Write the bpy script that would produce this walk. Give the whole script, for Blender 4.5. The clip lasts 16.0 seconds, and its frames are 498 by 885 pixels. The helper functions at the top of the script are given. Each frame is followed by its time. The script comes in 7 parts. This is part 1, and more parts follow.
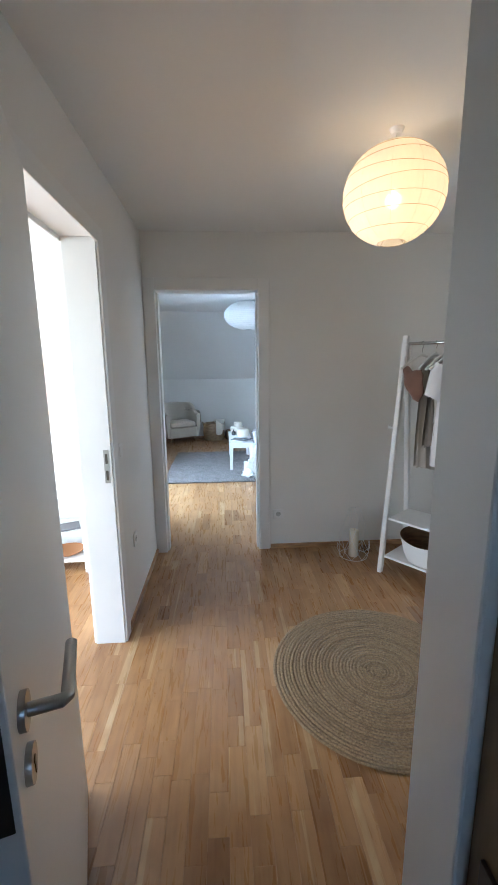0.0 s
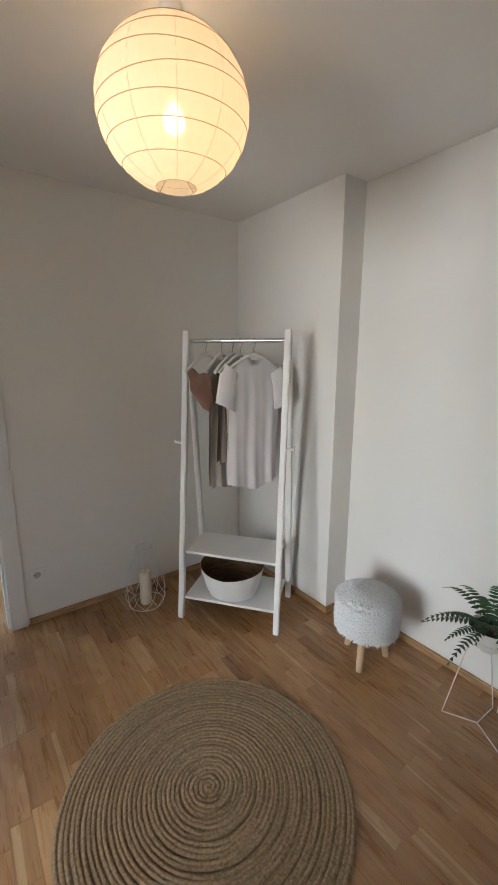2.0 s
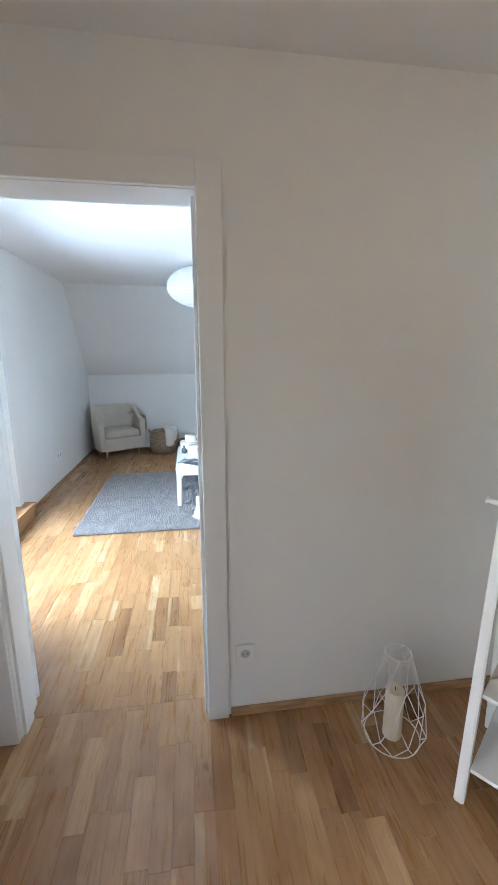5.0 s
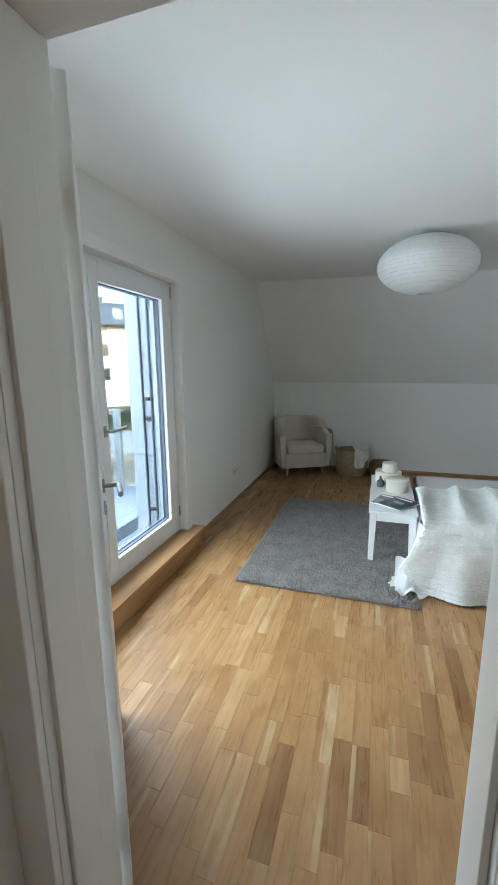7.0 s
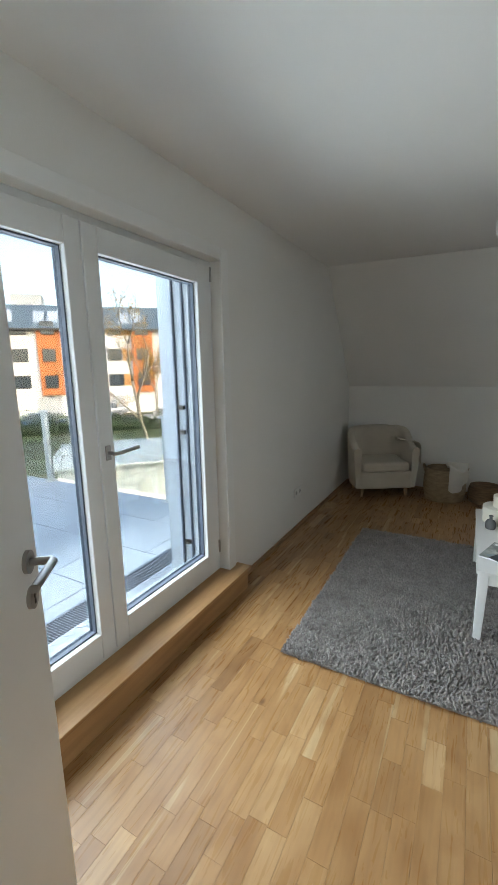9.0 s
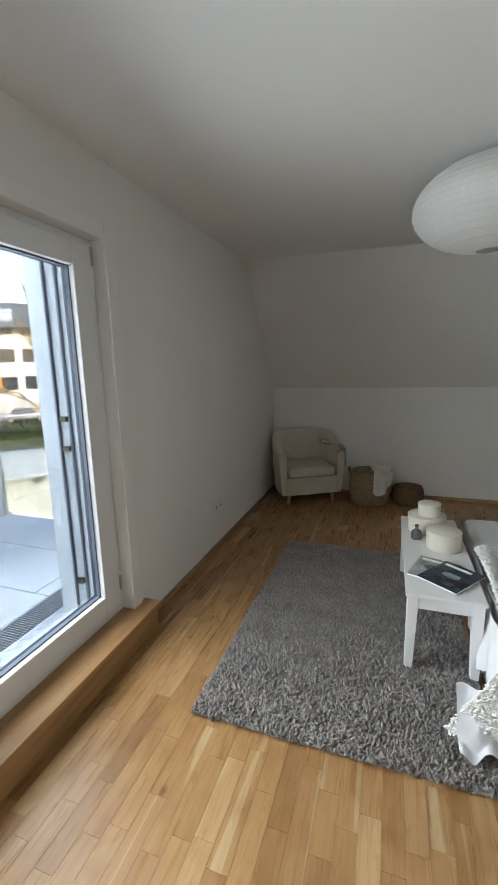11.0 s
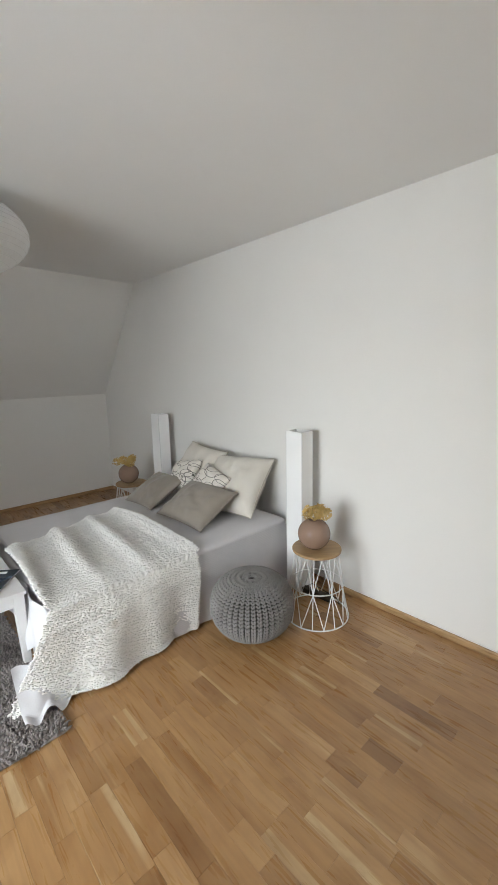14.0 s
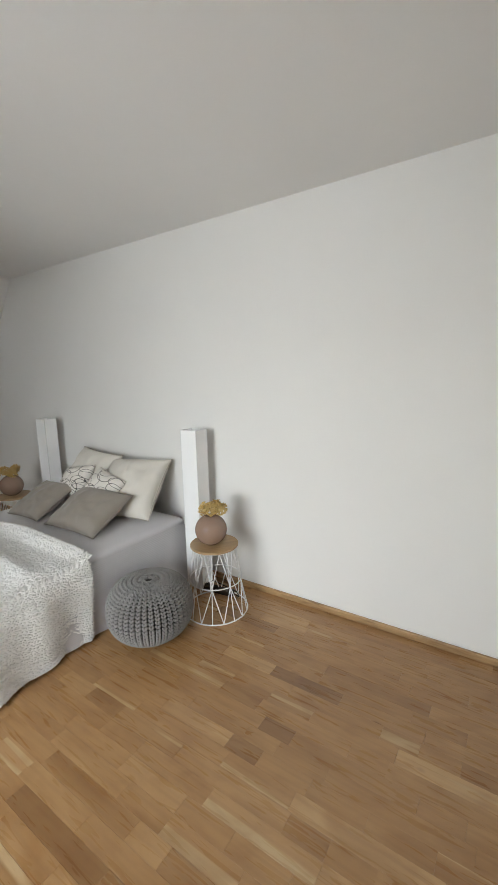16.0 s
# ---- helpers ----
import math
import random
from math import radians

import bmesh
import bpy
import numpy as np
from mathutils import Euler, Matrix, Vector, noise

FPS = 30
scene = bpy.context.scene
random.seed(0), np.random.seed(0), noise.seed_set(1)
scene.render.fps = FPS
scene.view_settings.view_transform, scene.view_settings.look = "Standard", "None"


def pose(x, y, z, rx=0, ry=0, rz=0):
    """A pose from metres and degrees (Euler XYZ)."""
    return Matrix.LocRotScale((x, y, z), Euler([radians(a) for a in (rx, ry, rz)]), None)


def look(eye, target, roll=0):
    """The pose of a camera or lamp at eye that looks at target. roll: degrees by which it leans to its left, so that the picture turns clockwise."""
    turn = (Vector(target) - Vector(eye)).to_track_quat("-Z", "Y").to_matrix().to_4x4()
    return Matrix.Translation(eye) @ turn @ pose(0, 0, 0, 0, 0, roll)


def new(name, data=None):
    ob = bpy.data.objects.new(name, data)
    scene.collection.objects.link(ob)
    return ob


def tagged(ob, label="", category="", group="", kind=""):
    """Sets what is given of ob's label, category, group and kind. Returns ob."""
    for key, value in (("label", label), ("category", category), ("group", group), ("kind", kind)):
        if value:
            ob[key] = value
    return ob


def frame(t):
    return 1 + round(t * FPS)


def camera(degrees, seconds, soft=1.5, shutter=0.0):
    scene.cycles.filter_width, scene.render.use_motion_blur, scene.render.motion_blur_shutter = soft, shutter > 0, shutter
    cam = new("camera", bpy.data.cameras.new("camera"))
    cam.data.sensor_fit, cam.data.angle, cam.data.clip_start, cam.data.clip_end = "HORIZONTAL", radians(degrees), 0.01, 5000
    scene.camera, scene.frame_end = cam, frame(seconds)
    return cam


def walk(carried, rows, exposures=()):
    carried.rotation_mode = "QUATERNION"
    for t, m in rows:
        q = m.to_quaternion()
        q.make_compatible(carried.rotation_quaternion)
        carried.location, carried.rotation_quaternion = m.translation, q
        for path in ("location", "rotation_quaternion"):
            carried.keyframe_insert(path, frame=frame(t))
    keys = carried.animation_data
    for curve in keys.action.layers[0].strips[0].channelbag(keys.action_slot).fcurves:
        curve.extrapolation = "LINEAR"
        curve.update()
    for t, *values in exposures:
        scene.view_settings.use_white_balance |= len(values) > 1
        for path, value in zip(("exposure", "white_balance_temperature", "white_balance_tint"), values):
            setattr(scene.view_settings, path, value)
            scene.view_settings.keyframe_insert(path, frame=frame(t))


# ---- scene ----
cam = camera(63.2, 16.0)
PATH = [
    (0, (0.134, -3.074, 1.476), (0.252, -1.114, 1.097), -0.6),
    (0.5, (0.119, -2.903, 1.482), (0.157, -0.941, 1.097), -0.6),
    (1, (0.109, -2.722, 1.486), (0.332, -0.774, 1.094), -0.7),
    (1.5, (0.18, -2.544, 1.485), (0.81, -0.688, 1.088), -0.4),
    (2, (0.271, -2.418, 1.503), (1.432, -0.84, 1.099), 0.2),
    (2.5, (0.347, -2.357, 1.498), (1.945, -1.223, 1.1), 0.3),
    (3, (0.349, -2.219, 1.504), (2.137, -1.42, 1.096), -0.7),
    (3.5, (0.374, -2.047, 1.487), (2.055, -1.046, 1.071), -1.3),
    (4, (0.417, -1.845, 1.501), (1.732, -0.397, 1.086), -0.9),
    (4.5, (0.438, -1.657, 1.492), (1.216, 0.137, 1.073), -0.2),
    (5, (0.36, -1.433, 1.485), (0.638, 0.503, 1.065), -0.1),
    (5.2, (0.318, -1.336, 1.497), (0.442, 0.616, 1.08), -0.3),
    (7.3, (0.2, -0.374, 1.449), (-0.455, 1.479, 1.076), -0.5),
    (7.5, (0.185, -0.304, 1.434), (-0.505, 1.537, 1.069), -0.5),
    (8, (0.169, -0.129, 1.444), (-0.628, 1.669, 1.079), -1.0),
    (8.2, (0.168, -0.047, 1.438), (-0.678, 1.73, 1.084), -1.2),
    (10.3, (-0.013, 0.498, 1.454), (-0.999, 2.194, 1.066), -1.2),
    (10.5, (0.013, 0.536, 1.452), (-0.901, 2.274, 1.069), -1.2),
    (11, (0.088, 0.594, 1.445), (-0.562, 2.449, 1.079), -1.4),
    (11.5, (0.146, 0.613, 1.441), (-0.161, 2.558, 1.086), -1.6),
    (12, (0.172, 0.585, 1.441), (0.241, 2.553, 1.094), -1.8),
    (12.5, (0.15, 0.542, 1.448), (0.603, 2.459, 1.101), -1.7),
    (13, (0.119, 0.481, 1.453), (0.913, 2.283, 1.098), -1.4),
    (13.5, (0.101, 0.402, 1.45), (1.19, 2.042, 1.098), -1.4),
    (14, (0.104, 0.328, 1.45), (1.437, 1.775, 1.094), -1.4),
    (14.5, (0.102, 0.283, 1.415), (1.624, 1.535, 1.08), -1.1),
    (15, (0.112, 0.235, 1.408), (1.742, 1.344, 1.071), -1.3),
    (15.5, (0.11, 0.224, 1.405), (1.782, 1.27, 1.07), -1.3),
    (16, (0.125, 0.247, 1.398), (1.761, 1.35, 1.066), -1.4),
]
walk(cam, [(t, look(eye, target, roll)) for t, eye, target, roll in PATH],
     exposures=[(0, 5.2, 5400, 4), (1, 5.0, 5400, 4), (2, 4.95, 6100, 7), (3, 5.2, 6500, 8), (4, 5.35, 6400, 7), (5.2, 5.65, 5600, 5), (7.3, 4.25, 6700, 2), (8.2, 4.1, 6900, 3), (10.5, 3.9, 7400, 7), (11.3, 4.2, 7400, 9), (12, 4.5, 7600, 11), (13, 4.4, 7700, 13), (14.5, 4.25, 7700, 12), (16, 4.25, 7700, 12)])


# ---- world and sun ----
world = bpy.data.worlds.new("sky")
scene.world = world
world.use_nodes = True
wn = world.node_tree
sky = wn.nodes.new("ShaderNodeTexSky")
sky.sky_type = 'NISHITA'
sky.sun_disc = False
SUN_EL, SUN_AZ = 32.0, 102.0      # degrees; azimuth clockwise from +y
sky.sun_elevation, sky.sun_rotation = radians(SUN_EL), radians(SUN_AZ)
sky.dust_density, sky.air_density, sky.ozone_density = 3.0, 1.0, 1.0
wn.links.new(sky.outputs[0], wn.nodes["Background"].inputs[0])
wn.nodes["Background"].inputs[1].default_value = 0.15
sun = new("sun", bpy.data.lights.new("sun", 'SUN'))
sun.data.energy, sun.data.angle, sun.data.color = 0.12, radians(3.0), (1.0, 0.95, 0.88)
sv = Vector((math.sin(radians(SUN_AZ)) * math.cos(radians(SUN_EL)), math.cos(radians(SUN_AZ)) * math.cos(radians(SUN_EL)), math.sin(radians(SUN_EL))))
sun.matrix_basis = look(sv * 40, (0, 0, 0))

# sky light before the balcony door
door_sky = new("door_sky_light", bpy.data.lights.new("door_sky_light", 'AREA'))
door_sky.data.shape, door_sky.data.size, door_sky.data.size_y = 'RECTANGLE', 2.6, 2.4
door_sky.data.energy, door_sky.data.color = 17.5, (0.73, 0.855, 1.0)
door_sky.matrix_basis = pose(-2.02, 1.38, 1.70, 65, 0, -90)

# sky light in the wide window of the next room
room_sky = new("room_sky_light", bpy.data.lights.new("room_sky_light", 'AREA'))
room_sky.data.shape, room_sky.data.size, room_sky.data.size_y = 'RECTANGLE', 2.9, 2.0
room_sky.data.energy, room_sky.data.color = 7.8, (1.0, 0.975, 0.94)
room_sky.matrix_basis = pose(-4.28, -2.05, 1.17, 90, 0, -90)

# bulb inside the paper globe of the hall
HALL_LAMP = Vector((0.847, -1.288, 2.153))
bulb_light = new("hall_bulb_light", bpy.data.lights.new("hall_bulb_light", 'POINT'))
bulb_light.data.energy, bulb_light.data.shadow_soft_size, bulb_light.data.color = 0.074, 0.025, (1.0, 0.60, 0.30)
bulb_light.location = HALL_LAMP + Vector((0, 0, 0.0))


# ---- materials ----
def mat(name, color, rough=0.5, var=0.06, scale=3.0, fine=120.0, bump=0.05, metal=0.0, spec=0.5, sheen=0.0, color2=None, stretch=(1, 1, 1)):
    m = bpy.data.materials.new(name)
    m.use_nodes = True
    nt = m.node_tree
    N, L = nt.nodes, nt.links
    b = N["Principled BSDF"]
    b.inputs["Roughness"].default_value = rough
    b.inputs["Metallic"].default_value = metal
    b.inputs["Specular IOR Level"].default_value = spec
    b.inputs["Sheen Weight"].default_value = sheen
    tc = N.new("ShaderNodeTexCoord")
    mp = N.new("ShaderNodeMapping")
    mp.inputs["Scale"].default_value = stretch
    L.new(tc.outputs["Object"], mp.inputs[0])
    n1 = N.new("ShaderNodeTexNoise")
    n1.inputs["Scale"].default_value, n1.inputs["Detail"].default_value = scale, 4
    n2 = N.new("ShaderNodeTexNoise")
    n2.inputs["Scale"].default_value, n2.inputs["Detail"].default_value = fine, 3
    L.new(mp.outputs[0], n1.inputs["Vector"])
    L.new(mp.outputs[0], n2.inputs["Vector"])
    mix = N.new("ShaderNodeMix")
    mix.data_type = 'RGBA'
    c2 = color2 or tuple(c * (1 - var) for c in color)
    mix.inputs[6].default_value, mix.inputs[7].default_value = (*color, 1), (*c2, 1)
    ad = N.new("ShaderNodeMath")
    ad.operation = 'MULTIPLY_ADD'
    ad.inputs[1].default_value = 0.35
    sb = N.new("ShaderNodeMapRange")
    sb.inputs[1].default_value, sb.inputs[2].default_value = 0.38, 0.72
    L.new(n2.outputs[0], ad.inputs[0])
    L.new(n1.outputs[0], sb.inputs[0])
    L.new(sb.outputs[0], ad.inputs[2])
    L.new(ad.outputs[0], mix.inputs[0])
    L.new(mix.outputs[2], b.inputs["Base Color"])
    bp = N.new("ShaderNodeBump")
    bp.inputs["Strength"].default_value, bp.inputs["Distance"].default_value = bump, 0.004
    L.new(n2.outputs[0], bp.inputs["Height"])
    L.new(bp.outputs[0], b.inputs["Normal"])
    return m


def glass(name, tint=(1, 1, 1), rough=0.0):
    m = bpy.data.materials.new(name)
    m.use_nodes = True
    nt = m.node_tree
    out = nt.nodes["Material Output"]
    nt.nodes.remove(nt.nodes["Principled BSDF"])
    tr = nt.nodes.new("ShaderNodeBsdfTransparent")
    tr.inputs[0].default_value = (*tint, 1)
    gl = nt.nodes.new("ShaderNodeBsdfGlossy")
    gl.inputs["Roughness"].default_value = rough
    lw = nt.nodes.new("ShaderNodeLayerWeight")
    lw.inputs[0].default_value = 0.5
    pw = nt.nodes.new("ShaderNodeMath")
    pw.operation = 'POWER'
    pw.inputs[1].default_value = 4.0
    nt.links.new(lw.outputs["Facing"], pw.inputs[0])
    fr = nt.nodes.new("ShaderNodeMath")
    fr.operation = 'MULTIPLY_ADD'
    fr.inputs[1].default_value, fr.inputs[2].default_value = 0.6, 0.035
    nt.links.new(pw.outputs[0], fr.inputs[0])
    mx = nt.nodes.new("ShaderNodeMixShader")
    nt.links.new(fr.outputs[0], mx.inputs[0])
    nt.links.new(tr.outputs[0], mx.inputs[1])
    nt.links.new(gl.outputs[0], mx.inputs[2])
    nt.links.new(mx.outputs[0], out.inputs[0])
    return m


def emit(name, color, strength):
    m = bpy.data.materials.new(name)
    m.use_nodes = True
    b = m.node_tree.nodes["Principled BSDF"]
    b.inputs["Base Color"].default_value = (*color, 1)
    b.inputs["Emission Color"].default_value = (*color, 1)
    b.inputs["Emission Strength"].default_value = strength
    return m


def paper(name, color, glow=0.75):
    """Thin washi paper: part diffuse, part translucent."""
    m = bpy.data.materials.new(name)
    m.use_nodes = True
    nt = m.node_tree
    N, L = nt.nodes, nt.links
    out = N["Material Output"]
    N.remove(N["Principled BSDF"])
    d = N.new("ShaderNodeBsdfDiffuse")
    t = N.new("ShaderNodeBsdfTranslucent")
    tc = N.new("ShaderNodeTexCoord")
    no = N.new("ShaderNodeTexNoise")
    no.inputs["Scale"].default_value, no.inputs["Detail"].default_value = 60, 4
    mp = N.new("ShaderNodeMapping")
    mp.inputs["Scale"].default_value = (1, 1, 0.25)
    L.new(tc.outputs["Object"], mp.inputs[0])
    L.new(mp.outputs[0], no.inputs["Vector"])
    mix = N.new("ShaderNodeMix")
    mix.data_type = 'RGBA'
    mix.inputs[6].default_value = (*[c * 0.9 for c in color], 1)
    mix.inputs[7].default_value = (*color, 1)
    L.new(no.outputs[0], mix.inputs[0])
    L.new(mix.outputs[2], d.inputs[0])
    L.new(mix.outputs[2], t.inputs[0])
    mx = N.new("ShaderNodeMixShader")
    mx.inputs[0].default_value = glow
    L.new(d.outputs[0], mx.inputs[1])
    L.new(t.outputs[0], mx.inputs[2])
    tp = N.new("ShaderNodeBsdfTransparent")
    m2 = N.new("ShaderNodeMixShader")
    m2.inputs[0].default_value = 0.05
    L.new(mx.outputs[0], m2.inputs[1])
    L.new(tp.outputs[0], m2.inputs[2])
    L.new(m2.outputs[0], out.inputs[0])
    return m


def wood_floor(name):
    """Oak strip parquet: every strip its own tone, grain along y, pale sapwood edges, satin varnish."""
    m = bpy.data.materials.new(name)
    m.use_nodes = True
    nt = m.node_tree
    N, L = nt.nodes, nt.links
    b = N["Principled BSDF"]
    geo = N.new("ShaderNodeNewGeometry")
    info = N.new("ShaderNodeObjectInfo")
    add = N.new("ShaderNodeMath")
    add.operation = 'ADD'
    L.new(geo.outputs["Random Per Island"], add.inputs[0])
    L.new(info.outputs["Random"], add.inputs[1])
    fr = N.new("ShaderNodeMath")
    fr.operation = 'FRACT'
    L.new(add.outputs[0], fr.inputs[0])
    # shift the grain by the strip's number
    off = N.new("ShaderNodeCombineXYZ")
    mul = N.new("ShaderNodeMath")
    mul.operation = 'MULTIPLY'
    mul.inputs[1].default_value = 37.0
    L.new(fr.outputs[0], mul.inputs[0])
    L.new(mul.outputs[0], off.inputs[1])
    L.new(mul.outputs[0], off.inputs[2])
    va = N.new("ShaderNodeVectorMath")
    va.operation = 'ADD'
    L.new(geo.outputs["Position"], va.inputs[0])
    L.new(off.outputs[0], va.inputs[1])

    def tex(sx, sy, scale, detail, dist=0.0):
        mp = N.new("ShaderNodeMapping")
        mp.inputs["Scale"].default_value = (sx, sy, 1)
        L.new(va.outputs[0], mp.inputs[0])
        n = N.new("ShaderNodeTexNoise")
        n.inputs["Scale"].default_value, n.inputs["Detail"].default_value = scale, detail
        n.inputs["Distortion"].default_value = dist
        L.new(mp.outputs[0], n.inputs["Vector"])
        return n.outputs[0]

    tone = N.new("ShaderNodeValToRGB")
    cr = tone.color_ramp
    stops = [(0.0, (0.245, 0.124, 0.049)), (0.10, (0.345, 0.186, 0.077)), (0.40, (0.402, 0.224, 0.095)), (0.65, (0.376, 0.206, 0.086)), (0.92, (0.420, 0.242, 0.107)), (1.0, (0.50, 0.312, 0.152))]
    while len(cr.elements) < len(stops):
        cr.elements.new(0.5)
    for e, (p, c) in zip(cr.elements, stops):
        e.position, e.color = p, (*c, 1)
    L.new(fr.outputs[0], tone.inputs[0])

    def mixc(kind, fac, a, bcol):
        x = N.new("ShaderNodeMix")
        x.data_type, x.blend_type = 'RGBA', kind
        if isinstance(fac, float):
            x.inputs[0].default_value = fac
        else:
            L.new(fac, x.inputs[0])
        L.new(a, x.inputs[6])
        if isinstance(bcol, tuple):
            x.inputs[7].default_value = (*bcol, 1)
        else:
            L.new(bcol, x.inputs[7])
        return x.outputs[2]

    def span(v, lo, hi, a=0.0, z=1.0):
        r = N.new("ShaderNodeMapRange")
        r.inputs[1].default_value, r.inputs[2].default_value = lo, hi
        r.inputs[3].default_value, r.inputs[4].default_value = a, z
        L.new(v, r.inputs[0])
        return r.outputs[0]

    grain = tex(34, 2.6, 1.6, 6, 1.2)
    figure = tex(8, 1.4, 1.3, 4, 2.2)
    cloud = tex(5, 2.5, 1.6, 4, 0.8)
    sap = tex(12, 0.25, 1.4, 1, 0.3)
    # arched growth rings
    mp = N.new("ShaderNodeMapping")
    mp.inputs["Scale"].default_value = (1.0, 0.11, 1)
    L.new(va.outputs[0], mp.inputs[0])
    wv = N.new("ShaderNodeTexWave")
    wv.wave_type, wv.bands_direction = 'BANDS', 'X'
    wv.inputs["Scale"].default_value, wv.inputs["Distortion"].default_value = 9.0, 7.0
    wv.inputs["Detail"].default_value, wv.inputs["Detail Scale"].default_value = 2.0, 0.35
    L.new(mp.outputs[0], wv.inputs["Vector"])
    # small dark knots
    kn = N.new("ShaderNodeTexVoronoi")
    kn.inputs["Scale"].default_value = 3.4
    km = N.new("ShaderNodeMapping")
    km.inputs["Scale"].default_value = (1.0, 0.6, 1)
    L.new(va.outputs[0], km.inputs[0])
    L.new(km.outputs[0], kn.inputs["Vector"])
    c = mixc('MIX', span(sap, 0.665, 0.685, 0.0, 0.62), tone.outputs[0], (0.56, 0.41, 0.235))
    c = mixc('MULTIPLY', span(cloud, 0.44, 0.66, 0.0, 0.62), c, (0.66, 0.54, 0.42))
    c = mixc('MULTIPLY', span(figure, 0.45, 0.65, 0.0, 0.24), c, (0.60, 0.47, 0.35))
    c = mixc('MULTIPLY', span(wv.outputs["Fac"], 0.6, 1.0, 0.0, 0.16), c, (0.52, 0.39, 0.27))
    c = mixc('MULTIPLY', span(grain, 0.50, 0.75, 0.0, 0.15), c, (0.52, 0.39, 0.27))
    c = mixc('MULTIPLY', span(kn.outputs["Distance"], 0.055, 0.015, 0.0, 0.75), c, (0.30, 0.19, 0.11))
    L.new(c, b.inputs["Base Color"])
    L.new(span(grain, 0.3, 0.8, 0.25, 0.36), b.inputs["Roughness"])
    b.inputs["Specular IOR Level"].default_value = 0.62
    bp = N.new("ShaderNodeBump")
    bp.inputs["Strength"].default_value, bp.inputs["Distance"].default_value = 0.06, 0.002
    L.new(grain, bp.inputs["Height"])
    L.new(bp.outputs[0], b.inputs["Normal"])
    return m


M_WALL = mat("white_wall_paint", (0.80, 0.785, 0.755), 0.85, 0.035, 1.3, 160, 0.10, spec=0.25)
M_CEIL = mat("white_ceiling_paint", (0.84, 0.83, 0.81), 0.9, 0.03, 1.1, 140, 0.08, spec=0.2)
M_TRIM = mat("white_lacquer_trim", (0.80, 0.79, 0.77), 0.35, 0.03, 4, 60, 0.02)
M_DOOR = mat("white_lacquer_door", (0.78, 0.77, 0.745), 0.38, 0.03, 3, 70, 0.03)
M_FRAMEW = mat("white_window_frame", (0.74, 0.745, 0.74), 0.4, 0.04, 4, 60, 0.02)
M_FLOOR = wood_floor("oak_parquet")
M_JOINT = mat("dark_floor_joint", (0.25, 0.148, 0.08), 0.8)
M_OAK = mat("oak_sill", (0.46, 0.265, 0.12), 0.34, 0.4, 2.0, 40, 0.05, stretch=(12, 1, 12), color2=(0.33, 0.175, 0.075))
M_BASE = mat("oak_baseboard", (0.48, 0.29, 0.145), 0.4, 0.35, 3, 60, 0.05, stretch=(3, 3, 20), color2=(0.28, 0.16, 0.075))
M_STEEL = mat("brushed_steel", (0.42, 0.41, 0.39), 0.32, 0.15, 20, 200, 0.03, metal=1.0)
M_CHROME = mat("chrome_rod", (0.62, 0.61, 0.6), 0.16, 0.1, 20, 100, 0.0, metal=1.0)
M_DARKMETAL = mat("dark_metal", (0.10, 0.085, 0.07), 0.42, 0.2, 12, 100, 0.02, metal=0.8)
M_WHITE = mat("white_furniture_lacquer", (0.80, 0.79, 0.78), 0.4, 0.03, 5, 80, 0.02)
# the grey tint stands in for lower outdoor brightness seen through the panes
M_PANE = glass("dimming_window_glass", (0.42, 0.43, 0.44))
M_RAILGLASS = glass("railing_glass", (0.86, 0.9, 0.88))


# ---- building blocks ----
def box(bm, x0, y0, z0, x1, y1, z1, bevel=0.0):
    r = bmesh.ops.create_cube(bm, size=1.0, matrix=Matrix.Translation(((x0 + x1) / 2, (y0 + y1) / 2, (z0 + z1) / 2)) @ Matrix.Diagonal((x1 - x0, y1 - y0, z1 - z0, 1)))
    if bevel:
        es = list({e for v in r["verts"] for e in v.link_edges})
        bmesh.ops.bevel(bm, geom=es, offset=bevel, segments=2, affect='EDGES', profile=0.5)
    return r


def tube(bm, pts, r, seg=8, r2=None, cap=True):
    """A round bar through the points."""
    pts = [Vector(p) for p in pts]
    rings = []
    n = len(pts)
    for i, p in enumerate(pts):
        d = (pts[min(i + 1, n - 1)] - pts[max(i - 1, 0)]).normalized()
        a = d.cross(Vector((0, 0, 1)))
        if a.length < 1e-3:
            a = d.cross(Vector((1, 0, 0)))
        a.normalize()
        b = d.cross(a)
        rr = r if r2 is None else r + (r2 - r) * i / max(1, n - 1)
        rings.append([bm.verts.new(p + (a * math.cos(k * 2 * math.pi / seg) + b * math.sin(k * 2 * math.pi / seg)) * rr) for k in range(seg)])
    for q, s in zip(rings, rings[1:]):
        for k in range(seg):
            bm.faces.new((q[k], q[(k + 1) % seg], s[(k + 1) % seg], s[k]))
    if cap:
        bm.faces.new(rings[0][::-1])
        bm.faces.new(rings[-1])


def lathe(bm, prof, seg=32, c=(0, 0, 0), wob=None, caps=True):
    """Turns (radius, height) pairs round the z axis."""
    rings = []
    for j, (r, z) in enumerate(prof):
        ring = []
        for k in range(seg):
            a = 2 * math.pi * k / seg
            q = r * (wob(a, j) if wob else 1.0)
            ring.append(bm.verts.new((c[0] + q * math.cos(a), c[1] + q * math.sin(a), c[2] + z)))
        rings.append(ring)
    for q, s in zip(rings, rings[1:]):
        for k in range(seg):
            bm.faces.new((q[k], q[(k + 1) % seg], s[(k + 1) % seg], s[k]))
    if caps and prof[0][0] > 1.5e-3:
        bm.faces.new(rings[0][::-1])
    if caps and prof[-1][0] > 1.5e-3:
        bm.faces.new(rings[-1])


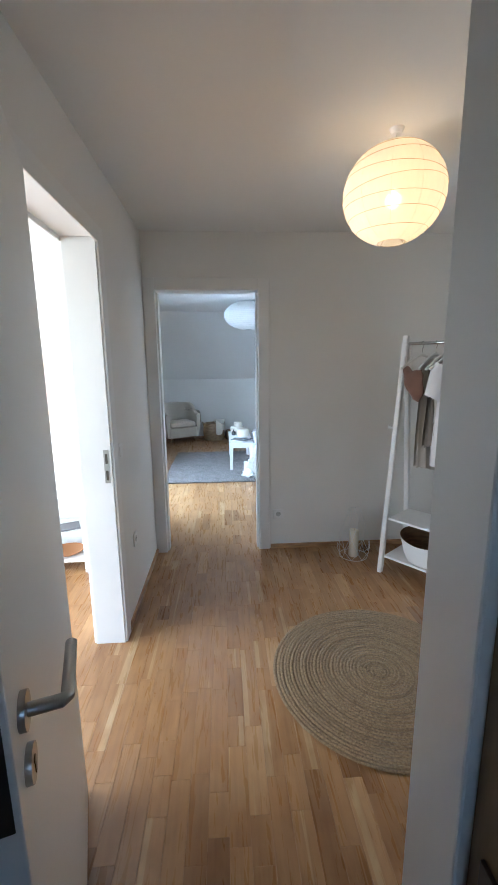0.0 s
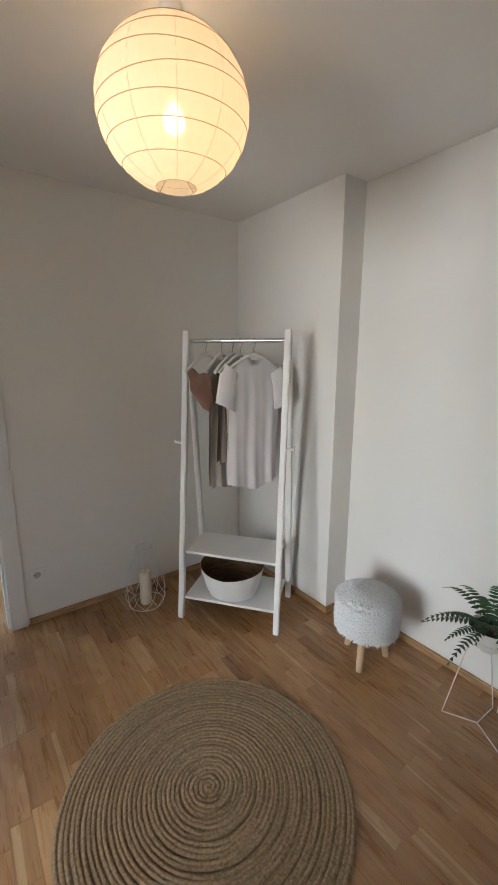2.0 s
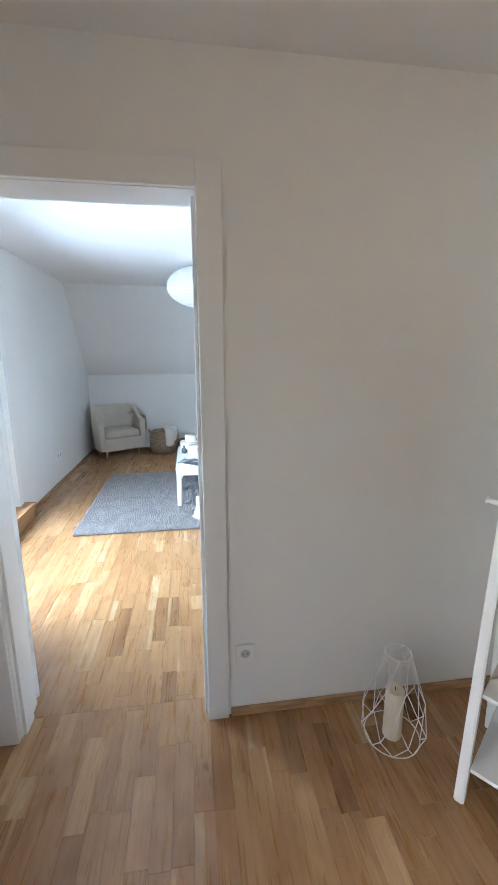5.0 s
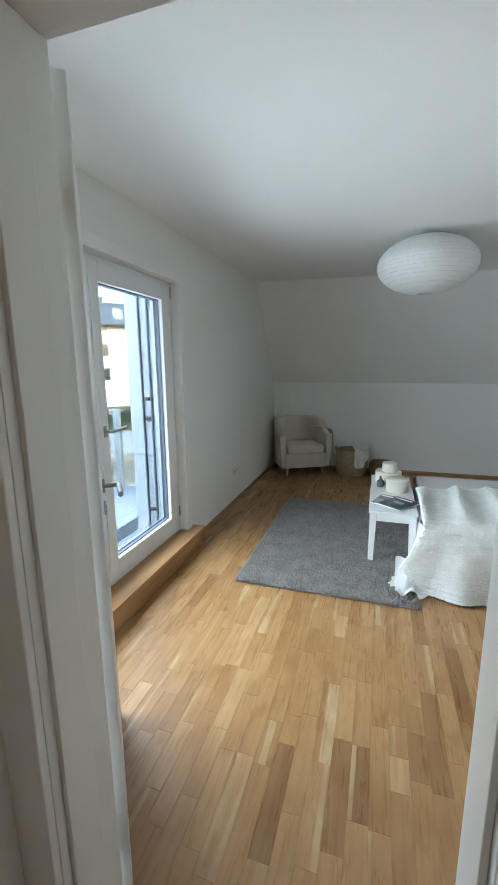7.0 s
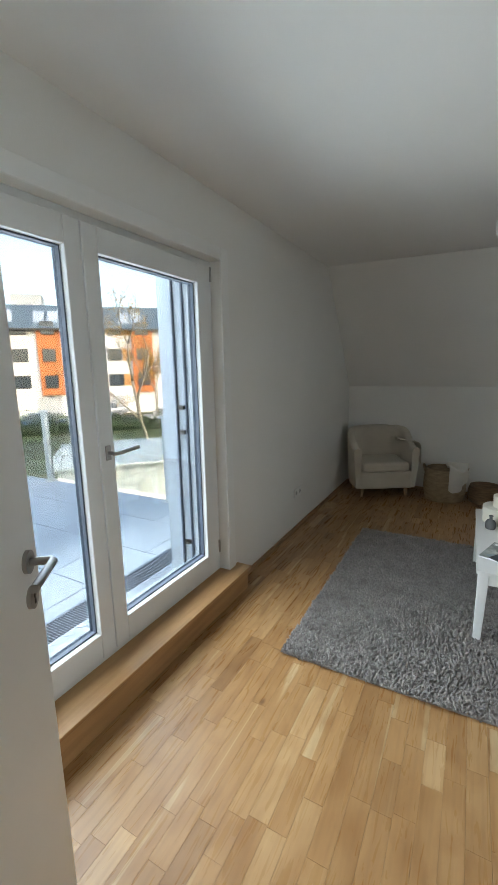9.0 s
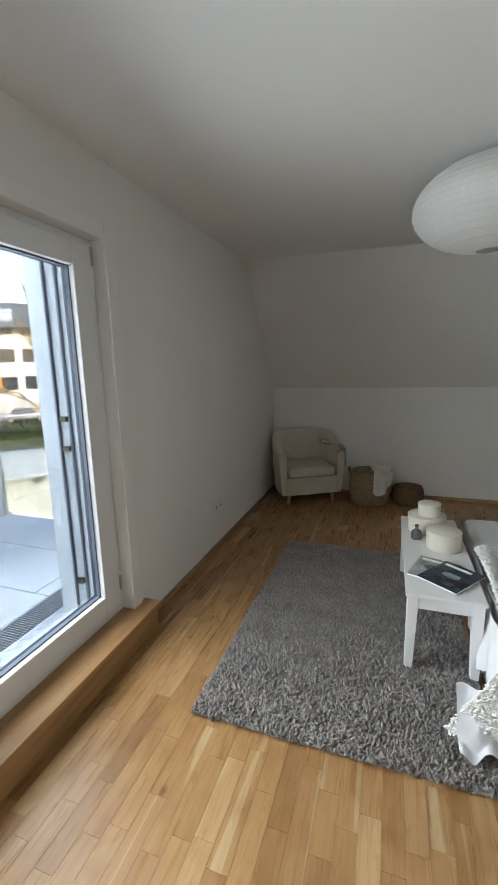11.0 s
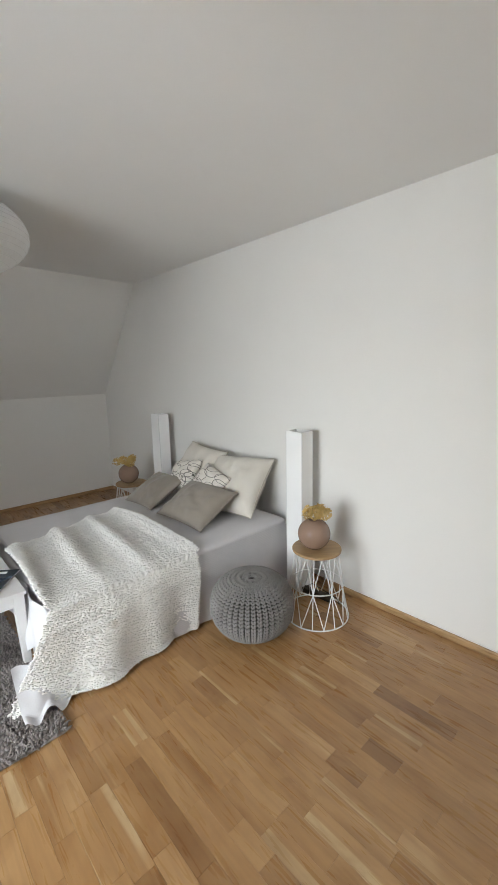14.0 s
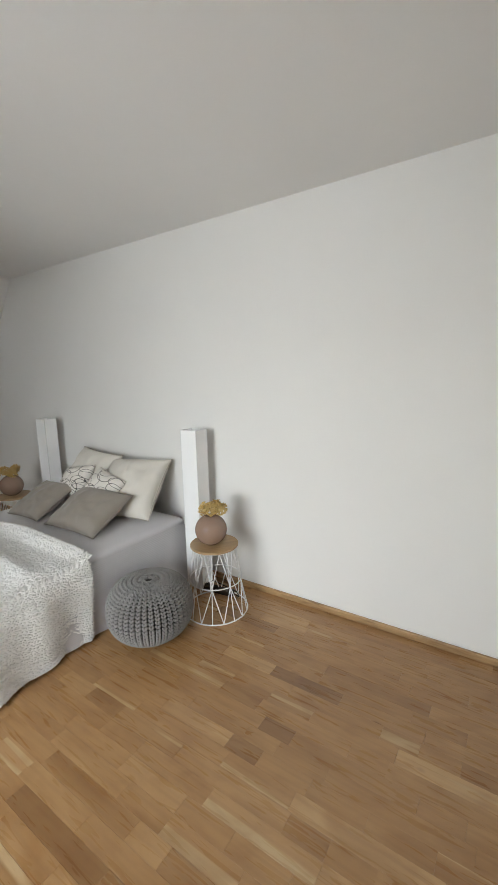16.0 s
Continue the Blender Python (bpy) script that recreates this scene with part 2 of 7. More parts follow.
def mesh_ob(name, bm, material, smooth=None):
    bmesh.ops.recalc_face_normals(bm, faces=bm.faces)
    me = bpy.data.meshes.new(name)
    bm.to_mesh(me)
    bm.free()
    for mt in (material if isinstance(material, (list, tuple)) else [material]):
        me.materials.append(mt)
    if smooth:
        me.polygons.foreach_set("use_smooth", [True] * len(me.polygons))
        if smooth is not True:
            me.set_sharp_from_angle(angle=radians(smooth))
    return new(name, me)


def part(name, bm, material, parent, label="", smooth=None):
    ob = mesh_ob(name, bm, material, smooth)
    ob.parent = parent
    if label:
        ob["label"] = label
    return ob


def thing(name, label, category, m=None, group="", kind=""):
    e = new(name)
    e.empty_display_size = 0.1
    tagged(e, label, category, group, kind)
    if m is not None:
        e.matrix_basis = m
    return e


def structure(name, bm, material, label, category="", smooth=None):
    return tagged(mesh_ob(name, bm, material, smooth), label, category or name.split("_")[0], kind="structure")


# ---- the plan ----
HX0, HX1, HX1B = -0.43, 1.955, 2.12     # hall: left wall, pier, right wall
PIER_Y = -0.92
HY0, CEIL = -2.72, 2.395
FALL = 0.019                            # slight fall of the bedroom ceiling towards the east wall
BX0, BX1 = -1.207, 2.20                 # bedroom side walls
BY0, BY1 = 0.15, 5.172                  # bedroom near and knee wall
KNEE, SLOPE_Y = 1.196, 4.276
LX0, LY0, LY1 = -4.3, -4.0, 0.02        # room beside the hall
JX = -0.58                              # far face of the wall to that room

# wall between hall and bedroom, with the door opening
bm = bmesh.new()
box(bm, -0.58, 0, 0, -0.39, BY0, CEIL)
box(bm, 0.44, 0, 0, BX1 + 0.2, BY0, CEIL)
box(bm, -0.39, 0, 2.04, 0.44, BY0, CEIL)
box(bm, -1.55, LY1, 0, -0.58, BY0, CEIL)
structure("wall_north_hall", bm, M_WALL, "matt white painted wall with a doorway to the bedroom", "wall")
bm = bmesh.new()
box(bm, LX0 - 0.3, LY1, -5, -1.55, BY0, CEIL)
structure("wall_north_living_room", bm, M_WALL, "bright white wall of the next room", "wall")
# left wall of the hall with the opening to the next room
LOP0, LOP1 = -1.90, -1.065
bm = bmesh.new()
box(bm, JX, LOP1, 0, HX0, 0, CEIL)
box(bm, JX, HY0 - 0.2, 0, HX0, LOP0, CEIL)
box(bm, JX, LOP0, 2.06, HX0, LOP1, CEIL)
structure("wall_west_hall", bm, M_WALL, "matt white hall wall with an open doorway", "wall")
# right side of the hall
bm = bmesh.new()
box(bm, HX1, PIER_Y, 0, HX1B + 0.2, 0, CEIL)
structure("wall_pier", bm, M_WALL, "projecting white wall pier in the hall corner", "wall")
bm = bmesh.new()
box(bm, HX1B, HY0 - 0.2, 0, HX1B + 0.2, PIER_Y, CEIL)
structure("wall_east_hall", bm, M_WALL, "plain matt white hall wall", "wall")
# entrance wall
EX0, EX1 = -0.43, 0.335
bm = bmesh.new()
box(bm, EX1 + 0.05, HY0 - 0.2, 0, HX1B, HY0, CEIL)
box(bm, EX0, HY0 - 0.2, 2.05, EX1 + 0.05, HY0, CEIL)
structure("wall_south_hall", bm, M_WALL, "white wall round the entrance door", "wall")
bm = bmesh.new()
box(bm, -0.63, -4.4, -0.1, 1.2, -4.2, 1.4)
box(bm, -0.63, -4.4, 2.0, 1.2, -4.2, 2.6)
box(bm, -0.63, -4.4, 1.4, -0.05, -4.2, 2.0)
box(bm, 0.50, -4.4, 1.4, 1.2, -4.2, 2.0)
box(bm, -0.63, -4.2, -0.1, -0.58, -2.92, 2.6)
box(bm, 1.0, -4.2, -0.1, 1.2, -2.92, 2.6)
box(bm, -0.63, -4.4, 2.4, 1.2, -2.92, 2.6)
structure("wall_landing", bm, M_WALL, "plain walls of the landing with a small window", "wall")
# bedroom
bm = bmesh.new()
box(bm, BX1, BY0, 0, BX1 + 0.2, BY1, CEIL)
structure("wall_east_bedroom", bm, M_WALL, "plain white bedroom wall behind the bed", "wall")
BD0, BD1, BDT = 0.47, 2.29, 2.045       # balcony door opening
WX = BX0 - 0.36
bm = bmesh.new()
box(bm, WX, BY0, 0, BX0, BD0, CEIL)
box(bm, WX, BD1, 0, BX0, BY1, CEIL)
box(bm, WX, BD0, BDT, BX0, BD1, CEIL)
box(bm, WX, BD0, -0.2, BX0 - 0.06, BD1, 0.13)
structure("wall_west_bedroom", bm, M_WALL, "white bedroom wall with the balcony door", "wall")
bm = bmesh.new()
box(bm, WX, BY1, 0, BX1 + 0.2, BY1 + 0.2, KNEE)
structure("wall_north_bedroom", bm, M_WALL, "low white knee wall under the roof slope", "wall")


def prism(bm, poly, x0, x1):
    a = [bm.verts.new((x0, y, z)) for y, z in poly]
    b = [bm.verts.new((x1, y, z)) for y, z in poly]
    n = len(poly)
    for i in range(n):
        bm.faces.new((a[i], a[(i + 1) % n], b[(i + 1) % n], b[i]))
    bm.faces.new(a[::-1])
    bm.faces.new(b)


bm = bmesh.new()
prism(bm, [(BY1, KNEE), (BY1 + 0.25, KNEE), (SLOPE_Y + 0.2, CEIL + 0.25), (SLOPE_Y, CEIL)], WX, BX1 + 0.2)
for v in bm.verts:
    if abs(v.co.z - CEIL) < 0.01:
        v.co.z -= FALL * (v.co.x - BX0)
structure("wall_sloped_bedroom", bm, M_WALL, "sloping white attic wall", "wall")
bm = bmesh.new()
box(bm, WX, BY0, CEIL, BX1 + 0.2, SLOPE_Y + 0.02, CEIL + 0.25)
for v in bm.verts:
    if v.co.z < CEIL + 0.1:
        v.co.z -= FALL * (v.co.x - BX0)
structure("ceiling_bedroom", bm, M_CEIL, "flat matt white bedroom ceiling", "ceiling")
bm = bmesh.new()
box(bm, JX, -2.92, CEIL, HX1B + 0.2, BY0, CEIL + 0.24)
structure("ceiling_hall", bm, M_CEIL, "flat matt white hall ceiling", "ceiling")
# the bright room beside the hall
bm = bmesh.new()
box(bm, LX0 - 0.3, LY0 - 0.2, CEIL, JX, LY1 + 0.18, CEIL + 0.24)
structure("ceiling_living_room", bm, M_CEIL, "white ceiling of the next room", "ceiling")
bm = bmesh.new()
# unseen opening, added to let more daylight through to the hall
LSX0, LSX1 = -3.9, -1.0
box(bm, LX0 - 0.3, LY0 - 0.2, 0, LSX0, LY0, CEIL)
box(bm, LSX1, LY0 - 0.2, 0, JX, LY0, CEIL)
box(bm, LSX0, LY0 - 0.2, 0, LSX1, LY0, 0.1)
box(bm, LSX0, LY0 - 0.2, 2.25, LSX1, LY0, CEIL)
box(bm, JX, LY0, 0, JX + 0.02, HY0 - 0.2, CEIL)
structure("wall_south_living_room", bm, M_WALL, "white wall with a wide window opening", "wall")
LWY0, LWY1 = -3.6, -0.5
bm = bmesh.new()
box(bm, LX0 - 0.3, LY0, 0, LX0, LWY0, CEIL)
box(bm, LX0 - 0.3, LWY1, 0, LX0, LY1, CEIL)
box(bm, LX0 - 0.3, LWY0, 2.25, LX0, LWY1, CEIL)
box(bm, LX0 - 0.3, LWY0, 0, LX0, LWY1, 0.1)
structure("wall_west_living_room", bm, M_WALL, "white wall with a wide window opening", "wall")

# floors: joint beds; the strips follow at the end of the file
bm = bmesh.new()
box(bm, JX, -2.92, -0.2, HX1B + 0.2, 0.1, -0.004)
floor_hall = structure("floor_hall", bm, M_JOINT, "oak strip parquet in the hall", "floor")
bm = bmesh.new()
box(bm, WX, 0.1, -0.2, BX1 + 0.2, BY1 + 0.2, -0.004)
floor_bedroom = structure("floor_bedroom", bm, M_JOINT, "honey-coloured oak strip parquet in the bedroom", "floor")
bm = bmesh.new()
box(bm, LX0 - 0.3, LY0 - 0.2, -0.2, JX, LY1 + 0.18, -0.004)
floor_living = structure("floor_living_room", bm, M_JOINT, "oak strip parquet of the next room", "floor")
bm = bmesh.new()
box(bm, -0.63, -4.4, -0.2, 1.2, -2.92, -0.004)
structure("floor_landing", bm, mat("grey_stone_floor", (0.3, 0.29, 0.28), 0.5), "grey stone floor of the landing", "floor")


# ---- doors and trim ----
def lever(parent, x, y, z, side, along, axis):
    """Lever handle with rosette. axis 'x' or 'y': the way the spindle points; along: the way the lever runs."""
    def P(out, run, up):
        return (x + out * side, y + run * along, z + up) if axis == 'x' else (x + run * along, y + out * side, z + up)
    bm = bmesh.new()
    tube(bm, [P(0, 0, 0), P(0.009, 0, 0)], 0.026, 24)
    h = part("rosette", bm, M_STEEL, parent, smooth=40)
    bm = bmesh.new()
    tube(bm, [P(0.006, 0, 0), P(0.052, 0, 0), P(0.058, 0.006, 0), P(0.058, 0.125, 0)], 0.0095, 14)
    part("door_handle", bm, M_STEEL, parent, "brushed steel lever handle", smooth=40)
    bm = bmesh.new()
    q = P(0, 0, -0.085)
    tube(bm, [q, P(0.009, 0, -0.085)], 0.026, 24)
    k = part("key_escutcheon", bm, M_STEEL, parent, smooth=40)
    bm = bmesh.new()
    a, b = P(0.009, 0, -0.08), P(0.0105, 0, -0.08)
    tube(bm, [a, b], 0.006, 12)
    c, d = P(0.009, -0.003, -0.100), P(0.0105, 0.003, -0.08)
    box(bm, min(c[0], d[0]), min(c[1], d[1]), c[2], max(c[0], d[0]), max(c[1], d[1]), d[2])
    part("keyhole", bm, M_DARKMETAL, k)


# door frame between hall and bedroom
df = thing("door_frame", "white lacquered door frame with flat casings", "door frame", kind="structure")
for nm, y0, y1 in (("casing_hall", -0.020, -0.001), ("casing_bedroom", BY0 + 0.001, BY0 + 0.020)):
    for x0, x1 in ((-0.428, -0.344), (0.394, 0.478)):
        bm = bmesh.new()
        box(bm, x0, y0, 0.001, x1, y1, 2.085, 0.003)
        part("casing", bm, M_TRIM, df)
    bm = bmesh.new()
    box(bm, -0.344, y0, 2.002, 0.394, y1, 2.085, 0.003)
    part("head_casing", bm, M_TRIM, df)
for x0, x1 in ((-0.389, -0.342), (0.392, 0.439)):
    bm = bmesh.new()
    box(bm, x0, -0.002, 0.001, x1, BY0 + 0.002, 2.0, 0.002)
    part("jamb_lining", bm, M_TRIM, df)
    bm = bmesh.new()
    xs = -0.342 if x0 < 0 else 0.380
    box(bm, xs, 0.02, 0.001, xs + 0.012, 0.10, 1.988, 0.002)
    part("door_stop", bm, M_TRIM, df)
bm = bmesh.new()
box(bm, -0.389, -0.002, 2.0, 0.439, BY0 + 0.002, 2.038, 0.002)
part("head_lining", bm, M_TRIM, df)

# bedroom door leaf, swung wide open into the room
HINGE = Vector((-0.360, 0.196, 0))
bl = thing("bedroom_door", "white door leaf standing wide open into the bedroom", "door", Matrix.Translation(HINGE) @ Matrix.Rotation(radians(90 + 38), 4, 'Z'))
bm = bmesh.new()
box(bm, 0.0, -0.02, 0.006, 0.70, 0.02, 1.985, 0.003)
part("door_leaf", bm, M_DOOR, bl)
lever(bl, 0.635, -0.02, 1.03, -1, -1, 'y')
lever(bl, 0.635, 0.02, 1.03, 1, -1, 'y')
for z in (0.25, 1.72):
    bm = bmesh.new()
    tube(bm, [(0.004, 0.026, z), (0.004, 0.026, z + 0.09)], 0.007, 12)
    part("hinge", bm, M_STEEL, bl, smooth=40)

# frame of the opening to the next room
lf = thing("door_frame", "white door frame of the open doorway with steel strike plate", "door frame", kind="structure")
for y0, y1, jy in ((LOP1 - 0.012, LOP1 + 0.07, LOP1), (LOP0 - 0.07, LOP0 + 0.012, LOP0)):
    for x0, x1 in ((HX0 + 0.001, HX0 + 0.014), (JX - 0.014, JX - 0.001)):
        bm = bmesh.new()
        box(bm, x0, y0, 0.001, x1, y1, 2.10, 0.003)
        part("casing", bm, M_TRIM, lf)
    bm = bmesh.new()
    box(bm, JX - 0.002, jy - 0.02, 0.001, HX0 + 0.002, jy + 0.02, 2.045, 0.002)
    part("jamb_lining", bm, M_TRIM, lf)
for x0, x1 in ((HX0 + 0.001, HX0 + 0.014), (JX - 0.014, JX - 0.001)):
    bm = bmesh.new()
    box(bm, x0, LOP0 + 0.012, 2.025, x1, LOP1 - 0.012, 2.10, 0.003)
    part("head_casing", bm, M_TRIM, lf)
bm = bmesh.new()
box(bm, JX - 0.002, LOP0 + 0.02, 2.045, HX0 + 0.002, LOP1 - 0.02, 2.07, 0.002)
part("head_lining", bm, M_TRIM, lf)
bm = bmesh.new()
box(bm, HX0 - 0.036, LOP1 - 0.0215, 0.90, HX0 - 0.010, LOP1 - 0.0195, 1.07)
sp = part("strike_plate", bm, M_STEEL, lf, "steel strike plate")
for z in (0.915, 1.0):
    bm = bmesh.new()
    box(bm, HX0 - 0.029, LOP1 - 0.0222, z, HX0 - 0.017, LOP1 - 0.0212, z + 0.05)
    part("latch_hole", bm, M_DARKMETAL, sp)

# its leaf, folded back towards the hall wall
lb = thing("hall_door", "white door leaf folded back against the hall wall", "door", Matrix.Translation((-0.395, -1.875, 0)) @ Matrix.Rotation(radians(-90 + 17.5), 4, 'Z'))
bm = bmesh.new()
box(bm, 0.0, -0.02, 0.006, 0.815, 0.02, 1.985, 0.003)
part("door_leaf", bm, M_DOOR, lb)
lever(lb, 0.755, 0.02, 1.02, 1, -1, 'y')
bm = bmesh.new()
box(bm, 0.8135, -0.011, 0.90, 0.8165, 0.011, 1.13, 0.001)
part("lock_faceplate", bm, M_DARKMETAL, lb, "dark steel lock faceplate")
for z in (0.25, 1.72):
    bm = bmesh.new()
    tube(bm, [(-0.008, 0.0, z), (-0.008, 0.0, z + 0.09)], 0.008, 12)
    part("hinge", bm, M_STEEL, lb, smooth=40)

# entrance frame
M_SEAL = mat("brown_wood_rebate", (0.20, 0.125, 0.06), 0.5, 0.3, 6, 80, 0.05, stretch=(8, 8, 1))
ef = thing("entrance_frame", "pale entrance door frame with a brown wooden rebate", "door frame", kind="structure")
bm = bmesh.new()
box(bm, EX1, HY0 - 0.075, 0.001, EX1 + 0.05, HY0 + 0.015, 2.06, 0.003)
part("jamb_lining", bm, M_TRIM, ef)
bm = bmesh.new()
box(bm, EX1 + 0.012, HY0 - 0.20, 0.001, EX1 + 0.05, HY0 - 0.076, 2.06, 0.002)
part("rebate", bm, M_SEAL, ef, "brown wooden rebate")
bm = bmesh.new()
box(bm, EX1 + 0.008, HY0 - 0.135, 0.80, EX1 + 0.0125, HY0 - 0.095, 1.06, 0.001)
part("strike_plate", bm, M_DARKMETAL, ef, "dark steel strike plate")
bm = bmesh.new()
box(bm, EX0, HY0 - 0.2, 2.03, EX1, HY0 + 0.015, 2.06)
part("head_lining", bm, M_TRIM, ef)

# baseboards
def base(x0, y0, x1, y1, where):
    bm = bmesh.new()
    box(bm, min(x0, x1), min(y0, y1), 0.0, max(x0, x1), max(y0, y1), 0.038, 0.004)
    structure("baseboard_" + where, bm, M_BASE, "low oak baseboard along the wall", "baseboard")
base(0.487, -0.016, HX1 - 0.016, -0.001, "hall_north")
base(HX1 - 0.016, PIER_Y, HX1 - 0.001, -0.001, "hall_pier")
base(HX1 - 0.016, PIER_Y - 0.016, HX1B - 0.016, PIER_Y - 0.001, "hall_pier_end")
base(HX1B - 0.016, HY0, HX1B - 0.001, PIER_Y - 0.001, "hall_east")
base(EX1 + 0.06, HY0 + 0.001, HX1B - 0.016, HY0 + 0.016, "hall_south")
base(HX0 + 0.001, LOP1 + 0.072, HX0 + 0.016, -0.016, "hall_west")
base(BX1 - 0.016, BY0, BX1 - 0.001, BY1 - 0.016, "bedroom_east")
base(BX0 + 0.016, BY1 - 0.016, BX1, BY1 - 0.001, "bedroom_north")
base(BX0 + 0.001, 2.42, BX0 + 0.016, BY1 - 0.016, "bedroom_west")
base(0.487, BY0 + 0.001, BX1 - 0.016, BY0 + 0.016, "bedroom_south")

# sockets
def socket(m, n, label):
    t = thing("wall_socket", label, "socket", m)
    for i in range(n):
        bm = bmesh.new()
        box(bm, -0.04 + i * 0.081, -0.009, -0.04, 0.04 + i * 0.081, 0.0, 0.04, 0.004)
        p = part("cover_plate", bm, M_WHITE, t)
        bm = bmesh.new()
        tube(bm, [(i * 0.081, -0.0095, 0), (i * 0.081, -0.0085, 0)], 0.02, 20)
        c = part("socket_cup", bm, mat("grey_socket_cup", (0.5, 0.5, 0.48), 0.4) if i == 0 else bpy.data.materials["grey_socket_cup"], p)
        for k in (-1, 1):
            bm = bmesh.new()
            tube(bm, [(i * 0.081 + k * 0.0095, -0.0102, 0), (i * 0.081 + k * 0.0095, -0.009, 0)], 0.003, 8)
            part("pin_hole", bm, M_DARKMETAL, t)
    return t
socket(pose(0.548, 0.0, 0.293), 1, "white wall socket beside the bedroom doorway")
socket(pose(BX0, 3.44, 0.34, 0, 0, 90), 2, "white double wall socket low on the bedroom wall")
socket(pose(HX0, -0.72, 0.44, 0, 0, 90), 1, "small white wall socket low on the hall wall")
sw = thing("light_switch", "white light switch beside the open doorway", "switch", pose(HX0, -0.93, 1.03, 0, 0, 90))
bm = bmesh.new()
box(bm, -0.04, -0.009, -0.04, 0.04, 0.0, 0.04, 0.004)
part("cover_plate", bm, M_WHITE, sw)
bm = bmesh.new()
box(bm, -0.027, -0.013, -0.027, 0.027, -0.009, 0.027, 0.002)
part("rocker", bm, M_TRIM, sw)

# ---- balcony door ----
FX = BX0 - 0.062
bd = thing("window_1", "white double-leaf glazed balcony door", "balcony door", kind="structure")
for y0, y1 in ((BD0, BD0 + 0.05), (BD1 - 0.05, BD1)):
    bm = bmesh.new()
    box(bm, FX - 0.075, y0, 0.131, FX, y1, BDT, 0.003)
    part("window_frame", bm, M_FRAMEW, bd)
for z0, z1 in ((0.131, 0.19), (BDT - 0.05, BDT)):
    bm = bmesh.new()
    box(bm, FX - 0.075, BD0 + 0.05, z0, FX, BD1 - 0.05, z1, 0.003)
    part("window_frame", bm, M_FRAMEW, bd)
M_GASKET = mat("dark_gasket", (0.10, 0.12, 0.16), 0.6)
for y0, y1, wl, wr in ((BD0 + 0.035, 1.376, 0.085, 0.075), (1.384, BD1 - 0.035, 0.075, 0.118)):
    z0, z1 = 0.178, 2.012
    za, zb = 0.298, 1.908
    x0, x1 = FX - 0.062, FX + 0.016
    leaf = thing("leaf_1", "", "")
    leaf.parent = bd
    leaf.name = "door_leaf"
    for a, b, c, d in ((y0, y0 + wl, z0, z1), (y1 - wr, y1, z0, z1), (y0 + wl, y1 - wr, z0, za), (y0 + wl, y1 - wr, zb, z1)):
        bm = bmesh.new()
        box(bm, x0, a, c, x1, b, d, 0.004)
        part("leaf_rail", bm, M_FRAMEW, leaf)
    for a, b, c, d in ((y0 + wl, y0 + wl + 0.006, za, zb), (y1 - wr - 0.006, y1 - wr, za, zb), (y0 + wl, y1 - wr, za, za + 0.006), (y0 + wl, y1 - wr, zb - 0.006, zb)):
        bm = bmesh.new()
        box(bm, x0 + 0.012, a, c, x0 + 0.05, b, d)
        part("glazing_gasket", bm, M_GASKET, leaf)
    bm = bmesh.new()
    box(bm, x0 + 0.025, y0 + wl + 0.002, za + 0.002, x0 + 0.031, y1 - wr - 0.002, zb - 0.002)
    p = part("pane", bm, M_PANE, leaf, "window pane tinted to dim the view outside")
    p.visible_shadow = False
h = thing("door_handle", "", "")
h.parent = bd
bm = bmesh.new()
box(bm, FX + 0.016, 1.407, 1.063, FX + 0.025, 1.433, 1.127, 0.003)
part("rosette", bm, M_STEEL, h)
bm = bmesh.new()
tube(bm, [(FX + 0.02, 1.42, 1.095), (FX + 0.065, 1.42, 1.095), (FX + 0.07, 1.426, 1.095), (FX + 0.07, 1.55, 1.103)], 0.009, 12)
part("lever", bm, M_STEEL, h, "brushed steel lever", smooth=40)
for z in (1.0 - 0.72, 1.93):
    bm = bmesh.new()
    tube(bm, [(FX + 0.018, BD1 - 0.03, z), (FX + 0.018, BD1 - 0.03, z + 0.08)], 0.007, 10)
    part("hinge", bm, M_STEEL, bd, smooth=40)
# inner casing round the reveal
wc = thing("window_trim", "white flat trim round the balcony door", "trim", kind="structure")
for a, b, c, d in ((BD1 - 0.002, BD1 + 0.075, 0.15, BDT + 0.07), (BD0 - 0.075, BD0 + 0.002, 0.15, BDT + 0.07), (BD0 + 0.002, BD1 - 0.002, BDT - 0.002, BDT + 0.07)):
    bm = bmesh.new()
    box(bm, BX0 + 0.001, a, c, BX0 + 0.014, b, d, 0.004)
    part("trim_board", bm, M_TRIM, wc)
# wooden step under the door
bs = thing("door_sill", "oak step below the balcony door", "sill", kind="structure")
bm = bmesh.new()
box(bm, FX - 0.02, BD0 - 0.08, 0.129, BX0 + 0.105, BD1 + 0.12, 0.15, 0.004)
part("sill_board", bm, M_OAK, bs)
bm = bmesh.new()
box(bm, BX0 + 0.001, BD0 - 0.08, 0.0, BX0 + 0.088, BD1 + 0.10, 0.128)
part("riser", bm, M_OAK, bs)

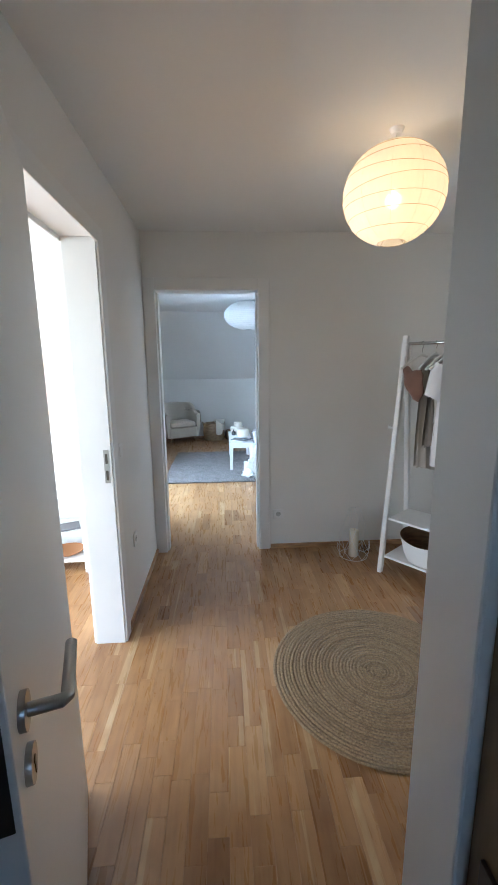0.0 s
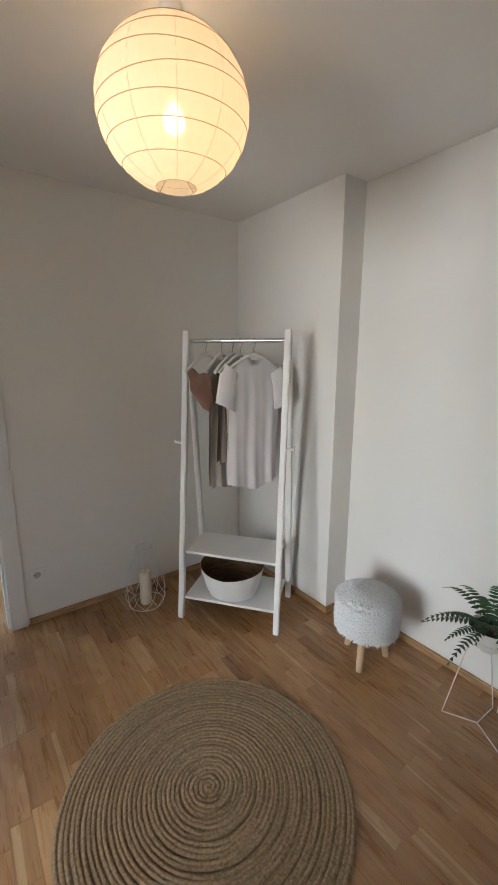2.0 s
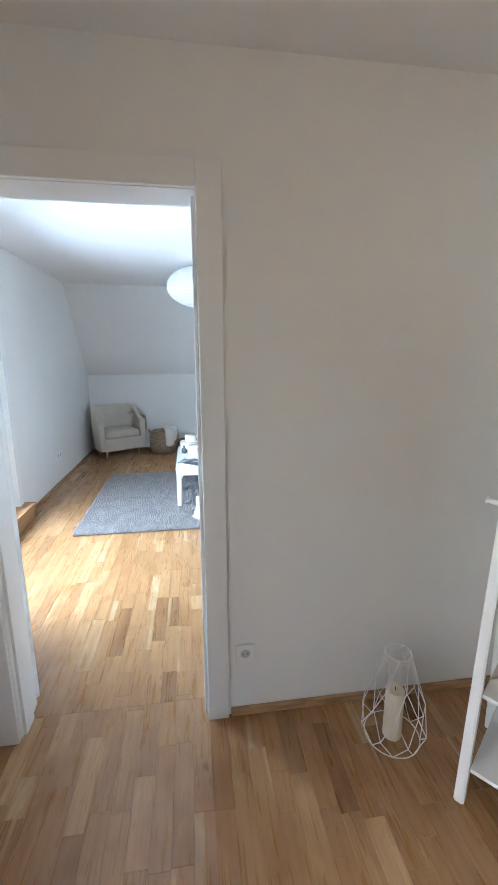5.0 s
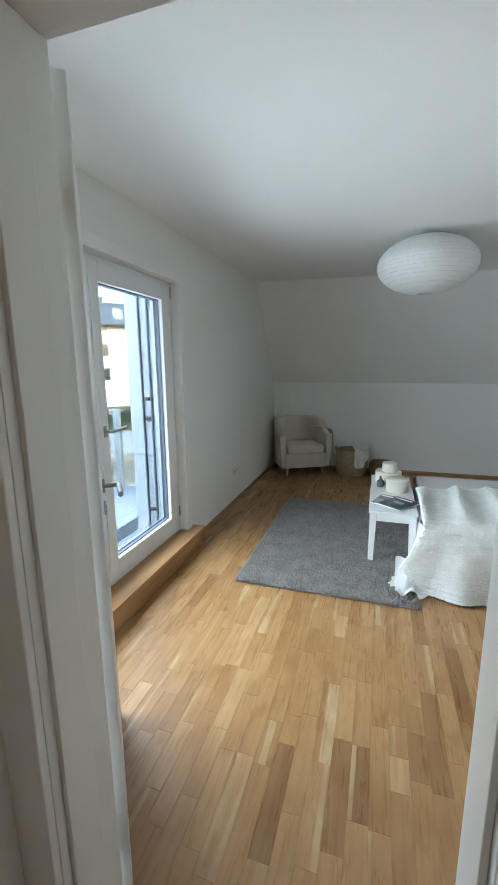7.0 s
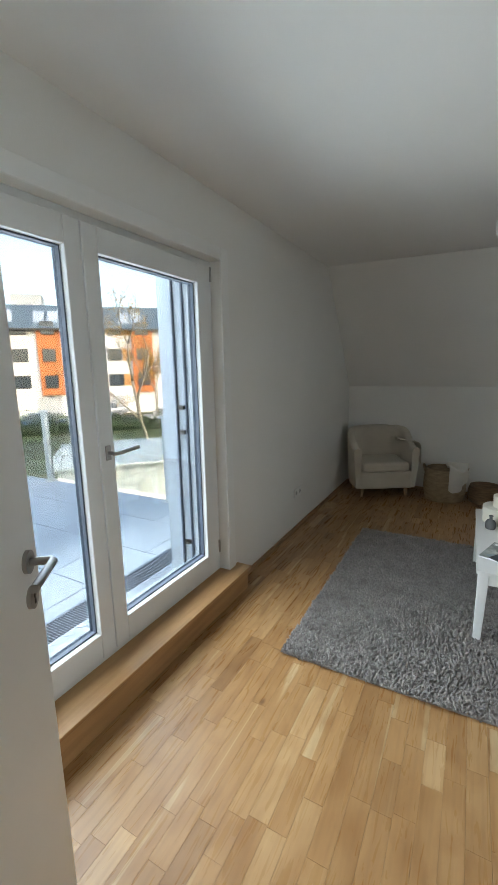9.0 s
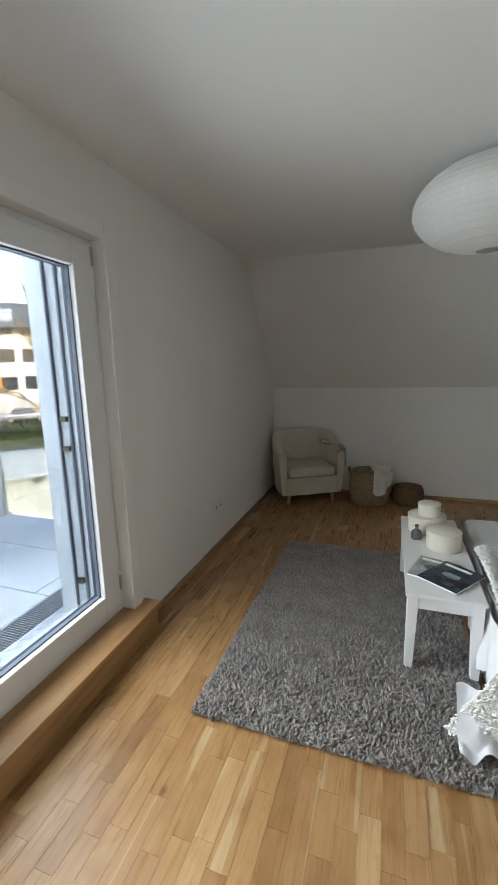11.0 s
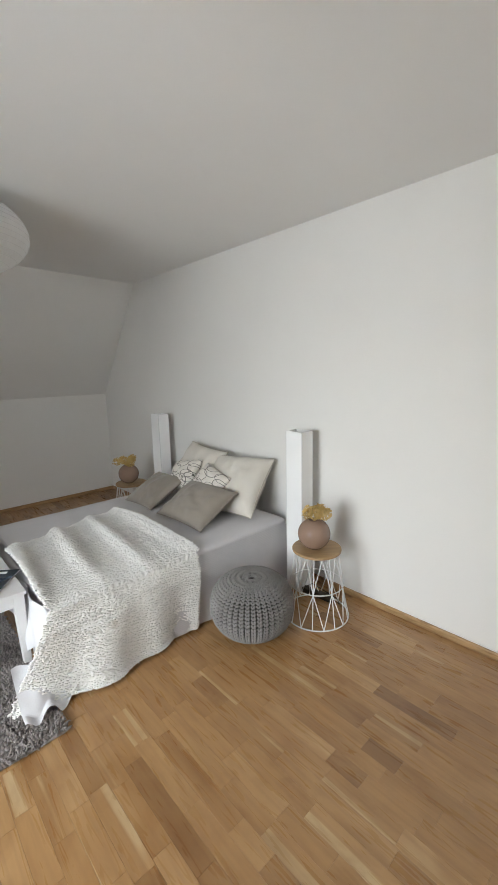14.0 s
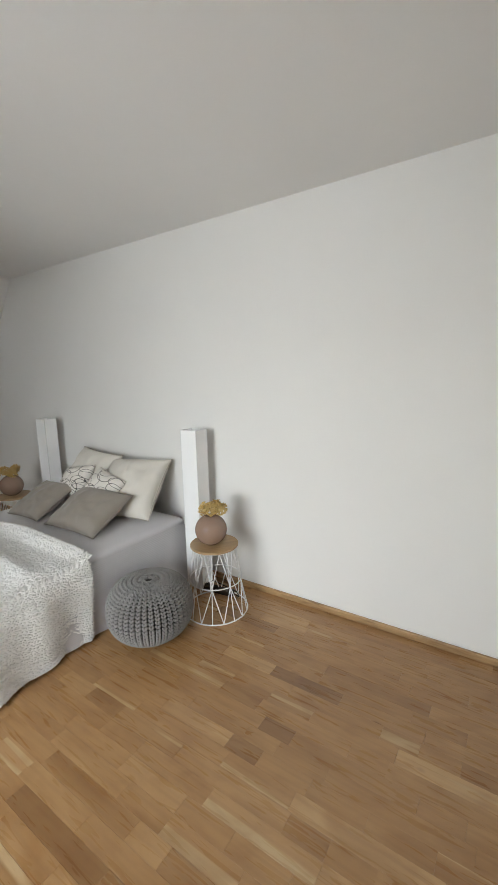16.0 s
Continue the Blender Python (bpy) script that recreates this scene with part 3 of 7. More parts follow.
# ---- window of the next room ----
lw = thing("window_2", "wide white-framed window of the next room", "window", kind="structure")
for a, b, c, d in ((LWY0, LWY0 + 0.07, 0.1, 2.25), (LWY1 - 0.07, LWY1, 0.1, 2.25), (-2.08, -2.0, 0.1, 2.25), (LWY0 + 0.07, LWY1 - 0.07, 0.1, 0.17), (LWY0 + 0.07, LWY1 - 0.07, 2.18, 2.25)):
    bm = bmesh.new()
    box(bm, LX0 - 0.16, a, c, LX0 - 0.09, b, d, 0.003)
    part("window_frame", bm, M_FRAMEW, lw)
for a, b in ((LWY0 + 0.07, -2.08), (-2.0, LWY1 - 0.07)):
    bm = bmesh.new()
    box(bm, LX0 - 0.13, a, 0.17, LX0 - 0.124, b, 2.18)
    p = part("pane", bm, M_PANE, lw)
    p.visible_shadow = False

lq = thing("window_4", "small white-framed window on the landing", "window", kind="structure")
for a, b, c, d in ((-0.05, 0.0, 1.4, 2.0), (0.45, 0.50, 1.4, 2.0), (0.0, 0.45, 1.4, 1.45), (0.0, 0.45, 1.95, 2.0)):
    bm = bmesh.new()
    box(bm, a, -4.33, c, b, -4.27, d, 0.003)
    part("window_frame", bm, M_FRAMEW, lq)
bm = bmesh.new()
box(bm, 0.0, -4.303, 1.45, 0.45, -4.297, 1.95)
part("pane", bm, M_PANE, lq).visible_shadow = False

# frame and panes of the added opening that brightens the hall
lv = thing("window_3", "unseen wide window added in the next room's end wall", "window", kind="structure")
for a, b, c, d in ((LSX0, LSX0 + 0.07, 0.1, 2.25), (LSX1 - 0.07, LSX1, 0.1, 2.25), (-2.49, -2.41, 0.1, 2.25), (LSX0 + 0.07, LSX1 - 0.07, 0.1, 0.17), (LSX0 + 0.07, LSX1 - 0.07, 2.18, 2.25)):
    bm = bmesh.new()
    box(bm, a, LY0 - 0.15, c, b, LY0 - 0.08, d, 0.003)
    part("window_frame", bm, M_FRAMEW, lv)
for a, b in ((LSX0 + 0.07, -2.49), (-2.41, LSX1 - 0.07)):
    bm = bmesh.new()
    box(bm, a, LY0 - 0.12, 0.17, b, LY0 - 0.114, 2.18)
    p = part("pane", bm, M_PANE, lv)
    p.visible_shadow = False

# ---- terrace ----
TZ = 0.10
M_TILE = mat("pale_stone_tile", (0.66, 0.68, 0.70), 0.55, 0.12, 2.5, 60, 0.08)
M_RENDER = mat("white_house_render", (0.72, 0.73, 0.73), 0.85, 0.06, 2, 90, 0.2)
bm = bmesh.new()
box(bm, -7.6, BY0, -3.5, WX, 3.45, TZ - 0.05)
box(bm, WX, BY1 + 0.2, -3.5, BX1 + 0.2, BY1 + 0.3, -0.2)
structure("wall_house_base", bm, M_RENDER, "pale rendered lower storey carrying the terrace", "wall")
terrace = thing("terrace_paving", "pale grey stone slabs on the terrace", "paving", kind="structure")
tile_me = {}
for j in range(6):
    y = 3.36 - (j + 1) * 0.52
    x = -7.5 + (0.37 if j % 2 else 0.0)
    while x < -1.9:
        x1 = min(x + 0.74, -1.835)
        key = round(x1 - x, 3)
        if key not in tile_me:
            bm = bmesh.new()
            box(bm, 0.003, 0.003, -0.04, key - 0.003, 0.517, 0.0, 0.002)
            bmesh.ops.recalc_face_normals(bm, faces=bm.faces)
            me = bpy.data.meshes.new("slab")
            bm.to_mesh(me)
            bm.free()
            me.materials.append(M_TILE)
            tile_me[key] = me
        ob = new("slab", tile_me[key])
        ob.location = (x, y, TZ)
        ob.parent = terrace
        x = x1
bm = bmesh.new()
box(bm, -7.5, BY0, TZ - 0.05, -1.84, 3.4, TZ - 0.035)
part("joint_bed", bm, mat("dark_gravel_bed", (0.06, 0.06, 0.06), 0.9), terrace)
M_GALV = mat("galvanised_steel", (0.50, 0.52, 0.55), 0.45, 0.2, 10, 90, 0.05, metal=0.7)
dr = thing("drain_grating", "galvanised steel drain grating in front of the door", "grating")
n = 0
bm = bmesh.new()
for xx in (-1.828, -1.66):
    box(bm, xx - 0.004, BY0, TZ - 0.03, xx + 0.004, 3.3, TZ + 0.001)
part("grating_frame", bm, M_GALV, dr)
bm = bmesh.new()
box(bm, 0, 0, -0.025, 0.16, 0.004, 0.0)
me = bpy.data.meshes.new("bar")
bm.to_mesh(me)
bm.free()
me.materials.append(M_GALV)
y = BY0 + 0.05
while y < 3.25:
    ob = new("bar", me)
    ob.location = (-1.824, y, TZ)
    ob.parent = dr
    y += 0.016 if 0.6 < y < 2.6 else 0.05
bm = bmesh.new()
box(bm, -1.83, BY0, TZ - 0.06, -1.65, 3.3, TZ - 0.05)
part("trough", bm, M_DARKMETAL, dr)
ck = thing("threshold_plate", "checkered aluminium threshold plate outside the door", "plate")
bm = bmesh.new()
box(bm, -1.652, BD0 - 0.1, TZ - 0.02, FX - 0.076, BD1 - 0.003, TZ + 0.012)
part("plate", bm, mat("pale_aluminium", (0.62, 0.64, 0.66), 0.4, 0.1, 12, 80, 0.05, metal=0.6), ck)
bm = bmesh.new()
k = 0
y = BD0
while y < BD1 - 0.05:
    for i in range(5):
        cx, cy = -1.62 + i * 0.055, y + (0.02 if i % 2 else 0)
        s = 0.013 if (i + k) % 2 else -0.013
        v = [bm.verts.new(q) for q in ((cx - 0.014, cy - s - 0.003, TZ + 0.0121), (cx - 0.010, cy - s + 0.004, TZ + 0.0121), (cx + 0.014, cy + s + 0.003, TZ + 0.0121), (cx + 0.010, cy + s - 0.004, TZ + 0.0121))]
        w = [bm.verts.new(q.co + Vector((0, 0, 0.002))) for q in v]
        bm.faces.new(w)
        for a in range(4):
            bm.faces.new((v[a], v[(a + 1) % 4], w[(a + 1) % 4], w[a]))
    y += 0.04
    k += 1
p = part("tread_ribs", bm, M_GALV, ck)
p["kind"] = "stuff"
# outer reveal with the rails of the sun blind
M_REVEAL = mat("blue_grey_reveal", (0.62, 0.66, 0.70), 0.6, 0.05, 3, 60, 0.03)
rv = thing("outer_reveal", "pale reveal board with dark blind rails", "reveal", kind="structure")
bm = bmesh.new()
box(bm, WX - 0.03, BD1 - 0.098, TZ + 0.012, FX - 0.08, BD1 - 0.004, BDT - 0.002, 0.003)
part("reveal_board", bm, M_REVEAL, rv)
for xx in (-1.405, -1.478):
    bm = bmesh.new()
    box(bm, xx - 0.006, BD1 - 0.112, TZ + 0.06, xx + 0.006, BD1 - 0.098, BDT - 0.06, 0.002)
    part("blind_rail", bm, M_GASKET, rv, "dark blind rail")
for z in (0.33, 1.05, 1.2):
    bm = bmesh.new()
    box(bm, -1.46, BD1 - 0.12, z, -1.42, BD1 - 0.098, z + 0.025)
    part("bracket", bm, M_DARKMETAL, rv)
# glass railing
M_POST = mat("pale_railing_post", (0.70, 0.70, 0.66), 0.45, 0.08, 6, 60, 0.02)
rail = thing("terrace_railing", "glass terrace railing with pale metal posts", "railing")
PY = 3.33
XP = [-1.72, -2.55, -3.4, -4.45, -5.5, -6.5, -7.4]
for i, xx in enumerate(XP):
    bm = bmesh.new()
    box(bm, xx - 0.035, PY - 0.03, TZ, xx + 0.035, PY + 0.03, 0.97, 0.006)
    po = part("post", bm, M_POST, rail)
    bm = bmesh.new()
    box(bm, xx - 0.06, PY - 0.05, TZ, xx + 0.06, PY + 0.05, TZ + 0.012)
    part("base_plate", bm, M_POST, po)
    bm = bmesh.new()
    box(bm, xx - 0.075, PY - 0.04, 0.962, xx + 0.075, PY + 0.04, 0.985, 0.003)
    part("cap", bm, M_POST, po)
for a, b in zip(XP, XP[1:]):
    bm = bmesh.new()
    box(bm, b + 0.05, PY - 0.006, TZ + 0.06, a - 0.05, PY + 0.006, 0.955)
    p = part("glass_panel", bm, M_RAILGLASS, rail, "clear glass railing panel")
    p.visible_shadow = False

# ---- surroundings ----
GZ = -3.5
M_GRASS = mat("lawn", (0.075, 0.105, 0.035), 0.9, 0.4, 0.25, 6, 0.3, color2=(0.12, 0.11, 0.05))
bm = bmesh.new()
bmesh.ops.create_grid(bm, x_segments=2, y_segments=2, size=1500, matrix=Matrix.Translation((0, 0, GZ)))
structure("ground", bm, M_GRASS, "lawn and open ground below the terrace", "ground")
FC = Vector((-36.1, 34.6, GZ))
U = Vector((0.682, 0.731, 0))
W = Vector((0.731, -0.682, 0))      # towards the house
FM = Matrix((( U.x, W.x * -1, 0, FC.x), (U.y, W.y * -1, 0, FC.y), (0, 0, 1, FC.z), (0, 0, 0, 1)))
bm = bmesh.new()
v = [bm.verts.new(FM @ Vector(q)) for q in ((-60, -3.0, 0.02), (60, -3.0, 0.02), (60, -9.5, 0.02), (-60, -9.5, 0.02))]
bm.faces.new(v)
structure("road", bm, mat("asphalt", (0.055, 0.055, 0.058), 0.9, 0.2, 1, 30, 0.2), "grey asphalt street before the apartment house", "road")

M_FAC = mat("white_facade", (0.72, 0.71, 0.68), 0.85, 0.08, 0.6, 20, 0.1)
M_ORANGE = mat("orange_facade", (0.52, 0.17, 0.055), 0.8, 0.15, 0.8, 20, 0.1)
M_PANEL = mat("ochre_panel", (0.55, 0.27, 0.09), 0.7, 0.12, 1, 20, 0.05)
M_ROOF = mat("blue_grey_metal_roof", (0.10, 0.145, 0.19), 0.5, 0.25, 0.8, 12, 0.05, stretch=(6, 6, 1))
M_WGLASS = mat("dark_house_glass", (0.05, 0.065, 0.08), 0.08, 0.3, 0.7, 5, 0.0, spec=0.8)
# roof panes: the sky's reflection is painted into the base colour
M_SKYL = mat("painted_sky_glass", (0.40, 0.47, 0.55), 0.15, 0.2, 0.7, 5, 0.0, spec=0.8)
M_WFRAME = mat("dark_window_frame", (0.05, 0.045, 0.04), 0.5)
M_GARAGE = mat("grey_garage_door", (0.45, 0.46, 0.46), 0.6, 0.1, 2, 20, 0.05)
apt = thing("apartment_house", "white four-storey apartment house with orange panels and mansard roof", "building", FM)
bm = bmesh.new()
box(bm, -11.5, 0, 0, 22, 12, 9.45)
part("wall", bm, M_FAC, apt)
for u0, u1 in ((1.9, 4.2), (13.5, 16.0), (-7.9, -5.6)):
    bm = bmesh.new()
    box(bm, u0, -0.45, 2.4, u1, 0.3, 9.5)
    part("bay", bm, M_ORANGE, apt, "orange rendered bay")
bm = bmesh.new()
v0 = [bm.verts.new(q) for q in ((-14, -0.7, 9.5), (22.5, -0.7, 9.5), (22.5, 12.5, 9.5), (-14, 12.5, 9.5))]
v1 = [bm.verts.new(q) for q in ((-13.2, 1.6, 12.2), (22.0, 1.6, 12.2), (22.0, 10.5, 12.2), (-13.2, 10.5, 12.2))]
bm.faces.new(v0[::-1])
bm.faces.new(v1)
for i in range(4):
    bm.faces.new((v0[i], v0[(i + 1) % 4], v1[(i + 1) % 4], v1[i]))
roof = part("roof", bm, M_ROOF, apt, "blue-grey mansard roof")
bm = bmesh.new()
box(bm, -14, -0.8, 9.35, 22.5, -0.6, 9.55)
part("gutter", bm, M_WFRAME, apt)
for u0, u1, h in ((-10.8, -7.6, 1.5), (9.0, 10.2, 1.1)):
    bm = bmesh.new()
    box(bm, u0, 4.0, 12.2, u1, 6.5, 12.2 + h)
    part("roof_housing", bm, M_GARAGE, apt)
for k in range(14):
    u0 = -12 + (k // 2) * 4.4 + (k % 2) * 1.35
    bm = bmesh.new()
    for a in (0, 1):
        q = [(-0.55, 0), (0.55, 0), (0.55, 1), (-0.55, 1)]
        vv = []
        for du, s in q:
            t = 0.22 + 0.5 * s
            vv.append(bm.verts.new((u0 + du, -0.7 + 2.3 * t - 0.05, 9.5 + 2.7 * t + 0.06)))
        if a == 0:
            bm.faces.new(vv)
    bmesh.ops.delete(bm, geom=[v for v in bm.verts if not v.link_faces], context='VERTS')
    part("skylight", bm, M_SKYL, apt, "skylight pane")


def house_window(u, z, w, h, yo=0.0):
    bm = bmesh.new()
    box(bm, u, yo - 0.03, z, u + w, yo + 0.02, z + h)
    wdw = part("window", bm, M_WGLASS, apt)
    bm = bmesh.new()
    for a, b, c, d in ((u - 0.06, u, z - 0.06, z + h + 0.06), (u + w, u + w + 0.06, z - 0.06, z + h + 0.06), (u, u + w, z - 0.06, z), (u, u + w, z + h, z + h + 0.06), (u + w / 2 - 0.04, u + w / 2 + 0.04, z, z + h)):
        box(bm, a, yo - 0.07, c, b, yo - 0.02, d)
    part("frame", bm, M_WFRAME, wdw)


for s in range(3):
    z = 3.15 + s * 2.85 - (2.55 if s == 3 else 0) - 0.45
    for m0, sz in ((-4.3, 0.62), (5.6, 0.85), (17.0, 0.85)):
        house_window(m0, z + 0.55, sz, 1.25)
        bm = bmesh.new()
        box(bm, m0 + sz + 0.07, -0.04, z + 0.5, m0 + sz + 0.72, 0.02, z + 1.85)
        part("panel", bm, M_PANEL, apt, "ochre panel beside a window")
        house_window(m0 + sz + 0.8, z + 0.55, 1.3, 1.25)
    house_window(-0.75, z + 0.55, 1.45, 1.25)
    bm = bmesh.new()
    box(bm, 0.8, -0.04, z + 0.5, 1.85, 0.02, z + 1.85)
    part("panel", bm, M_PANEL, apt, "ochre panel beside a window")
    house_window(-10.6, z + 0.55, 1.6, 1.25)
    house_window(-7.4, z + 0.55, 1.2, 1.25, -0.46)
    house_window(2.4, z + 0.55, 1.3, 1.25, -0.46)
    house_window(14.0, z + 0.55, 1.4, 1.25, -0.46)
for u0 in (-8.6, -5.2, -1.9, 6.0, 9.4):
    bm = bmesh.new()
    box(bm, u0, -0.05, 0.02, u0 + 2.5, 0.02, 2.1)
    part("garage_door", bm, M_GARAGE, apt)
# low neighbour house further off
nb = thing("neighbour_house", "small white house with a dark gable roof", "building", pose(-46, 17.5, GZ, 0, 0, 35))
bm = bmesh.new()
box(bm, -4, -5, 0, 4, 5, 3.6)
part("wall", bm, M_FAC, nb)
bm = bmesh.new()
a = [bm.verts.new(q) for q in ((-4.4, -5.4, 3.5), (4.4, -5.4, 3.5), (0, -5.4, 6.6))]
b = [bm.verts.new(q.co + Vector((0, 10.8, 0))) for q in a]
bm.faces.new(a)
bm.faces.new(b[::-1])
for i in range(3):
    bm.faces.new((a[i], a[(i + 1) % 3], b[(i + 1) % 3], b[i]))
part("roof", bm, M_WFRAME, nb)
for x in (-2.4, 0.8):
    bm = bmesh.new()
    box(bm, x, -5.04, 1.2, x + 1.3, -4.98, 2.4)
    part("window", bm, M_WGLASS, nb)
# shed with a ribbed roof below the terrace
SC = Matrix(((U.x, -W.x, 0, -9.6), (U.y, -W.y, 0, 8.95), (0, 0, 1, GZ), (0, 0, 0, 1)))
shed = thing("garden_shed", "pale shed with a white ribbed metal roof", "shed", SC)
bm = bmesh.new()
box(bm, -1.6, 0.2, 0, 5.6, 4.2, 2.0)
part("wall", bm, M_RENDER, shed)
bm = bmesh.new()
box(bm, 1.9, 0.14, 0.9, 5.2, 0.2, 1.75)
lv = part("louvre", bm, mat("blue_grey_louvre", (0.17, 0.2, 0.24), 0.5), shed, "blue-grey louvre")
for i in range(7):
    bm = bmesh.new()
    box(bm, 1.95, 0.09, 0.95 + i * 0.11, 5.15, 0.14, 0.98 + i * 0.11)
    part("slat", bm, M_GARAGE, lv)
bm = bmesh.new()
x = -1.9
while x < 5.9:
    box(bm, x, -0.1, 2.0, x + 0.1, 4.5, 2.09)
    box(bm, x + 0.1, -0.1, 2.0, x + 0.2, 4.5, 2.05)
    x += 0.2
part("roof", bm, mat("white_sheet_metal", (0.72, 0.73, 0.73), 0.5, 0.06, 2, 30, 0.03), shed, "white ribbed roof")


def car(m, paint, label):
    c = thing("parked_car", label, "car", m)
    bm = bmesh.new()
    box(bm, -2.1, -0.85, 0.3, 2.1, 0.85, 0.85, 0.12)
    part("body", bm, paint, c, smooth=40)
    bm = bmesh.new()
    r = bmesh.ops.create_cube(bm, size=1.0, matrix=Matrix.Translation((-0.15, 0, 1.12)) @ Matrix.Diagonal((2.5, 1.5, 0.6, 1)))
    for q in r["verts"]:
        if q.co.z > 1.2:
            q.co.x = -0.15 + (q.co.x + 0.15) * 0.66
            q.co.y *= 0.84
    bmesh.ops.bevel(bm, geom=list(bm.edges), offset=0.08, segments=2, affect='EDGES')
    part("cabin_glass", bm, M_WGLASS, c, smooth=40)
    bm = bmesh.new()
    box(bm, -0.9, -0.6, 1.39, 0.6, 0.6, 1.44, 0.02)
    part("roof_panel", bm, paint, c)
    for x in (-1.3, 1.3):
        for y in (-0.82, 0.82):
            bm = bmesh.new()
            tube(bm, [(x, y - 0.1, 0.31), (x, y + 0.1, 0.31)], 0.31, 20)
            w = part("tyre", bm, M_WFRAME, c)
            bm = bmesh.new()
            tube(bm, [(x, y - 0.105, 0.31), (x, y + 0.105, 0.31)], 0.19, 16)
            part("rim", bm, M_GALV, w)
M_CAR1 = mat("blue_car_paint", (0.05, 0.10, 0.2), 0.25, 0.05)
M_CAR2 = mat("silver_car_paint", (0.5, 0.52, 0.54), 0.3, 0.05, metal=0.5)
R45 = math.degrees(math.atan2(U.y, U.x))
for u, d, pnt, lb_ in ((-6.5, -11.2, M_CAR1, "dark blue car parked on the street"), (4.2, -11.4, M_CAR2, "silver car parked on the street"), (-1.2, -2.0, M_CAR2, "silver car parked before the garages")):
    p = FM @ Vector((u, d, 0))
    car(pose(p.x, p.y, GZ, 0, 0, R45), pnt, lb_)


def tree(name, label, m, h, leaf_mat, leaves, seed, spread=0.5, bark=None, leaf=0.12):
    rng = random.Random(seed)
    t = thing(name, label, "tree", m)
    bm = bmesh.new()
    tips = []

    def grow(p, d, l, r, depth):
        pts = [p.copy()]
        q = p.copy()
        dd = d.copy()
        for i in range(4):
            dd = (dd + Vector((rng.uniform(-1, 1), rng.uniform(-1, 1), rng.uniform(-0.2, 0.6))) * 0.13).normalized()
            q = q + dd * l / 4
            pts.append(q.copy())
        tube(bm, pts, r, 6 if depth > 1 else 9, r * 0.6)
        if depth >= 2:
            tips.extend(pts[1:])
        if depth < 4:
            for i in range(rng.randint(3, 4)):
                a = pts[rng.randint(2, 4)] if i else pts[4]
                nd = (dd + Vector((rng.uniform(-1, 1), rng.uniform(-1, 1), rng.uniform(-0.3, 0.5))) * (spread + 0.25)).normalized()
                grow(a, nd, l * rng.uniform(0.5, 0.72), r * 0.55, depth + 1)
    grow(Vector((0, 0, 0)), Vector((0, 0, 1)), h * 0.42, h * 0.012, 0)
    part("trunk", bm, bark or M_BARK, t, smooth=True)
    if leaves:
        bm = bmesh.new()
        for i in range(leaves):
            p = rng.choice(tips) + Vector((rng.gauss(0, 0.25), rng.gauss(0, 0.25), rng.gauss(0, 0.25)))
            a = Vector((rng.uniform(-1, 1), rng.uniform(-1, 1), rng.uniform(-1, 1))).normalized()
            b = a.orthogonal().normalized()
            s = leaf * rng.uniform(0.6, 1.3)
            vs = [bm.verts.new(p + a * s), bm.verts.new(p + b * s * 0.5), bm.verts.new(p - a * s), bm.verts.new(p - b * s * 0.5)]
            bm.faces.new(vs)
        part("crown", bm, leaf_mat, t)
    return t


M_BARK = mat("grey_bark", (0.30, 0.26, 0.20), 0.9, 0.4, 6, 40, 0.5)
M_YLEAF = mat("yellow_autumn_leaf", (0.42, 0.24, 0.04), 0.7, 0.4, 3, 20, 0.0)
M_GLEAF = mat("dark_green_leaf", (0.045, 0.075, 0.025), 0.7, 0.4, 3, 20, 0.0)
tree("birch_tree", "tall bare tree with a few yellow autumn leaves", pose(-16.3, 17.9, GZ), 10.5, M_YLEAF, 900, 4, leaf=0.065)
tree("birch_tree", "thin street tree with yellow autumn leaves", pose(-23.2, 26.6, GZ), 7.5, M_YLEAF, 1300, 11, leaf=0.09)
tree("bush_tree", "bare reddish shrub before the garages", pose(-31.5, 31.0, GZ), 3.2, M_YLEAF, 60, 5, 0.9)
rng = random.Random(2)
bm = bmesh.new()
for i in range(26):
    z = 1.0 + i * 0.36
    r = 2.6 * (1 - i / 27)
    for k in range(16):
        a = rng.uniform(0, 6.28)
        tip = Vector((math.cos(a) * r, math.sin(a) * r, z - 0.35 * r * 0.6))
        s = Vector((-math.sin(a), math.cos(a), 0)) * 0.22
        vs = [bm.verts.new(q) for q in (Vector((0, 0, z)), tip * 0.6 + Vector((0, 0, z * 0.4)) + s, tip, tip * 0.6 + Vector((0, 0, z * 0.4)) - s)]
        bm.faces.new(vs)
sp = thing("spruce_tree", "dark green spruce behind the houses", "tree", pose(-52, 24, GZ))
part("crown", bm, M_GLEAF, sp)
bm = bmesh.new()
tube(bm, [(0, 0, 0), (0, 0, 10)], 0.2, 8, 0.03)
part("trunk", bm, M_BARK, sp)
# hedge below the street
bm = bmesh.new()
for i in range(5200):
    p = FM @ Vector((rng.uniform(-26, 16), rng.uniform(-15.2, -13.6), 0))
    p.z = GZ + abs(rng.gauss(0, 0.5)) + 0.05
    a = Vector((rng.uniform(-1, 1), rng.uniform(-1, 1), rng.uniform(-1, 1))).normalized()
    b = a.orthogonal()
    s = rng.uniform(0.1, 0.2)
    bm.faces.new([bm.verts.new(p + a * s), bm.verts.new(p + b * s * 0.6), bm.verts.new(p - a * s), bm.verts.new(p - b * s * 0.6)])
tagged(mesh_ob("hedge", bm, M_GLEAF), "low green hedge along the street", "hedge", kind="stuff")


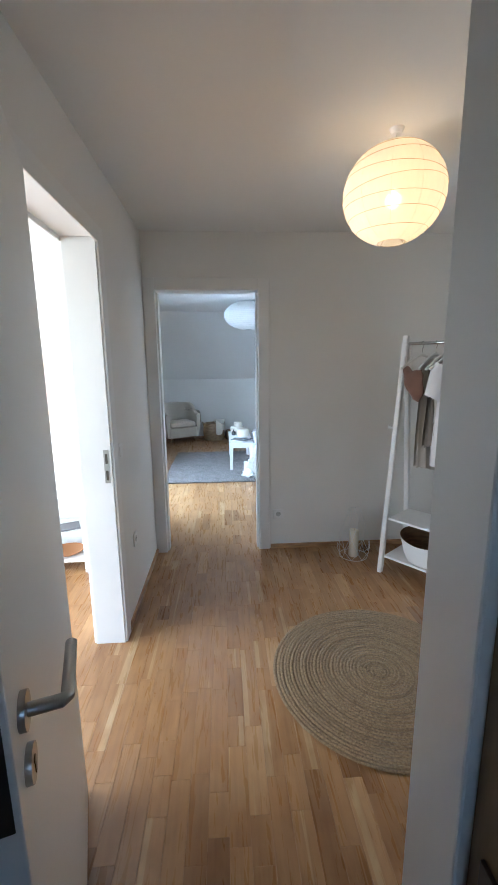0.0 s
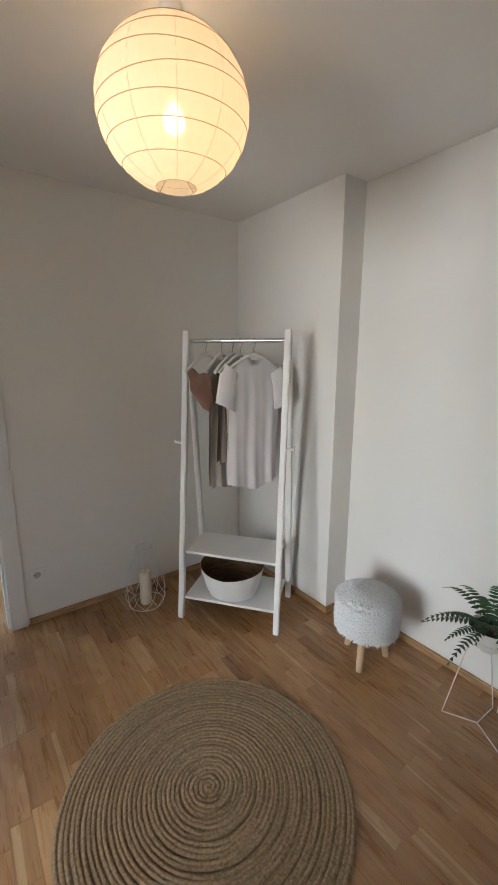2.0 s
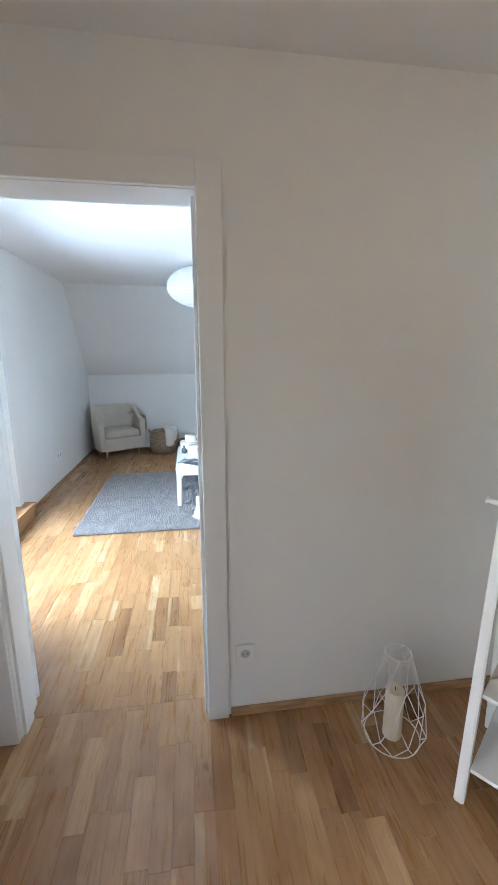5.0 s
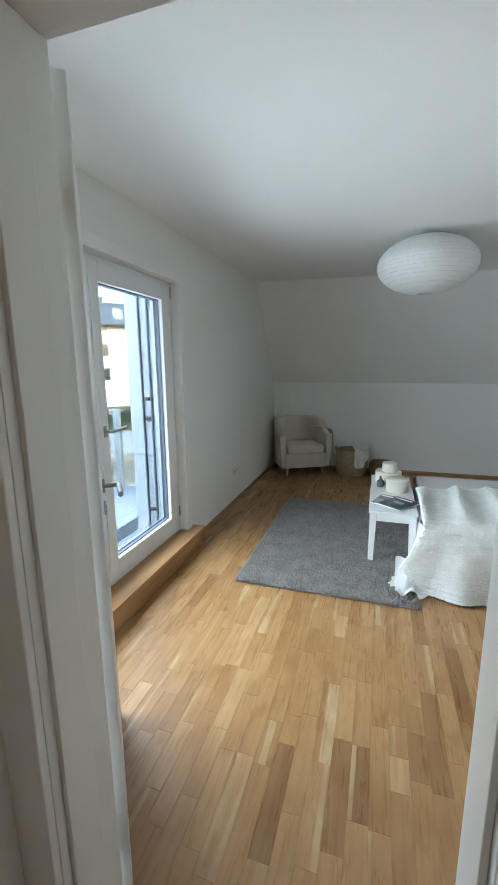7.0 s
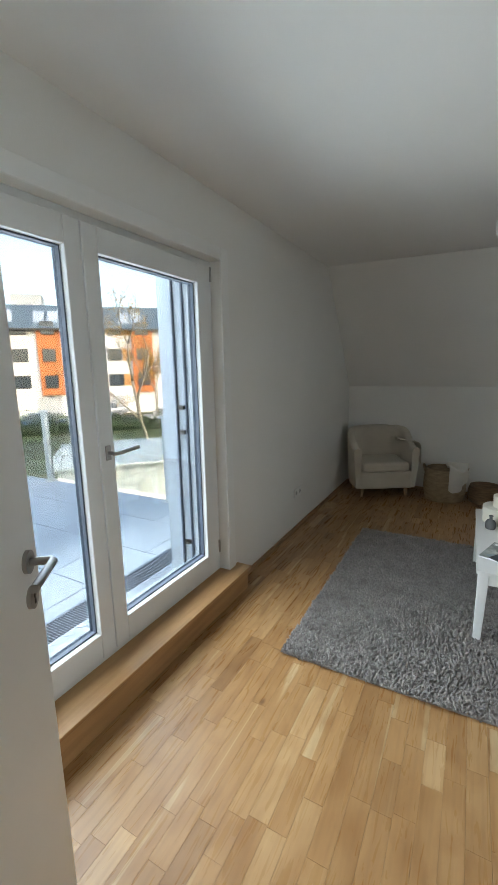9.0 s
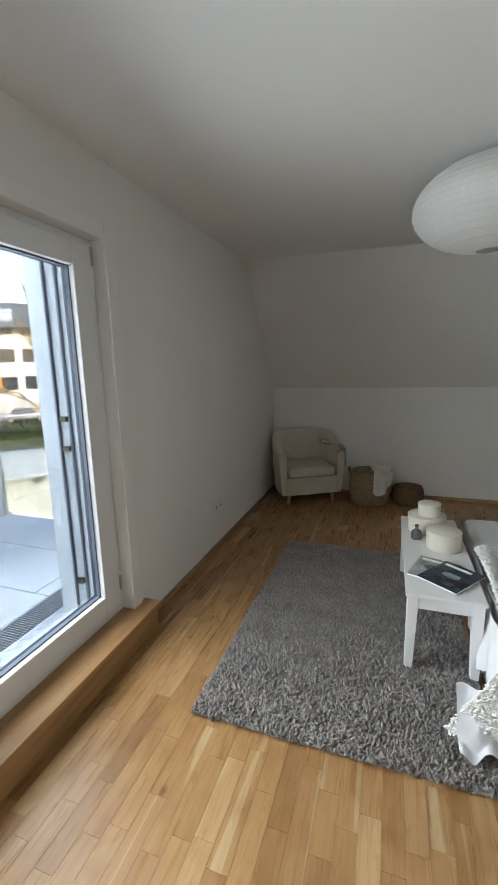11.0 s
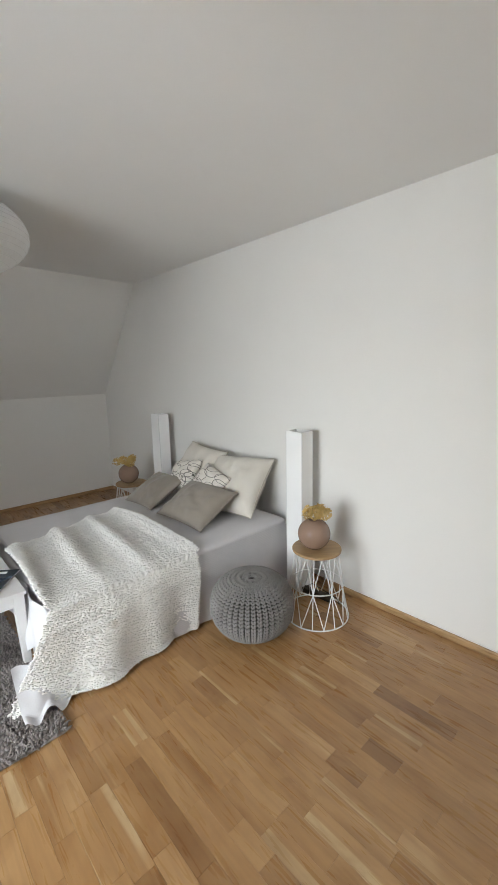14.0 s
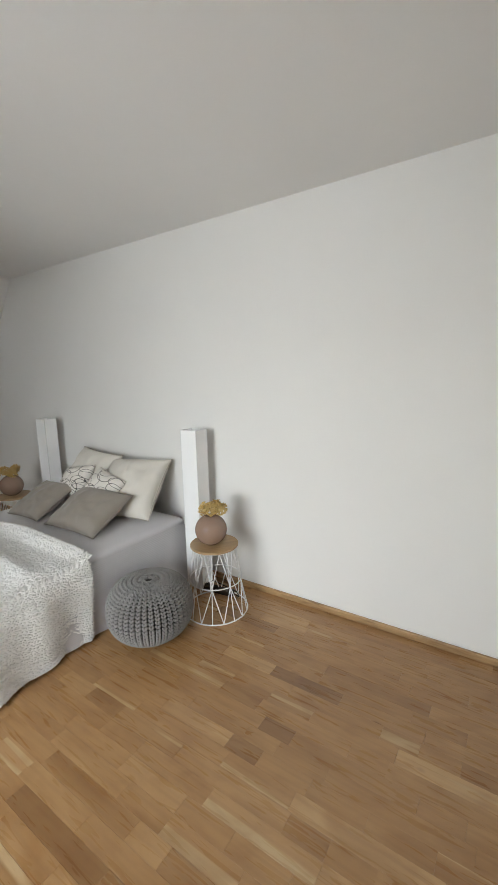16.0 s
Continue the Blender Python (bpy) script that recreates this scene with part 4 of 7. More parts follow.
# ---- hall: paper globe lamp ----
M_PAPER = paper("white_rice_paper", (0.86, 0.83, 0.76), 0.62)
M_PAPERB = paper("white_lamp_paper", (0.93, 0.93, 0.92), 0.2)
M_WIRE = mat("thin_brown_wire", (0.60, 0.46, 0.32), 0.6)
M_WIREW = mat("white_wire", (0.75, 0.75, 0.74), 0.45)


def lantern(name, label, c, rx, rz, pap, wire, turns, seed, uneven=0.0, top_z=CEIL, seams=0):
    rng = random.Random(seed)
    t = thing(name, label, "ceiling lamp", Matrix.Translation(c))
    open_r = 0.055

    def prof(s):
        z = -rz + 2 * rz * s
        r = rx * math.sqrt(max(0.0, 1 - (z / rz) ** 2))
        return max(r, open_r), z
    rows, seg = 40, 64
    s0 = 0.5 - 0.5 * math.sqrt(1 - (open_r / rx) ** 2)
    bm = bmesh.new()
    pr = []
    for i in range(rows + 1):
        s = s0 + (1 - 2 * s0) * (0.5 - 0.5 * math.cos(math.pi * i / rows))
        r, z = prof(s)
        ph = (s * turns) % 1.0
        r *= 1 + 0.012 * math.sin(math.pi * ph) - 0.006
        pr.append((r, z))
    lathe(bm, pr, seg)
    for f in [f for f in bm.faces if len(f.verts) > 4]:
        bm.faces.remove(f)
    part("paper_shade", bm, pap, t, smooth=True)
    for k in range(seams):
        an = 2 * math.pi * (k + 0.5) / seams
        bm = bmesh.new()
        tube(bm, [(0.998 * r * math.cos(an), 0.998 * r * math.sin(an), z) for r, z in pr], 0.0009, 4)
        part("paper_seam", bm, pap, t)
    for k in range(turns + 1):
        s = s0 + (1 - 2 * s0) * k / turns
        tilt, ph = (rng.uniform(-uneven, uneven), rng.uniform(0, 6.28)) if 0 < k < turns else (0, 0)
        pts = []
        for a in range(49):
            an = 2 * math.pi * a / 48
            ss = min(1 - s0, max(s0, s + tilt * math.sin(an + ph)))
            r, z = prof(ss)
            pts.append(((r + 0.0012) * math.cos(an), (r + 0.0012) * math.sin(an), z))
        bm = bmesh.new()
        tube(bm, pts, 0.0011, 5)
        part("rib", bm, wire, t)
    bm = bmesh.new()
    for a in range(3):
        an = a * 2.094
        tube(bm, [(open_r * math.cos(an), open_r * math.sin(an), rz * 0.97), (0, 0, rz * 0.9)], 0.0015, 5)
        tube(bm, [(open_r * math.cos(an), open_r * math.sin(an), -rz * 0.97), (0, 0, -rz * 0.6)], 0.0012, 5)
    tube(bm, [(0, 0, -rz * 0.55), (0, 0, rz * 0.9)], 0.0018, 5)
    part("wire_stretcher", bm, M_WIRE if uneven else M_WIREW, t)
    bm = bmesh.new()
    tube(bm, [(0, 0, 0.06), (0, 0, top_z - c[2] - 0.004)], 0.003, 8)
    part("cord", bm, M_WHITE, t)
    bm = bmesh.new()
    lathe(bm, [(0.018, 0.02), (0.02, 0.03), (0.02, 0.075), (0.008, 0.085)], 16)
    part("socket", bm, M_WHITE, t, smooth=40)
    bm = bmesh.new()
    lathe(bm, [(0.001, top_z - c[2] - 0.022), (0.02, top_z - c[2] - 0.02), (0.03, top_z - c[2] - 0.0005)], 20)
    part("ceiling_rose", bm, M_WHITE, t, smooth=40)
    return t


lantern("paper_lamp", "round rice paper ceiling lamp, lit with warm light", HALL_LAMP, 0.203, 0.19, M_PAPER, M_WIRE, 8, 3, 0.045, seams=11)
hall_lamp = bpy.data.objects["paper_lamp"]
bm = bmesh.new()
bmesh.ops.create_uvsphere(bm, u_segments=20, v_segments=12, radius=0.03, matrix=Matrix.Translation((0, 0, -0.02)))
part("bulb", bm, emit("warm_bulb", (1.0, 0.62, 0.30), 1.7), hall_lamp, "glowing warm bulb", smooth=True)

# ---- hall: clothes rack ----
RF = Vector((0.616, -0.787, 0))
RB = Vector((0.787, 0.616, 0))
RM = Matrix(((RF.x, RB.x, 0, 1.227), (RF.y, RB.y, 0, -0.448), (0, 0, 1, 0), (0, 0, 0, 1)))
RW, RD, RH = 0.573, 0.38, 1.655
rack = thing("clothes_rack", "white wooden clothes rack with two shelves", "clothes rack", RM)


def beam(bm, a, b, w, d, bevel=0.004):
    """A square bar from a to b; w across x, d across y."""
    a, b = Vector(a), Vector(b)
    r = bmesh.ops.create_cube(bm, size=1.0)
    vs = r["verts"]
    for v in vs:
        k = v.co.z + 0.5
        p = a.lerp(b, k)
        v.co = Vector((p.x + v.co.x * w, p.y + v.co.y * d, p.z))
    if bevel:
        bmesh.ops.bevel(bm, geom=list({e for v in vs for e in v.link_edges}), offset=bevel, segments=2, affect='EDGES')


for x in (0.0, RW):
    for y0, y1 in ((0.0, RD / 2 - 0.012), (RD, RD / 2 + 0.022)):
        bm = bmesh.new()
        beam(bm, (x, y0, 0.0), (x, y1, RH if y0 == 0 else RH - 0.06), 0.032, 0.036)
        part("leg", bm, M_WHITE, rack)
    bm = bmesh.new()
    s = -1 if x == 0 else 1
    tube(bm, [(x + s * 0.012, 0.115, 1.03), (x + s * 0.05, 0.115, 1.035)], 0.009, 12)
    tube(bm, [(x + s * 0.05, 0.115, 1.035), (x + s * 0.058, 0.115, 1.036)], 0.013, 12)
    part("peg", bm, M_WHITE, rack, smooth=40)
for z, ins in ((0.112, 0.016), (0.385, 0.046)):
    bm = bmesh.new()
    box(bm, 0.016, ins, z, RW - 0.016, RD - ins, z + 0.016, 0.003)
    part("shelf", bm, M_WHITE, rack)
bm = bmesh.new()
tube(bm, [(0.012, RD / 2, 1.6), (RW - 0.012, RD / 2, 1.6)], 0.0105, 16)
part("clothes_rail", bm, M_CHROME, rack, "chrome clothes rail", smooth=40)

M_HANGER = mat("white_hanger", (0.72, 0.71, 0.68), 0.5)
M_BLOUSE = mat("pale_grey_cotton", (0.70, 0.67, 0.68), 0.9, 0.08, 8, 300, 0.2, sheen=0.2)
M_BEIGE = mat("beige_linen", (0.62, 0.57, 0.51), 0.9, 0.1, 8, 300, 0.2, sheen=0.2)
M_TAUPE = mat("taupe_knit", (0.27, 0.23, 0.20), 0.95, 0.2, 10, 200, 0.3, sheen=0.2)
M_HAT = mat("brown_felt", (0.20, 0.105, 0.075), 0.95, 0.25, 10, 220, 0.3, sheen=0.3)


def hanger(x, turn, label):
    t = thing("clothes_hanger", label, "hanger", RM @ Matrix.Translation((x, RD / 2, 1.6)) @ Matrix.Rotation(radians(turn), 4, 'Z'), group="hangers on the rack")
    bm = bmesh.new()
    tube(bm, [(0, -0.014, -0.004)] + [(0, -0.013 * math.cos(a), 0.013 * math.sin(a)) for a in [math.pi * k / 8 for k in range(1, 9)]] + [(0, 0.010, -0.022), (0, 0, -0.036), (0, 0, -0.075)], 0.0022, 6)
    part("hook", bm, M_CHROME, t)
    bm = bmesh.new()
    for s in (-1, 1):
        tube(bm, [(0, 0, -0.07), (0, s * 0.05, -0.085), (0, s * 0.13, -0.13), (0, s * 0.185, -0.165)], 0.011, 8, 0.008)
    part("shoulder_bar", bm, M_HANGER, t, smooth=40)
    return t


for x, tr in ((0.11, -14), (0.20, -6), (0.265, -12), (0.31, -20), (0.385, -40)):
    hanger(x, tr, "white clothes hanger on the chrome rail")


def garment(name, label, x, turn, mt, half, length, sleeve, seed, open_w=0.028):
    """Hanging top: two layers, shoulders, short sleeves and folds, facing along the rail."""
    rng = random.Random(seed)
    t = thing(name, label, "garment", RM @ Matrix.Translation((x, RD / 2, 1.6)) @ Matrix.Rotation(radians(turn), 4, 'Z'))
    ph = [rng.uniform(0, 6.28) for _ in range(4)]
    bm = bmesh.new()
    nu, nv = 40, 44
    for side in (-1, 1):
        g = []
        for j in range(nv + 1):
            v = j / nv
            row = []
            for i in range(nu + 1):
                u = -1 + 2 * i / nu
                top = -0.075 - 0.095 * abs(u) ** 1.3
                if abs(u) < 0.28:
                    top -= 0.035 * (1 - (u / 0.28) ** 2) * (1.6 if side > 0 else 0.8)
                z = top + (-length - 0.02 * math.sin(3 * u + ph[0]) - top) * v
                w = half * (1 - 0.1 * v + 0.06 * v * v)
                fold = math.sin(u * 9 + ph[1] + v * 1.2) * 0.009 * v + math.sin(u * 17 + ph[2]) * 0.004 * v
                thick = side * (open_w * (0.25 + 0.75 * v) * math.sqrt(max(0.02, 1 - u * u)) + 0.004)
                row.append(bm.verts.new((thick + fold, u * w + 0.01 * math.sin(5 * v + ph[3]) * v, z)))
            g.append(row)
        for j in range(nv):
            for i in range(nu):
                bm.faces.new((g[j][i], g[j][i + 1], g[j + 1][i + 1], g[j + 1][i]))
    bmesh.ops.remove_doubles(bm, verts=bm.verts, dist=0.0015)
    part("body", bm, mt, t, smooth=True)
    if sleeve:
        for s in (-1, 1):
            bm = bmesh.new()
            pts = [(0, s * half * 0.84, -0.15), (0.004, s * (half - 0.004), -0.21), (0.008, s * (half + 0.016), -0.23 - sleeve)]
            rings = []
            for k, p in enumerate(pts):
                rings.append([bm.verts.new((p[0] + 0.030 * math.cos(a * 0.5236) * (0.8 + 0.15 * k), p[1] + s * 0.0 + 0.055 * math.sin(a * 0.5236) * (0.75 + 0.14 * k), p[2] + 0.05 * math.sin(a * 0.5236) * s * 0.6)) for a in range(12)])
            for q, r in zip(rings, rings[1:]):
                for a in range(12):
                    bm.faces.new((q[a], q[(a + 1) % 12], r[(a + 1) % 12], r[a]))
            part("sleeve", bm, mt, t, smooth=True)
    return t


garment("blouse", "long beige linen top on a hanger", 0.20, -6, M_BEIGE, 0.155, 0.82, 0.0, 1)
garment("cardigan", "taupe knitted top on a hanger", 0.265, -12, M_TAUPE, 0.15, 0.66, 0.0, 2)
garment("shirt", "pale linen top on a hanger", 0.31, -20, M_BEIGE, 0.14, 0.60, 0.0, 3)
garment("blouse", "pale grey short-sleeved blouse on a hanger", 0.385, -42, M_BLOUSE, 0.168, 0.80, 0.12, 4)
# felt hat on the first hanger
hat = thing("felt_hat", "folded brown felt hat hanging on the clothes rack", "hat", RM @ pose(0.135, RD / 2 - 0.15, 1.345, 0, 0, -10) @ Matrix.Scale(0.92, 4))
HAT = ((-0.085, 0.125), (-0.02, 0.085), (0.05, 0.095), (0.066, 0.02), (0.062, -0.125), (0.0, -0.075), (-0.062, -0.005), (-0.066, 0.045))
bm = bmesh.new()
rings = []
for y in (-1, 1):
    for f_, d in ((1.0, 0.003), (0.93, 0.016), (0.6, 0.034)):
        rings.append([bm.verts.new((x * f_, y * d + 0.01 * math.sin(9 * x + 14 * z), z * f_)) for x, z in HAT])
mid = [bm.verts.new((0.0, y * 0.040, 0.0)) for y in (-1, 1)]
for k in range(len(HAT)):
    q = (k + 1) % len(HAT)
    for a_, b_ in ((0, 1), (1, 2), (3, 0), (3, 4), (4, 5)):
        bm.faces.new((rings[a_][k], rings[a_][q], rings[b_][q], rings[b_][k]))
    bm.faces.new((rings[2][k], rings[2][q], mid[0]))
    bm.faces.new((rings[5][k], rings[5][q], mid[1]))
bmesh.ops.recalc_face_normals(bm, faces=bm.faces)
bmesh.ops.subdivide_edges(bm, edges=bm.edges[:], cuts=1, use_grid_fill=True, smooth=0.6)
part("felt", bm, M_HAT, hat, smooth=50)

# white bowl-shaped basket with a dark inside, on the lower shelf
M_ENAMEL = mat("white_basket", (0.76, 0.76, 0.76), 0.45, 0.04, 6, 90, 0.05)
M_WICKER = mat("brown_wicker", (0.22, 0.135, 0.07), 0.8, 0.5, 14, 90, 0.5, stretch=(1, 1, 5))
bk = thing("oval_basket", "white oval basket with a brown inside on the rack shelf", "basket", RM @ pose(0.275, 0.135, 0.1285))
bm = bmesh.new()
lathe(bm, [(0.001, 0.001), (0.10, 0.0), (0.125, 0.012), (0.144, 0.06), (0.160, 0.13), (0.172, 0.178)], 44, caps=False)
for v in bm.verts:
    v.co.x *= 1.12
    v.co.y *= 1.0
    v.co.z *= 1.0 + (0.3 * abs(v.co.x) + 0.5 * v.co.y) * (v.co.z / 0.17)
part("shell", bm, M_ENAMEL, bk, smooth=40)
bm = bmesh.new()
lathe(bm, [(0.170, 0.177), (0.166, 0.178), (0.155, 0.13), (0.136, 0.06), (0.118, 0.016), (0.001, 0.012)], 44, caps=False)
for v in bm.verts:
    v.co.x *= 1.12
    v.co.y *= 1.0
    v.co.z *= 1.0 + (0.3 * abs(v.co.x) + 0.5 * v.co.y) * (v.co.z / 0.17)
part("lining", bm, M_WICKER, bk, "brown woven lining", smooth=True)

# ---- hall: wire lantern with candle ----
cl = thing("wire_lantern", "white wire lantern with a pillar candle on the floor", "lantern", pose(1.115, -0.185, 0, 0, 0, 20))
R0, R1, R2, HH = 0.118, 0.128, 0.055, 0.375
lev = [(0.004, 0.105), (0.07, 0.128), (0.17, 0.112), (0.27, 0.083), (HH, 0.048)]
nn = 8
for k, (z, r) in enumerate(lev):
    if k in (0, 4):
        bm = bmesh.new()
        tube(bm, [(r * math.cos(a * math.pi / 16), r * math.sin(a * math.pi / 16), z) for a in range(33)], 0.0024, 6)
        part("ring", bm, M_WIREW, cl)
for i in range(nn):
    for s in (-1, 1):
        bm = bmesh.new()
        pts = []
        for k, (z, r) in enumerate(lev):
            a = 2 * math.pi * i / nn + s * k * math.pi / nn
            pts.append((r * math.cos(a), r * math.sin(a), z))
        tube(bm, pts, 0.0019, 5)
        part("wire", bm, M_WIREW, cl)
bm = bmesh.new()
tube(bm, [(-0.048, 0, HH), (-0.03, 0, HH + 0.02), (0.03, 0, HH + 0.02), (0.048, 0, HH)], 0.002, 6)
part("bail", bm, M_WIREW, cl)
cd = thing("pillar_candle", "cream pillar candle standing in the wire lantern", "candle", pose(1.115, -0.185, 0.0))
bm = bmesh.new()
lathe(bm, [(0.034, 0.0), (0.036, 0.004), (0.036, 0.205), (0.033, 0.212), (0.02, 0.207), (0.004, 0.205)], 28)
part("wax", bm, mat("cream_wax", (0.74, 0.67, 0.54), 0.5, 0.06, 8, 60, 0.03), cd, smooth=40)
bm = bmesh.new()
tube(bm, [(0, 0, 0.204), (0.001, 0.001, 0.222)], 0.0015, 6)
part("wick", bm, M_DARKMETAL, cd)

# ---- hall: braided jute rug ----
def jute():
    """Braided jute: tone changes from coil to coil, with dark flecks."""
    m = mat("braided_jute", (0.37, 0.262, 0.145), 0.95, 0.5, 110, 420, 0.7, color2=(0.21, 0.138, 0.070), sheen=0.2)
    N, L = m.node_tree.nodes, m.node_tree.links
    b = N["Principled BSDF"]
    base = b.inputs["Base Color"].links[0].from_socket
    tc = N.new("ShaderNodeTexCoord")
    flat = N.new("ShaderNodeVectorMath")
    flat.operation = 'MULTIPLY'
    flat.inputs[1].default_value = (1, 1, 0)
    L.new(tc.outputs["Object"], flat.inputs[0])
    ln = N.new("ShaderNodeVectorMath")
    ln.operation = 'LENGTH'
    L.new(flat.outputs[0], ln.inputs[0])
    co = N.new("ShaderNodeCombineXYZ")
    L.new(ln.outputs["Value"], co.inputs[0])
    coil = N.new("ShaderNodeTexNoise")
    coil.inputs["Scale"].default_value, coil.inputs["Detail"].default_value = 34.0, 3
    L.new(co.outputs[0], coil.inputs["Vector"])
    fleck = N.new("ShaderNodeTexNoise")
    fleck.inputs["Scale"].default_value, fleck.inputs["Detail"].default_value = 60.0, 2
    L.new(tc.outputs["Object"], fleck.inputs["Vector"])
    for src, lo, hi, k in ((coil.outputs[0], 0.46, 0.66, 0.55), (fleck.outputs[0], 0.58, 0.70, 0.5)):
        mr = N.new("ShaderNodeMapRange")
        mr.inputs[1].default_value, mr.inputs[2].default_value, mr.inputs[4].default_value = lo, hi, k
        L.new(src, mr.inputs[0])
        mx = N.new("ShaderNodeMix")
        mx.data_type, mx.blend_type = 'RGBA', 'MULTIPLY'
        mx.inputs[7].default_value = (0.45, 0.38, 0.32, 1)
        L.new(mr.outputs[0], mx.inputs[0])
        L.new(base, mx.inputs[6])
        base = mx.outputs[2]
    L.new(base, b.inputs["Base Color"])
    return m
M_JUTE = jute()
jr = thing("jute_rug", "round braided jute rug in natural brown", "rug", pose(0.85, -1.395, 0.0))
verts, faces = [], []
turns, pitch, per = 31, 0.0162, 150
rr = random.Random(4)
rows = []
for i in range(turns * per + 1):
    tt = i / per
    a = tt * 2 * math.pi
    rad = 0.004 + tt * pitch
    s = rad * a * 0.5
    b = math.sin(s / 0.0085 * 1.0)
    wob = 0.0012 * math.sin(a * 3.1 + tt) + 0.0018 * math.sin(a * 1.3 + 0.7 * tt)
    rows.append([])
    for k, (dr, dz) in enumerate(((-0.0081, 0.0086), (-0.0055, 0.0108 + 0.0014 * b), (-0.0007, 0.0114 - 0.0013 * b), (0.0041, 0.0109 + 0.0014 * math.sin(s / 0.0085 + 2.1)), (0.0081, 0.0086))):
        r = rad + dr + wob
        rows[-1].append(len(verts))
        verts.append((r * math.cos(a), r * math.sin(a), dz))
for p, q in zip(rows, rows[1:]):
    for k in range(4):
        faces.append((p[k], q[k], q[k + 1], p[k + 1]))
me = bpy.data.meshes.new("braid")
me.from_pydata(verts, [], faces)
me.materials.append(M_JUTE)
me.polygons.foreach_set("use_smooth", [True] * len(me.polygons))
ob = new("braid", me)
ob.parent = jr
bm = bmesh.new()
lathe(bm, [(0.499, 0.0), (0.502, 0.003), (0.0, 0.004)], 48)
part("backing", bm, M_JUTE, jr)

# ---- hall: fur stool ----
def tufts(name, parent, pts, length, width, mt, seed, label="", lean=0.6):
    """Many short tapered locks standing on a surface: pts are (place, normal)."""
    rng = random.Random(seed)
    V, F = [], []
    for p, n in pts:
        a = n.orthogonal().normalized()
        a.rotate(Matrix.Rotation(rng.uniform(0, 6.28), 3, n))
        l = length * rng.uniform(0.6, 1.25)
        w = width * rng.uniform(0.7, 1.3)
        d = (n + Vector((rng.gauss(0, lean), rng.gauss(0, lean), rng.gauss(0, lean) - 0.15))).normalized()
        k = len(V)
        m = p + d * l * 0.55 + n * l * 0.12
        b = n.cross(a)
        V += [p + a * w, p - a * w * 0.5 + b * w * 0.86, p - a * w * 0.5 - b * w * 0.86, m + a * w * 0.8, m - a * w * 0.4 + b * w * 0.7, m - a * w * 0.4 - b * w * 0.7, p + d * l]
        F += [(k, k + 1, k + 4, k + 3), (k + 1, k + 2, k + 5, k + 4), (k + 2, k, k + 3, k + 5), (k + 3, k + 4, k + 6), (k + 4, k + 5, k + 6), (k + 5, k + 3, k + 6)]
    me = bpy.data.meshes.new(name)
    me.from_pydata([tuple(v) for v in V], [], F)
    me.materials.append(mt)
    me.polygons.foreach_set("use_smooth", [True] * len(me.polygons))
    ob = new(name, me)
    ob.parent = parent
    ob["kind"] = "stuff"
    if label:
        ob["label"] = label
    return ob


M_FUR = mat("white_faux_fur", (0.92, 0.915, 0.91), 0.95, 0.03, 20, 120, 0.2, sheen=0.4)
M_BEECH = mat("pale_beech", (0.55, 0.38, 0.23), 0.5, 0.2, 4, 60, 0.05, stretch=(10, 10, 1))
st = thing("fur_stool", "round stool with white faux fur and beech legs", "stool", pose(1.835, -1.30, 0, 0, 0, 35))
bm = bmesh.new()
sp_ = [(0.001, 0.17), (0.125, 0.17), (0.14, 0.185), (0.144, 0.29), (0.141, 0.325), (0.125, 0.352), (0.085, 0.37), (0.001, 0.376)]
lathe(bm, sp_, 32)
part("seat", bm, M_FUR, st, smooth=40)
rng = random.Random(8)
pts = []
for i in range(20000):
    a = rng.uniform(0, 6.283)
    if rng.random() < 0.62:
        z = rng.uniform(0.18, 0.345)
        pts.append((Vector((0.142 * math.cos(a), 0.142 * math.sin(a), z)), Vector((math.cos(a), math.sin(a), -0.2)).normalized()))
    else:
        r = 0.133 * math.sqrt(rng.random())
        pts.append((Vector((r * math.cos(a), r * math.sin(a), 0.372 - 0.5 * max(0, r - 0.08))), Vector((math.cos(a) * r * 3, math.sin(a) * r * 3, 1)).normalized()))
tufts("fur", st, pts, 0.021, 0.0034, M_FUR, 3, "white shaggy fur", 0.8)
for k in range(3):
    a = k * 2.0944 + 3.0
    bm = bmesh.new()
    tube(bm, [(0.115 * math.cos(a), 0.115 * math.sin(a), 0.0), (0.085 * math.cos(a), 0.085 * math.sin(a), 0.172)], 0.0165, 14, 0.0185)
    part("leg", bm, M_BEECH, st, "turned beech leg", smooth=40)

# ---- hall: plant stands ----
M_STANDW = mat("pale_copper_wire", (0.72, 0.62, 0.54), 0.4, 0.1, 10, 60, 0.0)
M_POT = mat("white_ceramic_pot", (0.78, 0.77, 0.76), 0.35, 0.04, 6, 60, 0.02)
M_SOIL = mat("dark_soil", (0.03, 0.022, 0.015), 0.95)
M_FERN = mat("fern_green", (0.04, 0.095, 0.03), 0.6, 0.5, 12, 80, 0.05, color2=(0.018, 0.045, 0.018))
M_BUSH = mat("dark_leaf_green", (0.03, 0.065, 0.025), 0.55, 0.5, 12, 80, 0.05)


